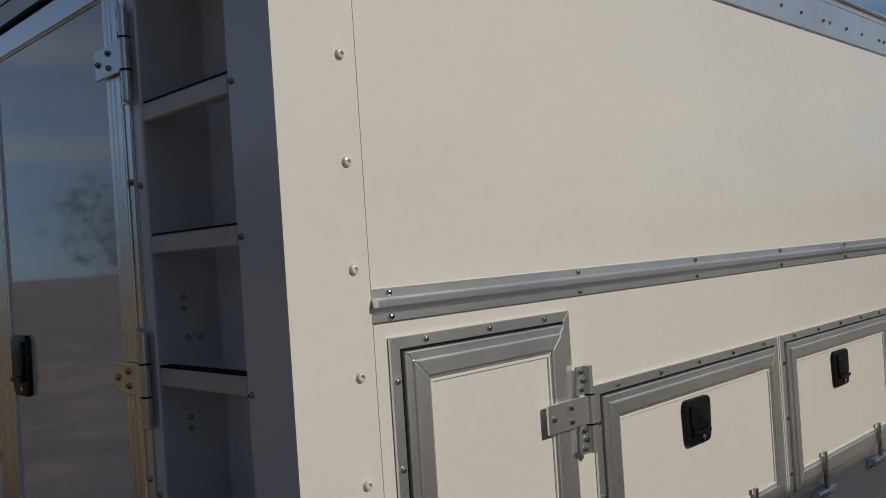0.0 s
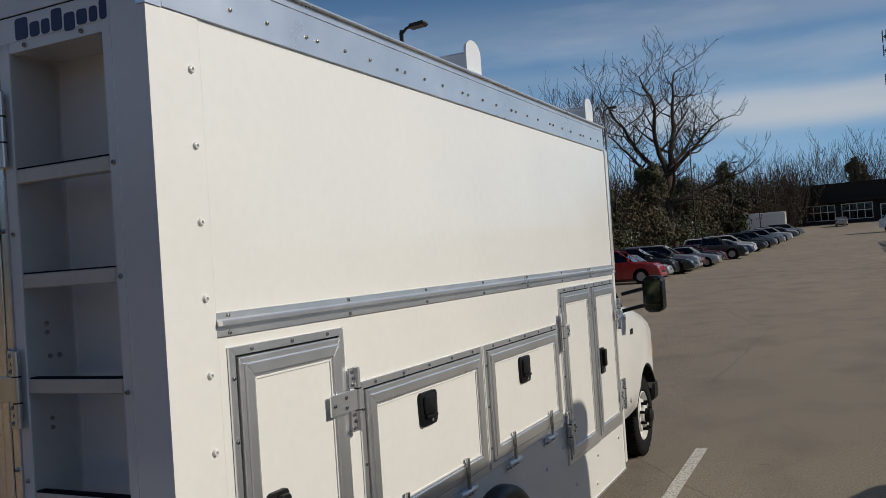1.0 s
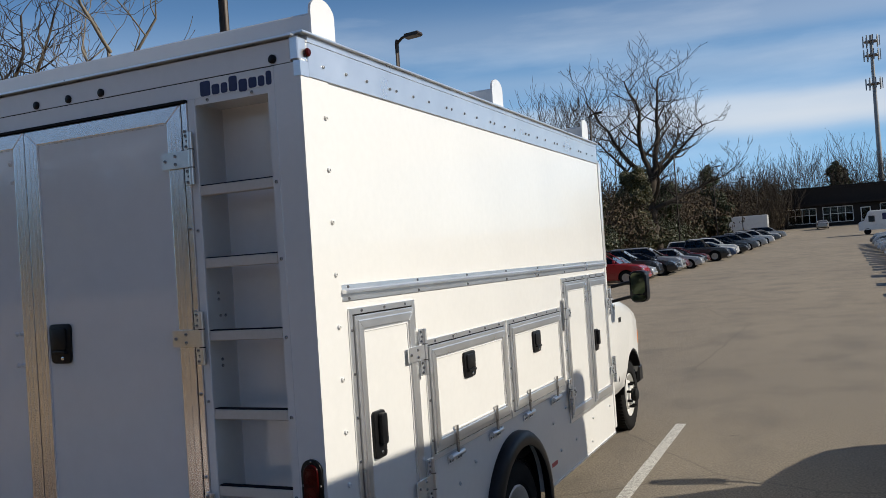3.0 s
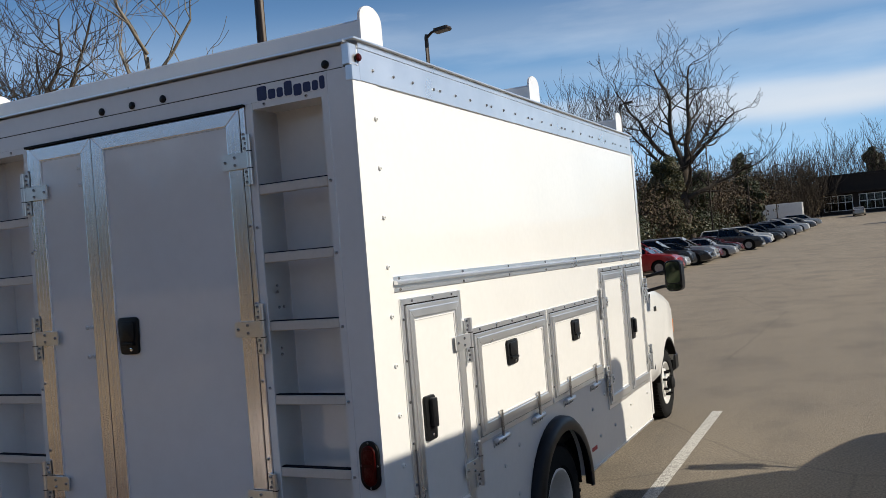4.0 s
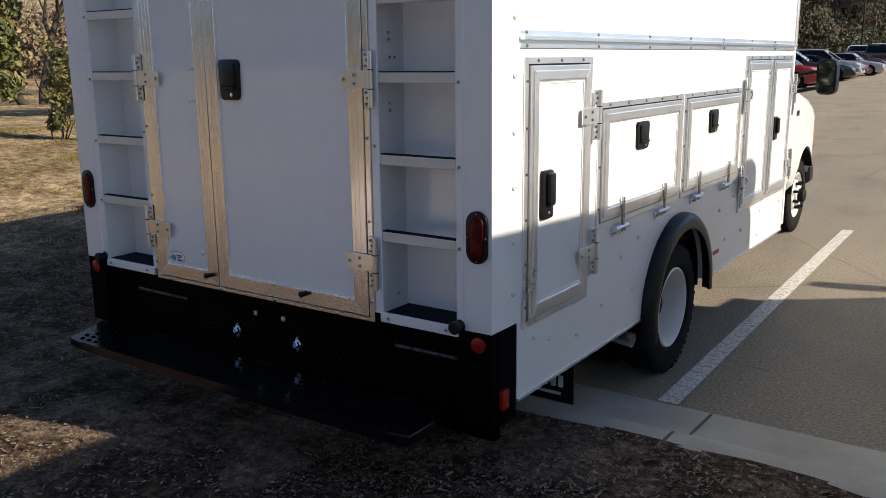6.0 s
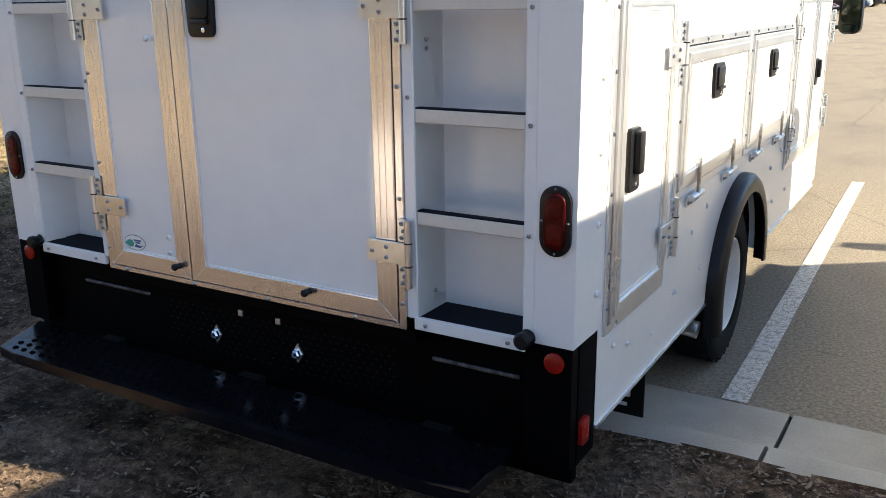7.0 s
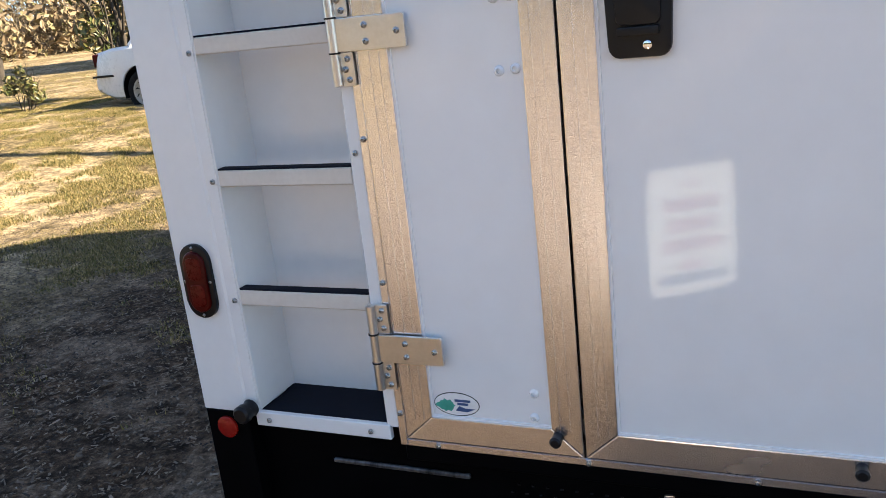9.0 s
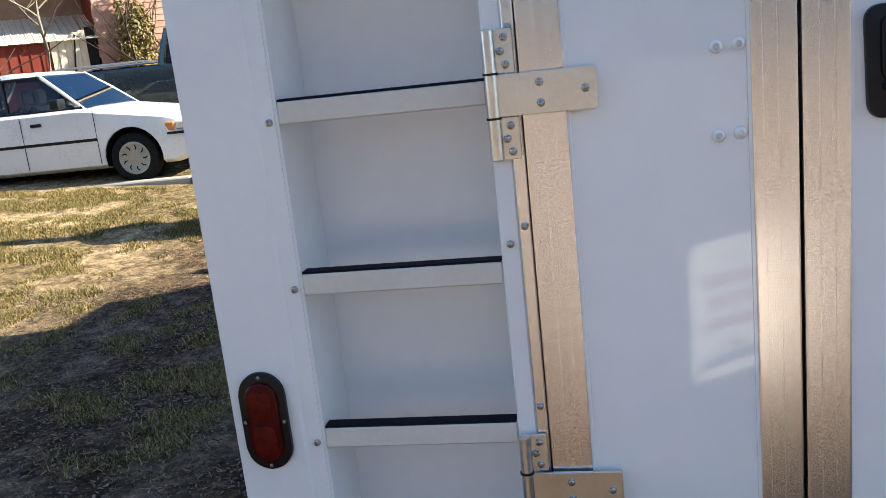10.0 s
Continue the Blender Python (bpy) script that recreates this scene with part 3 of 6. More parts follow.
part("bottom_flange", box_bm(-0.012, 0.006, 0.19, 1.50, 0.418, 0.43), GALV, truck)
part("bottom_flange", box_bm(-0.012, 0.006, 2.50, 4.18, 0.418, 0.43), GALV, truck)

# corner posts: an angle of painted sheet, standing a little proud of the wall
for s in (0, 1):
    b = bmesh.new()
    o = [(0.004, 0.0), (0.004, 0.1850), (-0.03, 0.1850), (-0.03, 0.03), (-0.122, 0.03), (-0.122, 0.006), (-0.146, 0.006), (-0.146, 0.004), (-0.118, 0.004), (-0.112, 0.0)]
    if s:
        o = [(-2.425 - x * 1.10, y) for x, y in o][::-1]
    prism(b, o, 0.737, 2.630)
    bmesh.ops.recalc_face_normals(b, faces=b.faces)
    post = part("corner_post", b, WHITE, truck, "white painted corner post")
    for k in range(9):
        if not s:
            screw(0.148, 0.855 + 0.198 * k, 0.004, SIDE, post, CAP)
    for k, z in enumerate((1.05, 1.345, 1.64, 1.93, 2.215)):
        screw(-2.275 if s else -0.134, z - 0.012, -0.004, REAR, post)

# rear frame between the posts: header, jambs
b = bmesh.new()
box(b, -2.285, -0.14, 0.004, 0.034, 2.562, 2.630)
box(b, -2.280, -1.902, 0.006, 0.034, 2.535, 2.562)
box(b, -0.492, -0.146, 0.006, 0.034, 2.535, 2.562)
part("header", b, WHITE, truck)
for x0, x1 in ((-1.901, -1.868), (-0.529, -0.491)):
    post = part("jamb", box_bm(x0, x1, 0.0, 0.16, 0.737, 2.562, bevel=0.003), WHITE, truck)
    for z in (1.39, 2.05):
        screw((x0 + x1) / 2, z, 0, REAR, post)
for x in (-2.20, -1.99, -0.43, -0.22):
    screw(x, 2.549, -0.005, REAR, truck)

# ladder recesses with rungs
RUNGS = (2.225, 1.944, 1.664, 1.362, 1.068)
for x0, x1 in ((-2.259, -1.902), (-0.491, -0.150)):
    recess = part("ladder_recess", box_bm(x0 - 0.011, x1 + 0.011, 0.165, 0.18, 0.74, 2.56), WHITE, truck, "white ladder recess with grip-topped rungs")
    for a0, a1 in ((x0 - 0.012, x0), (x1, x1 + 0.012)):
        part("recess_cheek", box_bm(a0, a1, 0.0065, 0.165, 0.744, 2.534), WHITE, recess)
    part("recess_top", box_bm(x0, x1, 0.035, 0.165, 2.54, 2.56), WHITE, recess)
    part("recess_floor", box_bm(x0, x1, 0.012, 0.165, 0.728, 0.742), TREAD, recess, "black grip-tape floor")
    sill = part("recess_sill", box_bm(x0 - 0.01, x1 + 0.012, -0.006, 0.010, 0.706, 0.744, bevel=0.002), WHITE, recess)
    for x in (x0 + 0.03, x1 - 0.04):
        screw(x, 0.724, 0.006, REAR, recess)
    for z in RUNGS:
        rung = part("rung", box_bm(x0, x1, 0.004, 0.036, z - 0.042, z - 0.003, bevel=0.003), RUNGWARM, recess)
        part("rung_grip", box_bm(x0 + 0.002, x1 - 0.002, 0.006, 0.034, z - 0.003, z + 0.001), TREAD, recess, "black grip strip")
    if x0 > -1:
        for y, z in ((0.07, 1.805), (0.07, 1.78), (0.075, 1.715), (0.105, 1.715), (0.07, 1.545), (0.07, 1.52), (0.10, 0.80)):
            screw(y, z, x0, SIDE, recess)


def strap_hinge(u, v, wall, parent, way, n=0.016, mat=STEEL, reach=0.155, name="hinge"):
    """A strap over the door, with its barrel and two leaf plates on the jamb. way: 1 where the strap runs towards +u."""
    b = bmesh.new()
    w = way
    ub, ue = u, u + w * reach
    prism(b, rounded(min(ub, ue), max(ub, ue), v - 0.033, v + 0.033, 0.004, 2), n, n + 0.006, 0.001)
    hinge = local(name, b, mat, wall, parent, "zinc strap hinge")
    b = bmesh.new()
    lathe(b, [(0.007, 0.0), (0.0105, 0.002), (0.0105, 0.205), (0.007, 0.207)], 10, Matrix.Translation((u - w * 0.004, v - 0.103, n + 0.004)) @ Matrix.Rotation(radians(-90), 4, "X"))
    local("barrel", b, mat, wall, hinge, smooth=40)
    for s in (-1, 1):
        b = bmesh.new()
        ua, uz = u, u + w * 0.034
        prism(b, rounded(min(ua, uz), max(ua, uz), v + s * 0.069 - 0.034, v + s * 0.069 + 0.034, 0.003, 2), n - 0.006, n - 0.001, 0.001)
        local("leaf", b, mat, wall, hinge)
        b = bmesh.new()
        lathe(b, [(0.0125, -0.0018), (0.0125, 0.0018)], 12, Matrix.Translation((u - w * 0.004, v + s * 0.035, n + 0.004)) @ Matrix.Rotation(radians(90), 4, "X"))
        local("bushing", b, BLACK, wall, hinge, "black nylon washer", smooth=40)
        for k in (-1, 1):
            screw(u + w * 0.021, v + s * 0.069 + k * 0.021, n - 0.001, wall, hinge)
        screw(u + w * 0.014, v + s * 0.069, n - 0.001, wall, hinge)
        screw(u + w * 0.072, v + s * 0.016, n + 0.006, wall, hinge)
    screw(u + w * (reach - 0.018), v, n + 0.006, wall, hinge)
    return hinge


def paddle(u0, u1, v0, v1, wall, parent, n=0.0, label="black paddle latch with a keyed lock"):
    b = bmesh.new()
    prism(b, rounded(u0, u1, v0, v1, 0.022, 4, 0.10), n, n + 0.012, 0.004)
    plate = local("handle", b, BLACK, wall, parent, label, smooth=50)
    w, h = u1 - u0, v1 - v0
    b = bmesh.new()
    prism(b, rounded(u0 + 0.16 * w, u1 - 0.16 * w, v0 + 0.34 * h, v1 - 0.10 * h, 0.014, 4, 0.06), n + 0.012, n + 0.020, 0.005)
    local("paddle", b, BLACK, wall, plate, smooth=50)
    b = bmesh.new()
    prism(b, rounded(u0 + 0.20 * w, u1 - 0.20 * w, v0 + 0.24 * h, v0 + 0.33 * h, 0.004, 3), n + 0.012, n + 0.026, 0.002)
    local("paddle_lip", b, BLACK, wall, plate, smooth=50)
    lathe_m = wall @ Matrix.Translation((u0 + 0.62 * w, v0 + 0.13 * h, n + 0.012))
    part("lock", lathe(bmesh.new(), [(0.008, 0), (0.008, 0.004), (0.005, 0.005)], 12), CHROME, plate, "chrome lock cylinder", lathe_m, 40)
    return plate


# rear doors
def rear_door(u0, u1, v0, v1, w_side, name):
    o, i = [(u0, v0), (u1, v0), (u1, v1), (u0, v1)], [(u0 + w_side[0], v0 + 0.062), (u1 - w_side[1], v0 + 0.062), (u1 - w_side[1], v1 - 0.062), (u0 + w_side[0], v1 - 0.062)]
    leaf = local(name, prism(bmesh.new(), rounded(i[0][0], i[1][0], i[0][1], i[2][1], 0.002, 1), -0.030, 0.002), GELCOAT, REAR, truck, "glossy white door leaf in an aluminium frame")
    for k in range(4):
        j = (k + 1) % 4
        b = prism(bmesh.new(), [o[k], o[j], i[j], i[k]], -0.030, 0.010, 0.003)
        local("frame_rail", b, ALUMINIUM if k % 2 else ALUM_H, REAR, leaf, "brushed aluminium")
        # a pressed rib along the rail
        (ax, ay), (bx, by) = [((o[q][0] * 0.45 + i[q][0] * 0.55), (o[q][1] * 0.45 + i[q][1] * 0.55)) for q in (k, j)]
        if k % 2:
            for d in (-0.012, 0.010):
                local("rib", box_bm(ax + d - 0.0015, ax + d + 0.0015, min(ay, by) + 0.02, max(ay, by) - 0.02, 0.010, 0.0118), ALUMINIUM, REAR, leaf)
    b = mitred(bmesh.new(), i[0][0] - 0.001, i[1][0] + 0.001, i[0][1] - 0.001, i[2][1] + 0.001, 0.006, 0.002, 0.006, 0.001)
    local("bead", b, GELCOAT, REAR, leaf)
    return leaf


left_leaf = rear_door(-1.8455, -1.4275, 0.718, 2.545, (0.070, 0.068), "rear_door")
right_leaf = rear_door(-1.4225, -0.557, 0.718, 2.545, (0.070, 0.071), "rear_door")
surround = part("door_surround", box_bm(-1.848, -0.5545, -0.006, 0.03, 0.697, 0.715, bevel=0.002), ALUM_H, truck, "brushed aluminium door surround")
part("surround_upright", box_bm(-1.8675, -1.848, -0.006, 0.03, 0.697, 2.562, bevel=0.002), ALUMINIUM, surround)
part("surround_upright", box_bm(-0.5545, -0.5295, -0.006, 0.03, 0.697, 2.562, bevel=0.002), ALUMINIUM, surround)
for z in (0.78, 1.10, 1.42, 1.74, 2.06, 2.44):
    screw(-0.542, z, 0.006, REAR, surround)
    screw(-1.858, z, 0.006, REAR, surround)
for x in (-1.77, -1.42, -1.08, -0.72):
    screw(x, 0.705, 0.006, REAR, surround)
part("drip_rail", box_bm(-1.868, -0.525, -0.018, 0.004, 2.550, 2.560), MATTE, truck, "dark drip rail over the doors")
for z in (0.939, 1.636, 2.330):
    strap_hinge(-0.511, z, REAR, right_leaf, -1, reach=0.141)
    strap_hinge(-1.886, z + (0.008 if z < 1 else 0), REAR, left_leaf, 1, reach=0.160)
paddle(-1.336, -1.212, 1.547, 1.714, REAR, right_leaf, 0.003)
BUMP = screw_mesh("plastic_cap", 0.0105, 0.007, GELCOAT, 12)
for u, v in ((-1.512, 1.543), (-1.545, 1.541), (-1.512, 1.678), (-1.545, 1.677), (-1.525, 2.42), (-1.520, 2.34), (-1.530, 0.857), (-1.533, 0.800)):
    screw(u, v, 0.002, REAR, left_leaf, BUMP)
for u, leaf in ((-1.481, left_leaf), (-0.896, right_leaf)):
    m = REAR @ Matrix.Translation((u, 0.763, 0.010))
    part("bump_stop", lathe(bmesh.new(), [(0.012, 0), (0.010, 0.004), (0.010, 0.016), (0.013, 0.019), (0.013, 0.028), (0.009, 0.032)], 12), BLACK, leaf, "black rubber door stop", m, 40)
# oval maker's sticker, as plain shapes
def ellipse(cu, cv, a, b2, n=28, wob=0.0):
    return [(cu + a * math.cos(2 * math.pi * i / n) * (1 + wob * math.sin(5.3 * i)), cv + b2 * math.sin(2 * math.pi * i / n) * (1 + wob * math.cos(3.1 * i))) for i in range(n)]


sticker = local("sticker", prism(bmesh.new(), ellipse(-1.714, 0.815, 0.055, 0.029), 0.002, 0.0026), BLACK, REAR, left_leaf, "oval sticker in white, green and blue")
local("sticker_face", prism(bmesh.new(), ellipse(-1.714, 0.815, 0.053, 0.027), 0.0026, 0.0030), WHITEINK, REAR, sticker)
local("sticker_green", prism(bmesh.new(), ellipse(-1.739, 0.811, 0.022, 0.014, 22, 0.18), 0.0030, 0.0034), GREENINK, REAR, sticker)
local("sticker_blue", prism(bmesh.new(), [(-1.718, 0.799), (-1.690, 0.797), (-1.670, 0.806), (-1.694, 0.806), (-1.708, 0.811)], 0.0030, 0.0034), BLUEINK, REAR, sticker)
for u0, u1, v in ((-1.718, -1.680, 0.824), (-1.712, -1.686, 0.816)):
    local("sticker_bar", box_bm(u0, u1, v - 0.003, v + 0.003, 0.0030, 0.0034), BLUEINK, REAR, sticker)

# maker's name, as plain navy bars of its size
u = -0.462
for k, (w, lo, hi) in enumerate(((0.052, 0, 1), (0.040, 0, 0.68), (0.034, 0, 0.68), (0.042, 0, 1), (0.042, -0.22, 0.68), (0.040, 0, 0.68), (0.032, 0, 0.68), (0.028, 0, 0.9))):
    b = prism(bmesh.new(), rounded(u, u + w - 0.003, 2.5645 + 0.058 * lo * 0.6, 2.5645 + 0.058 * hi, 0.009, 3), -0.004, -0.0032)
    local("name_bar", b, NAVY, REAR, truck, "navy lettering bar")
    u += w + 0.004

# lamps in the posts
def tail_lamp(u, v):
    lamp = local("tail_lamp", prism(bmesh.new(), rounded(u - 0.044, u + 0.044, v - 0.095, v + 0.095, 0.0435, 8), 0.0, 0.010, 0.003), BLACK, REAR, truck, "oval red tail lamp in a black rubber grommet", 50)
    local("lens", prism(bmesh.new(), rounded(u - 0.031, u + 0.031, v - 0.078, v + 0.078, 0.0305, 8), 0.010, 0.017, 0.005), REDLENS, REAR, lamp, "red lens", 60)
    for lo, hi in ((-0.062, -0.006), (0.006, 0.062)):
        local("lamp_cell", prism(bmesh.new(), rounded(u - 0.021, u + 0.021, v + lo, v + hi, 0.012, 4), 0.017, 0.0185, 0.001), LENSCELL, REAR, lamp, smooth=60)
    for du, dv in ((0, 0.0865), (0, -0.0865), (0.0375, 0), (-0.0375, 0)):
        part("lamp_screw", SCREW, None, lamp, m=REAR @ Matrix.Translation((u + du, v + dv, 0.010)) @ Matrix.Scale(0.6, 4))


tail_lamp(-0.054, 1.089)
tail_lamp(-2.365, 1.088)

# roof: cap rail, side rails, rack
b = bmesh.new()
prism(b, [(0.0, 2.633), (0.0, 2.716), (0.05, 2.722), (0.05, 2.633)], -2.405, -0.035)
cap = part("rear_cap", moved(b, Matrix(((0, 0, 1, 0), (1, 0, 0, 0), (0, 1, 0, 0), (0, 0, 0, 1)))), WHITE, truck, "white rear roof cap")
b = bmesh.new()
box(b, -2.425, -0.015, -0.022, 0.06, 2.722, 2.732, 0.002)
part("rear_lip", b, GALV, truck, "bare aluminium roof lip")
part("cap_seam", box_bm(-2.41, -0.03, 0.004, 0.03, 2.6302, 2.6328), MATTE, truck, "dark open seam under the roof cap")
for x0, x1 in ((-0.035, 0.002), (-2.428, -2.405)):
    part("rail_end", box_bm(x0, x1, -0.006, 0.05, 2.637, 2.722, bevel=0.004), GALV, truck)
for u in (-2.235, -1.345, -1.155, -0.970, -0.114):
    part("marker_lamp", lathe(bmesh.new(), [(0.017, 0), (0.017, 0.006), (0.011, 0.010)], 14), BLACK, truck, "round dark marker lamp", REAR @ Matrix.Translation((u, 2.654, 0.0)), 40)
part("marker_lamp", lathe(bmesh.new(), [(0.016, 0), (0.016, 0.006), (0.010, 0.012)], 14), REDLENS, truck, "round red marker lamp", SIDE @ Matrix.Translation((0.045, 2.668, 0.008)), 40)
for s in (0, 1):
    b = bmesh.new()
    xo, d = (0.008, -1) if not s else (-2.433, 1)
    box(b, min(xo, xo + d * 0.03), max(xo, xo + d * 0.03), 0.0505, 4.16, 2.578, 2.708, 0.003)
    box(b, min(xo, xo + d * 0.03), max(xo, xo + d * 0.03), -0.004, 0.0505, 2.578, 2.634)
    rail = part("roof_rail", b, GALV, truck, "riveted mill-finish aluminium roof rail")
    box_lo, box_hi = (xo - d * 0.016, xo + d * 0.06)
    part("rail_lip", box_bm(min(box_lo, box_hi), max(box_lo, box_hi), 0.0, 4.17, 2.7325, 2.742, bevel=0.002), GALV, truck)
    part("rail_web", box_bm(min(xo, xo + d * 0.02), max(xo, xo + d * 0.02), 0.052, 4.16, 2.709, 2.7315), GALV, truck)
    if not s:
        y, k = 0.15, 0
        while y < 4.1:
            part("rivet", SCREW, None, rail, m=SIDE @ Matrix.Translation((y, 2.632, 0.008)))
            y += (0.165, 0.165, 0.20, 0.06)[k % 4]
            k += 1
part("roof_skin", box_bm(-2.41, -0.03, 0.06, 4.16, 2.66, 2.70), WHITE, truck)
for y in (0.19, 2.06, 3.95):
    bar = part("rack_bar", moved(prism(bmesh.new(), [(y - 0.02, 2.742), (y + 0.03, 2.742), (y + 0.03, 2.850), (y + 0.024, 2.864), (y - 0.014, 2.858), (y - 0.02, 2.850)], -2.33, -0.035), SIDE), GELCOAT, truck, "white painted roof rack bar")
    for x in (-0.035, -2.345):
        fin = [(y - 0.055, 2.742), (y + 0.115, 2.742), (y + 0.115, 2.855)] + [(y + 0.03 + 0.085 * math.cos(radians(a)), 2.855 + 0.06 * math.sin(radians(a))) for a in range(15, 180, 15)] + [(y - 0.055, 2.855)]
        plate = part("rack_end", moved(prism(bmesh.new(), fin, x, x + 0.012, 0.002), SIDE), GELCOAT, bar, "white rounded rack end plate")

# long drip moulding on the side
b = bmesh.new()
o = [(0.0, 1.805), (0.004, 1.805), (0.005, 1.787), (0.022, 1.784), (0.025, 1.781), (0.025, 1.772), (0.021, 1.770), (0.003, 1.770), (0.003, 1.759), (0.007, 1.757), (0.007, 1.742), (0.0, 1.742)]
loft(b, [[(x, y, z) for x, z in o] for y in (0.1855, 4.175)])
moulding = part("drip_moulding", b, GALV, truck, "bare aluminium drip moulding")
y = 0.23
while y < 4.15:
    screw(y, 1.796, 0.004, SIDE, moulding)
    screw(y, 1.750, 0.006, SIDE, moulding)
    y += 0.56 if y > 0.3 else 0.60


# side access doors
def access_door(u0, u1, v0, v1, frame=0.062, flange=0.024, screws=(4, 5), name="access_door", skip=()):
    door = local(name, prism(bmesh.new(), rounded(u0 + flange + frame - 0.004, u1 - flange - frame + 0.004, v0 + flange + frame - 0.004, v1 - flange - frame + 0.004, 0.003, 1), 0.002, 0.012), WHITE, SIDE, truck, "white compartment door in a mill-finish aluminium frame")
    fo, fi = [(u0, v0), (u1, v0), (u1, v1), (u0, v1)], [(u0 + flange, v0 + flange), (u1 - flange, v0 + flange), (u1 - flange, v1 - flange), (u0 + flange, v1 - flange)]
    for k in range(4):
        j = (k + 1) % 4
        local("door_flange", prism(bmesh.new(), [fo[k], fo[j], fi[j], fi[k]], 0.001, 0.008, 0.0015), GALV, SIDE, door)
    local("door_gap", mitred(bmesh.new(), u0 + flange - 0.002, u1 - flange + 0.002, v0 + flange - 0.002, v1 - flange + 0.002, 0.014, 0.0005, 0.0025, 0.0), MATTE, SIDE, door, "black rubber seal")
    a0, a1, c0, c1 = u0 + flange + 0.006, u1 - flange - 0.006, v0 + flange + 0.006, v1 - flange - 0.006
    o, i = [(a0, c0), (a1, c0), (a1, c1), (a0, c1)], [(a0 + frame, c0 + frame), (a1 - frame, c0 + frame), (a1 - frame, c1 - frame), (a0 + frame, c1 - frame)]
    for k in range(4):
        j = (k + 1) % 4
        local("frame_rail", prism(bmesh.new(), [o[k], o[j], i[j], i[k]], 0.003, 0.015, 0.003), GALV, SIDE, door)
        e0, e1 = [tuple(p + (q - p) * 0.30 for p, q in zip(o[x], i[x])) for x in (k, j)]
        f0, f1 = [tuple(p + (q - p) * 0.86 for p, q in zip(o[x], i[x])) for x in (k, j)]
        local("frame_step", prism(bmesh.new(), [e0, e1, f1, f0], 0.015, 0.021, 0.003), GALV, SIDE, door)
    local("bead", mitred(bmesh.new(), i[0][0] - 0.001, i[1][0] + 0.001, i[0][1] - 0.001, i[2][1] + 0.001, 0.006, 0.012, 0.016, 0.001), WHITE, SIDE, door)
    for k in range(screws[0]):
        screw(u0 + (u1 - u0) * (k + 0.5) / screws[0], v1 - flange * 0.5, 0.007, SIDE, door)
    for k in range(screws[1]):
        screw(u0 + flange * 0.5, v0 + (v1 - v0) * (k + 0.5) / screws[1], 0.007, SIDE, door)
    return door


def drop_hinge(u, v, door):
    """A strap at the foot of a drop-down door, with a barrel below it."""
    b = bmesh.new()
    prism(b, [(u - 0.009, v), (u + 0.009, v), (u + 0.009, v + 0.13), (u - 0.009, v + 0.13)], 0.022, 0.032, 0.001)
    hinge = local("hinge", b, SCREWSTEEL, SIDE, door, "bare metal drop-door hinge")
    b = bmesh.new()
    lathe(b, [(0.011, 0), (0.013, 0.004), (0.013, 0.146), (0.011, 0.15)], 10, Matrix.Translation((u - 0.075, v - 0.006, 0.022)) @ Matrix.Rotation(radians(90), 4, "Y"))
    local("barrel", b, GALV, SIDE, hinge, smooth=40)
    for s in (-1, 1):
        local("leaf", prism(bmesh.new(), rounded(u + s * 0.048 - 0.026, u + s * 0.048 + 0.026, v - 0.042, v - 0.004, 0.003, 1), 0.002, 0.008, 0.001), GALV, SIDE, hinge)
        for k in (-1, 1):
            screw(u + s * 0.048 + k * 0.014, v - 0.030, 0.008, SIDE, hinge)
    return hinge


def tall_latch(u0, u1, v0, v1, door):
    """A long black flush handle with a pull."""
    plate = local("handle", prism(bmesh.new(), rounded(u0, u1, v0, v1, 0.016, 4), 0.012, 0.026, 0.005), BLACK, SIDE, door, "long black pull handle with a lock", 50)
    w, h = u1 - u0, v1 - v0
    local("grip", prism(bmesh.new(), rounded(u0 + 0.30 * w, u1 - 0.18 * w, v0 + 0.28 * h, v1 - 0.05 * h, 0.012, 4), 0.026, 0.046, 0.008), BLACK, SIDE, plate, smooth=50)
    part("lock", lathe(bmesh.new(), [(0.008, 0), (0.008, 0.004), (0.005, 0.005)], 12), CHROME, plate, "chrome lock cylinder", SIDE @ Matrix.Translation((u0 + 0.5 * w, v0 + 0.12 * h, 0.026)), 40)


d1 = access_door(0.222, 0.780, 0.700, 1.710, screws=(3, 6))
tall_latch(0.330, 0.422, 1.105, 1.292, d1)
for v in (1.475, 0.900):
    strap_hinge(0.806, v, SIDE, d1, -1, 0.026, GALV, 0.155)
d2 = access_door(0.858, 1.880, 0.975, 1.520, screws=(5, 3))
paddle(1.245, 1.392, 1.288, 1.416, SIDE, d2, 0.012)
d3 = access_door(1.905, 2.925, 0.975, 1.520, screws=(5, 3))
paddle(2.290, 2.434, 1.288, 1.416, SIDE, d3, 0.012)
for d, us in ((d2, (1.10, 1.62)), (d3, (2.15, 2.68))):
    for u in us:
        drop_hinge(u, 0.962, d)
d4 = access_door(2.985, 3.590, 0.730, 1.708, screws=(3, 5))
d5 = access_door(3.592, 4.165, 0.736, 1.708, screws=(3, 0))
tall_latch(3.680, 3.775, 1.135, 1.295, d5)
for v in (1.47, 0.93):
    strap_hinge(2.962, v, SIDE, d4, 1, 0.026, GALV, 0.11)
    strap_hinge(4.185, v, SIDE, d5, -1, 0.026, GALV, 0.11)
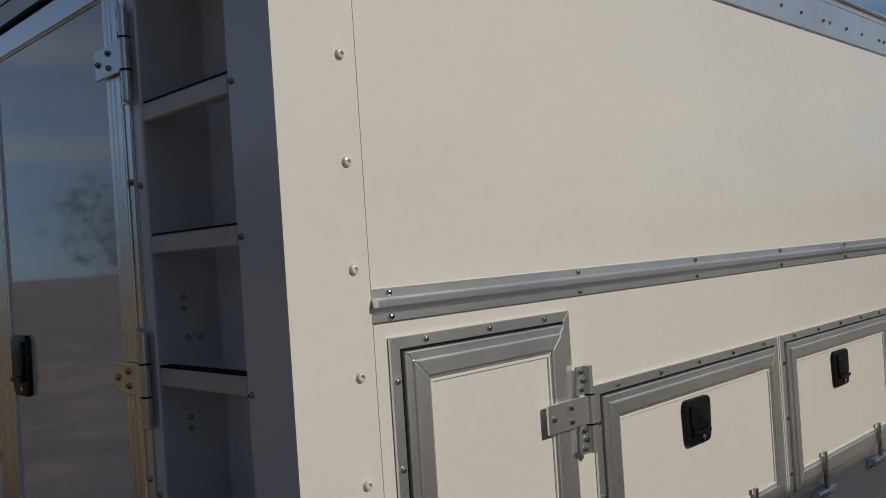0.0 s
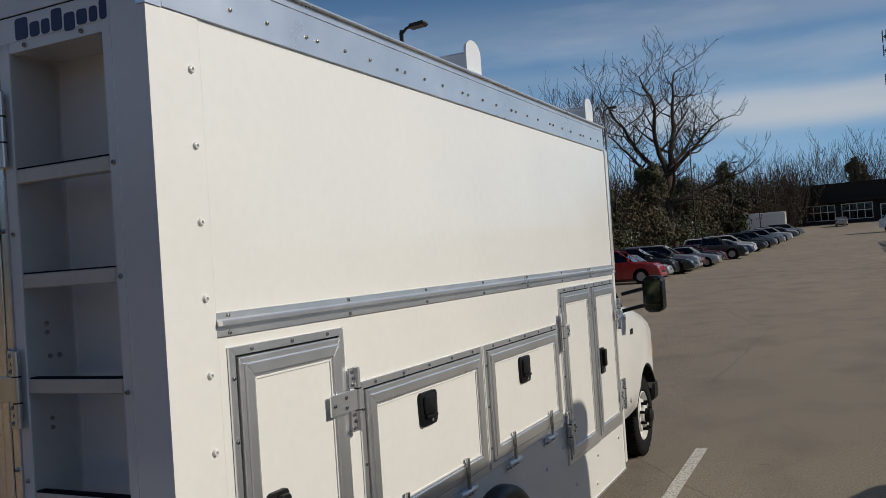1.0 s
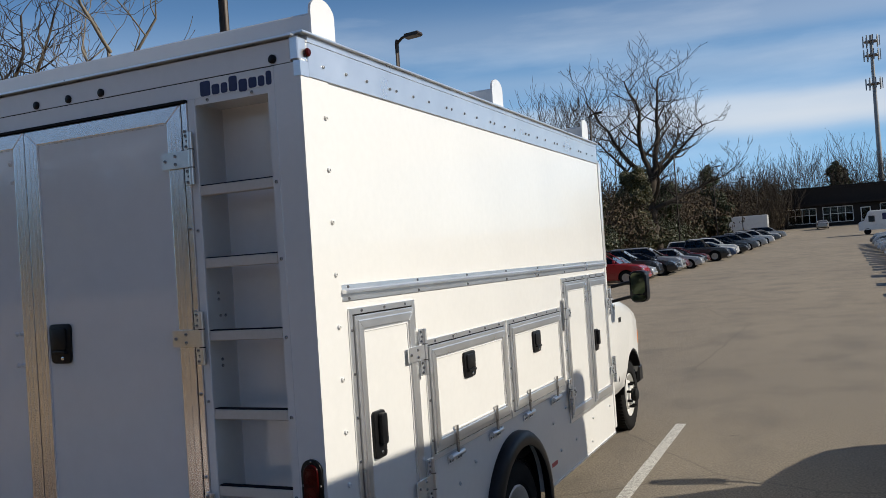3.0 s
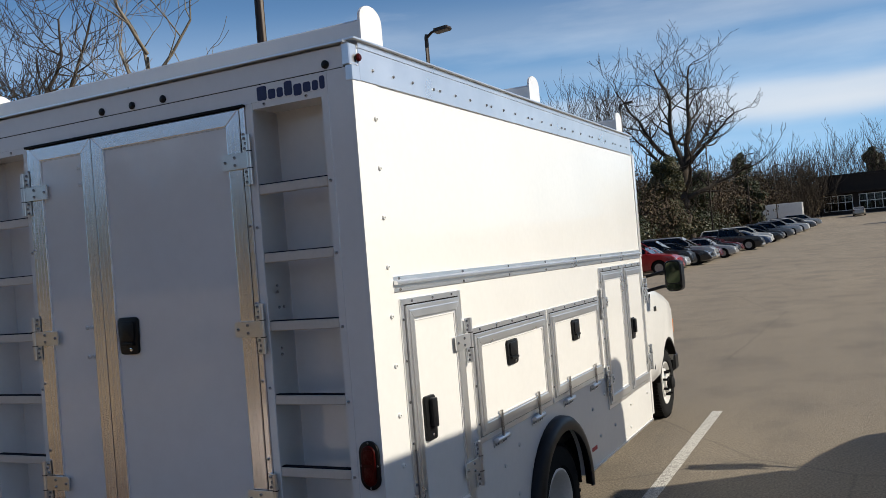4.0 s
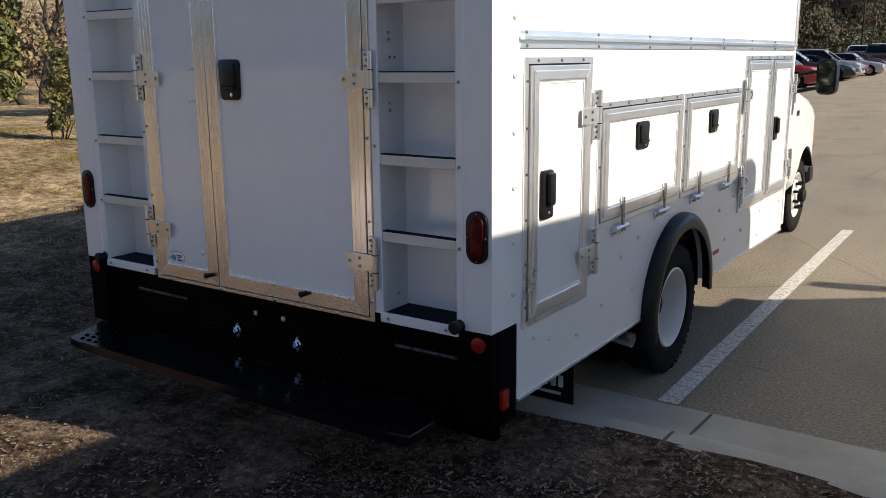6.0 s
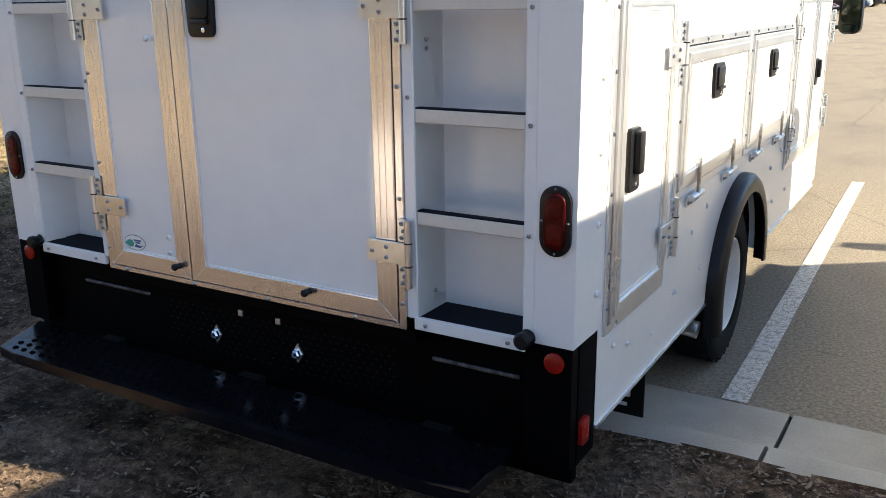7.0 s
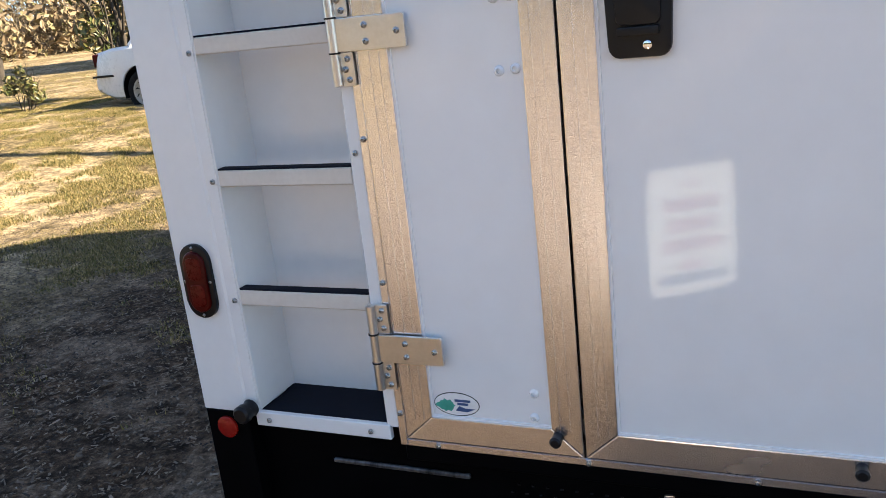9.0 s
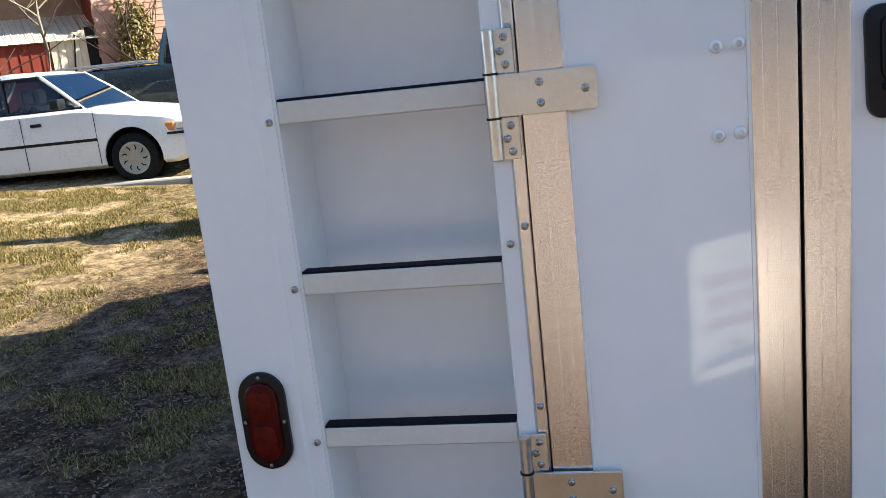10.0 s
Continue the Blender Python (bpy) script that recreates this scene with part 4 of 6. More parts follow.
for u, v in ((0.95, 0.62), (1.15, 0.80), (1.30, 0.62), (1.35, 0.86), (2.62, 0.80), (2.75, 0.60), (2.90, 0.85), (3.10, 0.60), (3.55, 0.66), (4.05, 0.66), (0.45, 0.60), (0.70, 0.55), (3.5, 0.50), (0.32, 0.64)):
    screw(u, v, 0.0, SIDE, truck, CAP)
local("name_bar", prism(bmesh.new(), rounded(2.545, 2.66, 0.535, 0.562, 0.006, 3), 0.0, 0.0008), REDINK, SIDE, truck, "small red lettering bar")

# black fender flare round the rear wheel arch
b = bmesh.new()
rings = []
for k in range(25):
    a = radians(196 - 198 * k / 24)
    c, s = math.cos(a), math.sin(a)
    cy, cz = 1.915, 0.42
    drop = -0.02 if k < 1 or k > 23 else 0
    rings.append([(x, cy + r * c * 1.02, cz + r * s * 0.985 + drop) for r, x in ((0.482, 0.001), (0.479, 0.036), (0.460, 0.056), (0.432, 0.064), (0.396, 0.060), (0.396, 0.050), (0.425, 0.050), (0.445, 0.001))])
loft(b, rings)
part("fender_flare", b, BLACK, truck, "black rubber fender flare", smooth=40)
b = bmesh.new()
rings = []
for k in range(19):
    a = radians(186 - 192 * k / 18)
    rings.append([(x, 1.925 + 0.465 * math.cos(a), 0.43 + 0.435 * math.sin(a) - e) for x, e in ((-0.031, 0), (-0.75, 0), (-0.75, -0.01), (-0.031, -0.01))])
loft(b, rings)
part("wheel_well", b, MATTE, truck)


# wheels
def tyre(bm, r, w, n=40, lugs=0, caps=(True, True)):
    h = w / 2
    lathe(bm, [(r * 0.60, -h * 0.75), (r * 0.66, -h * 0.95), (r * 0.86, -h), (r * 0.955, -h * 0.88), (r, -h * 0.66), (r, h * 0.66), (r * 0.955, h * 0.88), (r * 0.86, h), (r * 0.66, h * 0.95), (r * 0.60, h * 0.75)], n, caps=caps)
    for k in range(lugs):
        a = 2 * math.pi * k / lugs
        m = Matrix.Rotation(a, 4, "Z") @ Matrix.Translation((r - 0.001, 0, h * (0.74 if k % 2 else 0.70)))
        vs = box(bmesh.new(), -0.004, 0.007, -r * 1.6 / lugs, r * 1.6 / lugs, -h * 0.28, h * 0.14)
        moved(vs, m)
        me = bpy.data.meshes.new("tmp")
        vs.to_mesh(me)
        vs.free()
        bm.from_mesh(me)
        bpy.data.meshes.remove(me)
    return bm


OUT = Matrix.Rotation(radians(90), 4, "Y")  # a wheel's axis along +x
def truck_wheel(x, y, dish, label):
    m = Matrix.Translation((x, y, 0.362)) @ OUT
    wheel = part("wheel", tyre(bmesh.new(), 0.362, 0.215, 48, 60, (False, False)), RUBBER, truck, label, m, 40)
    b = bmesh.new()
    if dish:
        lathe(b, [(0.219, 0.080), (0.222, 0.092), (0.213, 0.096), (0.203, 0.085), (0.196, 0.02), (0.190, -0.06), (0.15, -0.085), (0.10, -0.075), (0.09, -0.03), (0.05, -0.02)], 40, caps=(False, True))
    else:
        lathe(b, [(0.219, 0.080), (0.222, 0.092), (0.213, 0.096), (0.208, 0.082), (0.200, 0.05), (0.17, 0.045), (0.14, 0.09), (0.11, 0.095), (0.10, 0.115), (0.07, 0.118)], 40, caps=(False, True))
    part("rim", b, RIMWHITE, wheel, "white steel rim", smooth=40)
    b = bmesh.new()
    if dish:
        lathe(b, [(0.062, -0.02), (0.062, 0.012), (0.045, 0.02)], 20)
    else:
        lathe(b, [(0.066, 0.118), (0.066, 0.165), (0.05, 0.178)], 20)
    part("hub", b, MATTE, wheel, smooth=40)
    for k in range(8):
        a = 2 * math.pi * (k + 0.5) / 8
        q = Matrix.Translation((0.125 * math.cos(a), 0.125 * math.sin(a), -0.075 if dish else 0.092))
        part("lug_nut", lathe(bmesh.new(), [(0.014, 0), (0.014, 0.03), (0.010, 0.055 if not dish else 0.035)], 6), MATTE, wheel, m=q, smooth=30)
    if not dish:
        for k in range(8):
            a = 2 * math.pi * k / 8
            part("hand_hole", lathe(bmesh.new(), [(0.024, 0), (0.024, 0.004), (0.010, 0.0045)], 12), MATTE, wheel, m=Matrix.Translation((0.182 * math.cos(a), 0.182 * math.sin(a), 0.0455)), smooth=40)


truck_wheel(-0.110, 1.935, True, "dual rear wheel with a dished white rim")
truck_wheel(-0.405, 1.935, True, "dual rear wheel with a dished white rim")
truck_wheel(-0.475, 6.38, False, "front wheel with a white rim and black lug nuts")
for x in (-2.285, -2.035):
    truck_wheel(x, 1.935, True, "dual rear wheel with a dished white rim")
truck_wheel(-1.965, 6.38, False, "front wheel with a white rim and black lug nuts")

# mud flap, exhaust, chassis
flap = part("mud_flap", box_bm(-0.62, -0.015, 0.715, 0.725, 0.215, 0.66, bevel=0.003), BLACK, truck, "black rubber mud flap with white lettering bars")
u = -0.43
for w, lo, hi in ((0.055, 0, 1), (0.048, 0, 0.7), (0.042, 0, 0.7), (0.048, 0, 1), (0.046, -0.25, 0.7), (0.046, 0, 0.7), (0.036, 0, 0.7), (0.032, 0, 0.9)):
    part("letter_bar", moved(prism(bmesh.new(), rounded(u, u + w - 0.008, 0.286 + 0.062 * lo, 0.286 + 0.062 * hi, 0.007, 2), -0.715, -0.7135), REAR), WHITEINK, flap)
    u += w + 0.003
part("letter_bar", box_bm(-0.33, -0.075, 0.7135, 0.715, 0.250, 0.264), WHITEINK, flap)
part("exhaust_pipe", tube(bmesh.new(), [(-1.2, 1.30, 0.44), (-0.5, 1.32, 0.42), (-0.14, 1.33, 0.362), (0.005, 1.335, 0.342)], 0.036, 14), STEEL, truck, "dull steel exhaust pipe", smooth=40)
b = bmesh.new()
for x in (-1.75, -0.75):
    box(b, x, x + 0.09, 0.35, 6.9, 0.48, 0.68)
box(b, -2.2, -0.25, 1.90, 2.02, 0.30, 0.42)
box(b, -2.35, -0.09, 0.30, 4.1, 0.66, 0.70)
part("chassis", b, MATTE, truck)

# black rear apron and step
b = bmesh.new()
box(b, -2.425, -0.012, 0.051, 0.09, 0.30, 0.735, 0.003)
apron = part("rear_apron", b, POWDER, truck, "black powder-coated rear apron")
part("apron_corner", box_bm(-2.43, -2.30, 0.0, 0.05, 0.40, 0.735, bevel=0.004), POWDER, apron)
part("apron_corner", box_bm(-0.142, 0.000, 0.0, 0.05, 0.36, 0.735, bevel=0.004), POWDER, apron)
part("apron_return", box_bm(-0.035, 0.002, 0.0505, 0.184, 0.36, 0.735, bevel=0.003), POWDER, apron)
part("apron_lip", box_bm(-1.86, -0.50, 0.0, 0.05, 0.655, 0.694, bevel=0.004), POWDER, apron)
b = bmesh.new()
for i in range(30):
    for j in range(8):
        u, v = -1.62 + 0.034 * i + (0.017 if j % 2 else 0), 0.44 + 0.022 * j
        box(b, u - 0.0035, u + 0.0035, 0.0475, 0.050, v - 0.002, v + 0.002)
tagged(part("tread_relief", b, BLACK, apron, "rows of small raised bumps"), kind="stuff")
for u in (-2.366, -0.050):
    part("reflector", lathe(bmesh.new(), [(0.030, 0), (0.030, 0.006), (0.022, 0.010)], 20), REFLECTOR, apron, "round red reflector", REAR @ Matrix.Translation((u, 0.690, 0.0)), 40)
for u in (-2.281, -0.130):
    part("bump_stop", lathe(bmesh.new(), [(0.024, 0), (0.019, 0.008), (0.019, 0.022), (0.024, 0.027), (0.024, 0.042), (0.018, 0.048)], 16), BLACK, truck, "black rubber bump stop", REAR @ Matrix.Translation((u, 0.752, 0.004)), 40)
part("marker_lamp", moved(prism(bmesh.new(), rounded(0.055, 0.110, 0.425, 0.505, 0.01, 3), 0.003, 0.016, 0.004), SIDE), REFLECTOR, apron, "small red side marker", smooth=40)
for u in (-1.387, -1.010):
    hook = part("bolt_plate", moved(prism(bmesh.new(), [(u - 0.024, 0.504), (u, 0.468), (u + 0.024, 0.504), (u, 0.540)], -0.050, -0.044, 0.002), REAR), STEEL, apron, "bright zinc bolt plate")
    part("bolt_head", lathe(bmesh.new(), [(0.018, 0), (0.018, 0.012), (0.012, 0.017)], 6), CHROME, hook, m=REAR @ Matrix.Translation((u, 0.504, -0.044)), smooth=30)
for u in (-1.262, -1.090):
    part("square_bolt", moved(prism(bmesh.new(), rounded(u - 0.011, u + 0.011, 0.594, 0.616, 0.003, 2), -0.050, -0.044, 0.002), REAR), STEEL, apron)
# narrow bars whose colour carries a glint on the apron
for u0, u1 in ((-2.09, -1.72), (-0.47, -0.17)):
    part("grab_slot", box_bm(u0, u1, 0.038, 0.050, 0.596, 0.608, bevel=0.003), GLINTSTEEL, apron, "narrow metal strip, pale streaks painted for a glint")
b = bmesh.new()
prism(b, [(-2.29, -0.052), (-0.15, -0.052), (-0.15, -0.30), (-0.28, -0.318), (-2.05, -0.318), (-2.175, -0.300)], 0.385, 0.425, 0.008)
step = part("step_bumper", b, STEPBLACK, truck, "black step bumper with raised grip buttons")
DIMPLE = done(lathe(bmesh.new(), [(0.011, 0), (0.011, 0.003), (0.007, 0.005), (0.004, 0.002)], 8), "grip_button", POWDER, 40)
for i in range(39):
    for j in range(6):
        x, y = -2.13 + 0.051 * i + (0.025 if j % 2 else 0), -0.085 - 0.039 * j
        part("grip_button", DIMPLE, None, step, m=Matrix.Translation((x, y, 0.425)))
for x in (-1.95, -1.22, -0.45):
    part("step_bracket", box_bm(x - 0.05, x + 0.05, -0.20, 0.10, 0.32, 0.384), MATTE, step)

# moulded front cap of the body
b = bmesh.new()
rings = []
for y, ins, zt in ((4.182, 0.0, 2.745), (4.24, 0.0, 2.74), (4.34, 0.03, 2.71), (4.46, 0.12, 2.62), (4.52, 0.25, 2.50)):
    rings.append([(-2.44 + ins, y, 1.75), (-2.44 + ins, y, zt - 0.16), (-2.40 + ins, y, zt - 0.06), (-2.30 + ins, y, zt - 0.01), (-0.14 - ins, y, zt - 0.01), (-0.04 - ins, y, zt - 0.06), (0.008 - ins, y, zt - 0.16), (0.008 - ins, y, 1.75)])
loft(b, rings)
part("front_cap", b, GELCOAT, truck, "moulded white front cap", smooth=50)
for x0, x1 in ((-0.02, 0.006), (-2.446, -2.42)):
    part("front_edge", box_bm(x0, x1, 4.182, 4.225, 0.46, 1.749, bevel=0.004), WHITE, truck)

# cab
def cab_ring(y, w, zb, zt, crown, shoulder):
    c = -1.22
    half = [(w * 0.86, zb), (w * 0.97, zb + 0.06), (w, zb + 0.22), (w, shoulder - 0.08), (w * 0.975, shoulder), (w * 0.86, zt - crown * 0.35), (w * 0.5, zt)]
    return [(c + x, y, z) for x, z in half] + [(c - x, y, z) for x, z in half[::-1]]


b = bmesh.new()
loft(b, [cab_ring(4.2, 0.96, 0.46, 1.52, 0.05, 1.42), cab_ring(5.0, 0.955, 0.45, 1.50, 0.05, 1.41), cab_ring(5.62, 0.935, 0.45, 1.47, 0.06, 1.39),
         cab_ring(6.0, 0.915, 0.46, 1.44, 0.08, 1.35), cab_ring(6.4, 0.90, 0.46, 1.39, 0.10, 1.28), cab_ring(6.70, 0.885, 0.46, 1.32, 0.12, 1.19), cab_ring(6.84, 0.855, 0.50, 1.22, 0.14, 1.07), cab_ring(6.93, 0.78, 0.56, 1.06, 0.1, 0.92)])
cab = part("cab", b, WHITE, truck, "white van cab with a sloping hood", smooth=50)
cutters = []
for x in (-0.58, -2.6):
    cutters.append(lathe(bmesh.new(), [(0.445, 0.0), (0.445, 0.75)], 36, Matrix.Translation((x, 6.38, 0.40)) @ OUT))
cut(cab, cutters)
cab.data.set_sharp_from_angle(angle=radians(50))
b = bmesh.new()
rings = []
for k in range(17):
    a = radians(176 - 146 * k / 16)
    rings.append([(x, 6.38 + r * math.cos(a), 0.40 + r * math.sin(a)) for r, x in ((0.445, -0.335), (0.445, -0.575), (0.425, -0.575), (0.425, -0.335))])
loft(b, rings)
part("wheel_liner", b, MATTE, cab)
b = bmesh.new()
loft(b, [[(-1.22 + s * w, y, z) for s, w, y, z in ((-1, 0.94, 4.52, 1.45), (-1, 0.84, 4.52, 2.12), (1, 0.84, 4.52, 2.12), (1, 0.94, 4.52, 1.45))],
         [(-1.22 + s * w, y, z) for s, w, y, z in ((-1, 0.94, 5.50, 1.43), (-1, 0.80, 5.05, 2.12), (1, 0.80, 5.05, 2.12), (1, 0.94, 5.50, 1.43))]])
part("cab_glass", b, TINTED, cab, "dark cab windows")
part("cab_roof", box_bm(-2.03, -0.41, 4.5, 5.12, 2.115, 2.17, bevel=0.02), WHITE, cab)
for x in (-0.287, -2.153):
    part("door_gap", box_bm(x - 0.003, x + 0.003, 5.58, 5.588, 0.62, 1.36), MATTE, cab)
part("door_gap", box_bm(-0.268, -0.259, 4.62, 4.628, 0.62, 1.38), MATTE, cab)
part("badge", box_bm(-0.304, -0.290, 5.72, 5.84, 1.17, 1.22, bevel=0.004), BLACK, cab, "small dark fender badge")
part("bumper", box_bm(-2.09, -0.36, 6.80, 6.99, 0.42, 0.62, bevel=0.03), BLACK, truck, "dark front bumper")
part("corner_lamp", box_bm(-0.42, -0.345, 6.70, 6.80, 0.84, 1.02, bevel=0.02), AMBER, cab, "amber corner lamp")
for s in (1, -1):
    xm = 0.0 if s > 0 else -2.44
    mirror = part("door_mirror", moved(prism(bmesh.new(), rounded(-0.105, 0.056, 1.375, 1.672, 0.05, 6), -5.63, -5.50, 0.02), Matrix.Translation((xm, 0, 0)) @ REAR), BLACK, truck, "black towing mirror on a double arm", smooth=50)
    part("mirror_glass", moved(prism(bmesh.new(), rounded(-0.088, 0.039, 1.455, 1.655, 0.035, 5), -0.0015, 0.0015, 0.0), Matrix.Translation((xm, 5.496, 1.53)) @ Matrix.Rotation(radians(9.5 * s), 4, "Z") @ Matrix.Rotation(radians(-2.6), 4, "X") @ Matrix.Translation((0, -0.006, -1.53)) @ REAR), MIRROR, mirror, "mirror pane")
    part("mirror_glass", moved(prism(bmesh.new(), rounded(-0.088, 0.039, 1.392, 1.445, 0.02, 5), -0.0015, 0.0015, 0.0), Matrix.Translation((xm, 5.496, 1.53)) @ Matrix.Rotation(radians(9.5 * s), 4, "Z") @ Matrix.Rotation(radians(-2.6), 4, "X") @ Matrix.Translation((0, -0.006, -1.53)) @ REAR), MIRROR, mirror, "small wide-angle mirror pane")
    for z in (1.44, 1.58):
        part("mirror_arm", tube(bmesh.new(), [(xm - s * 0.02, 5.57, z), (xm - s * 0.16, 5.60, z - 0.02), (xm - s * 0.30, 5.56, z - 0.05)], 0.016, 8), BLACK, mirror, smooth=40)


# a small sign on wire legs, standing in the soil behind the truck
yard_sign = thing("yard_sign", "small white yard sign with faded red lettering bars on wire legs", "sign", Matrix.Translation((-1.36, -1.255, 0.13)) @ Matrix.Rotation(radians(-36), 4, "Z"))
part("board", moved(prism(bmesh.new(), rounded(-0.16, 0.16, 0.51, 0.945, 0.034, 6), -0.003, 0.003), REAR), WHITEINK, yard_sign, "white corrugated plastic board")
for y in (0.0032, -0.0042):
    part("border", moved(mitred(bmesh.new(), -0.148, 0.148, 0.522, 0.933, 0.004, -y - 0.001, -y, 0.0), REAR), PALEINK, yard_sign, "thin faded border")
for k, (hw, hh) in enumerate(((0.03, 0.012), (0.10, 0.022), (0.09, 0.022), (0.11, 0.022), (0.05, 0.015))):
    for y in (0.0032, -0.0042):
        part("letter_bar", box_bm(-hw, hw, y, y + 0.001, 0.89 - 0.07 * k - hh, 0.89 - 0.07 * k + hh), PALEINK, yard_sign)
for y in (0.0032, -0.0042):
    part("letter_bar", box_bm(-0.12, 0.12, y, y + 0.001, 0.545, 0.583), GREYINK, yard_sign)
for x in (-0.12, 0.12):
    part("leg", tube(bmesh.new(), [(x, 0.0, -0.1), (x, 0.0, 0.6)], 0.004, 6), BLACK, yard_sign, smooth=40)


# ---- parked cars ----
def paint(name, rgb, metal=0.0):
    return varied(name, tuple(c * 0.9 for c in rgb), rgb, 3, 0.28, metal, fine=30, rvar=0.05, coat=0.6)


CARPAINT = {"white": paint("white_car_paint", (0.78, 0.78, 0.76)), "red": paint("red_car_paint", (0.30, 0.012, 0.015)), "black": paint("black_car_paint", (0.012, 0.012, 0.014)),
            "silver": paint("silver_car_paint", (0.42, 0.43, 0.44), 0.4), "grey": paint("grey_car_paint", (0.13, 0.14, 0.155), 0.4), "maroon": paint("dark_red_car_paint", (0.11, 0.012, 0.015)),
            "blue": paint("blue_car_paint", (0.03, 0.06, 0.13), 0.3), "green": paint("dark_teal_car_paint", (0.006, 0.019, 0.030)), "tan": paint("tan_car_paint", (0.36, 0.33, 0.28), 0.3)}
HEADLAMP = varied("clear_lamp", (0.55, 0.56, 0.56), (0.75, 0.76, 0.76), 30, 0.15, 0.4, coat=0.5)
# length fractions from the tail: deck profile (at, height), roof points (rear foot, rear top, front top, front foot)
SHAPES = {
    "sedan": dict(size=(4.12, 1.62, 1.44), deck=[(0, 0.62), (0.02, 0.88), (0.10, 0.935), (0.22, 0.95), (0.66, 0.95), (0.72, 0.91), (0.90, 0.80), (0.98, 0.70), (1.0, 0.55)], roof=(0.175, 0.285, 0.525, 0.675), axles=(0.21, 0.80)),
    "saloon": dict(size=(4.85, 1.84, 1.46), deck=[(0, 0.62), (0.015, 0.95), (0.08, 1.03), (0.20, 1.03), (0.66, 1.0), (0.74, 0.97), (0.92, 0.84), (0.985, 0.68), (1.0, 0.5)], roof=(0.10, 0.33, 0.52, 0.735), axles=(0.20, 0.79)),
    "suv": dict(size=(4.9, 1.95, 1.76), deck=[(0, 0.6), (0.012, 1.0), (0.04, 1.14), (0.2, 1.14), (0.66, 1.12), (0.73, 1.10), (0.93, 0.98), (0.985, 0.8), (1.0, 0.55)], roof=(0.025, 0.09, 0.55, 0.735), axles=(0.19, 0.80)),
    "pickup": dict(size=(5.6, 1.98, 1.86), deck=[(0, 0.6), (0.01, 1.2), (0.04, 1.22), (0.36, 1.22), (0.66, 1.20), (0.74, 1.16), (0.94, 1.04), (0.985, 0.85), (1.0, 0.6)], roof=(0.38, 0.405, 0.60, 0.725), axles=(0.22, 0.80)),
}


def car(kind, colour, label, m, group="", detail=False, category="car"):
    """A parked car with its nose along +x, standing on z = 0."""
    sh = SHAPES[kind]
    L, W, H = sh["size"]
    coat = CARPAINT[colour]
    c = thing("parked_car" if kind != "pickup" else "pickup_truck", label, category, m, group)
    hw = W / 2
    x_of = lambda f: (f - 0.5) * L
    rings = []
    fa, za = [q[0] for q in sh["deck"]], [q[1] for q in sh["deck"]]
    for f in sorted(set(fa) | {i / 26 for i in range(1, 26)}):
        z = float(np.interp(f, fa, za))
        e = abs(f - 0.5) * 2
        w = hw * (1 - 0.10 * smooth(0.72, 1.0, e) - 0.06 * smooth(0.95, 1.0, e))
        zb = 0.20 + 0.10 * smooth(0.85, 1, e)
        waist = zb + (z - zb) * 0.62
        half = [(w * 0.86, zb), (w * 0.965, zb + 0.05), (w * 0.985, zb + 0.16), (w, waist), (w * 0.975, z - 0.05), (w * 0.93, z - 0.012), (w * 0.55, z)]
        rings.append([(x_of(f), y, zz) for y, zz in half] + [(x_of(f), -y, zz) for y, zz in half[::-1]])
    body = part("body", loft(bmesh.new(), rings), coat, c, smooth=32)
    rt = 0.30 if kind in ("sedan",) else 0.345 if kind != "pickup" else 0.40
    cut(body, [lathe(bmesh.new(), [(rt * 1.20, -0.3), (rt * 1.20, 0.3)], 26, Matrix.Translation((x_of(f), s * (hw + 0.05), rt + 0.015)) @ Matrix.Rotation(radians(90), 4, "X")) for f in sh["axles"] for s in (-1, 1)])
    body.data.set_sharp_from_angle(angle=radians(32))
    for f in sh["axles"]:
        for s in (-1, 1):
            arch = []
            for k in range(13):
                a = radians(-15 + 210 * k / 12)
                arch.append([(x_of(f) + r * math.cos(a), s * y, rt + 0.015 + r * math.sin(a)) for r, y in ((rt * 1.19, hw - 0.025), (rt * 1.19, hw - 0.245), (rt * 1.165, hw - 0.245), (rt * 1.165, hw - 0.025))])
            part("wheel_liner", loft(bmesh.new(), arch), MATTE, c)
            part("inner_arch", moved(lathe(bmesh.new(), [(rt * 1.17, -0.005), (rt * 1.17, 0.005)], 22, Matrix.Rotation(radians(90), 4, "X")), Matrix.Translation((x_of(f), s * (hw - 0.24), rt + 0.015))), MATTE, c)
    part("underbody", box_bm(x_of(0.06), x_of(0.94), -hw * 0.66, hw * 0.66, 0.18, 0.60), MATTE, c)
    # greenhouse
    r0, r1, r2, r3 = [x_of(f) for f in sh["roof"]]
    deck_at = lambda f: float(np.interp(f, [a for a, _ in sh["deck"]], [b for _, b in sh["deck"]]))
    zr, z0, z3 = H - 0.06, deck_at(sh["roof"][0]) - 0.02, deck_at(sh["roof"][3]) - 0.03
    wb, wt = hw * 0.90, hw * 0.70
    corner = lambda s: [(r0, s * wb, z0), (r1, s * wt, zr), (r2, s * wt, zr), (r3, s * wb, z3)]
    roof_r = []
    for x, inset, dz in ((r1 - 0.03, 0.02, 0.0), (r1 + 0.12, 0, 0.045), ((r1 + r2) / 2, 0, 0.06), (r2 - 0.12, 0, 0.045), (r2 + 0.03, 0.02, 0.0)):
        ww = wt + 0.03 - inset
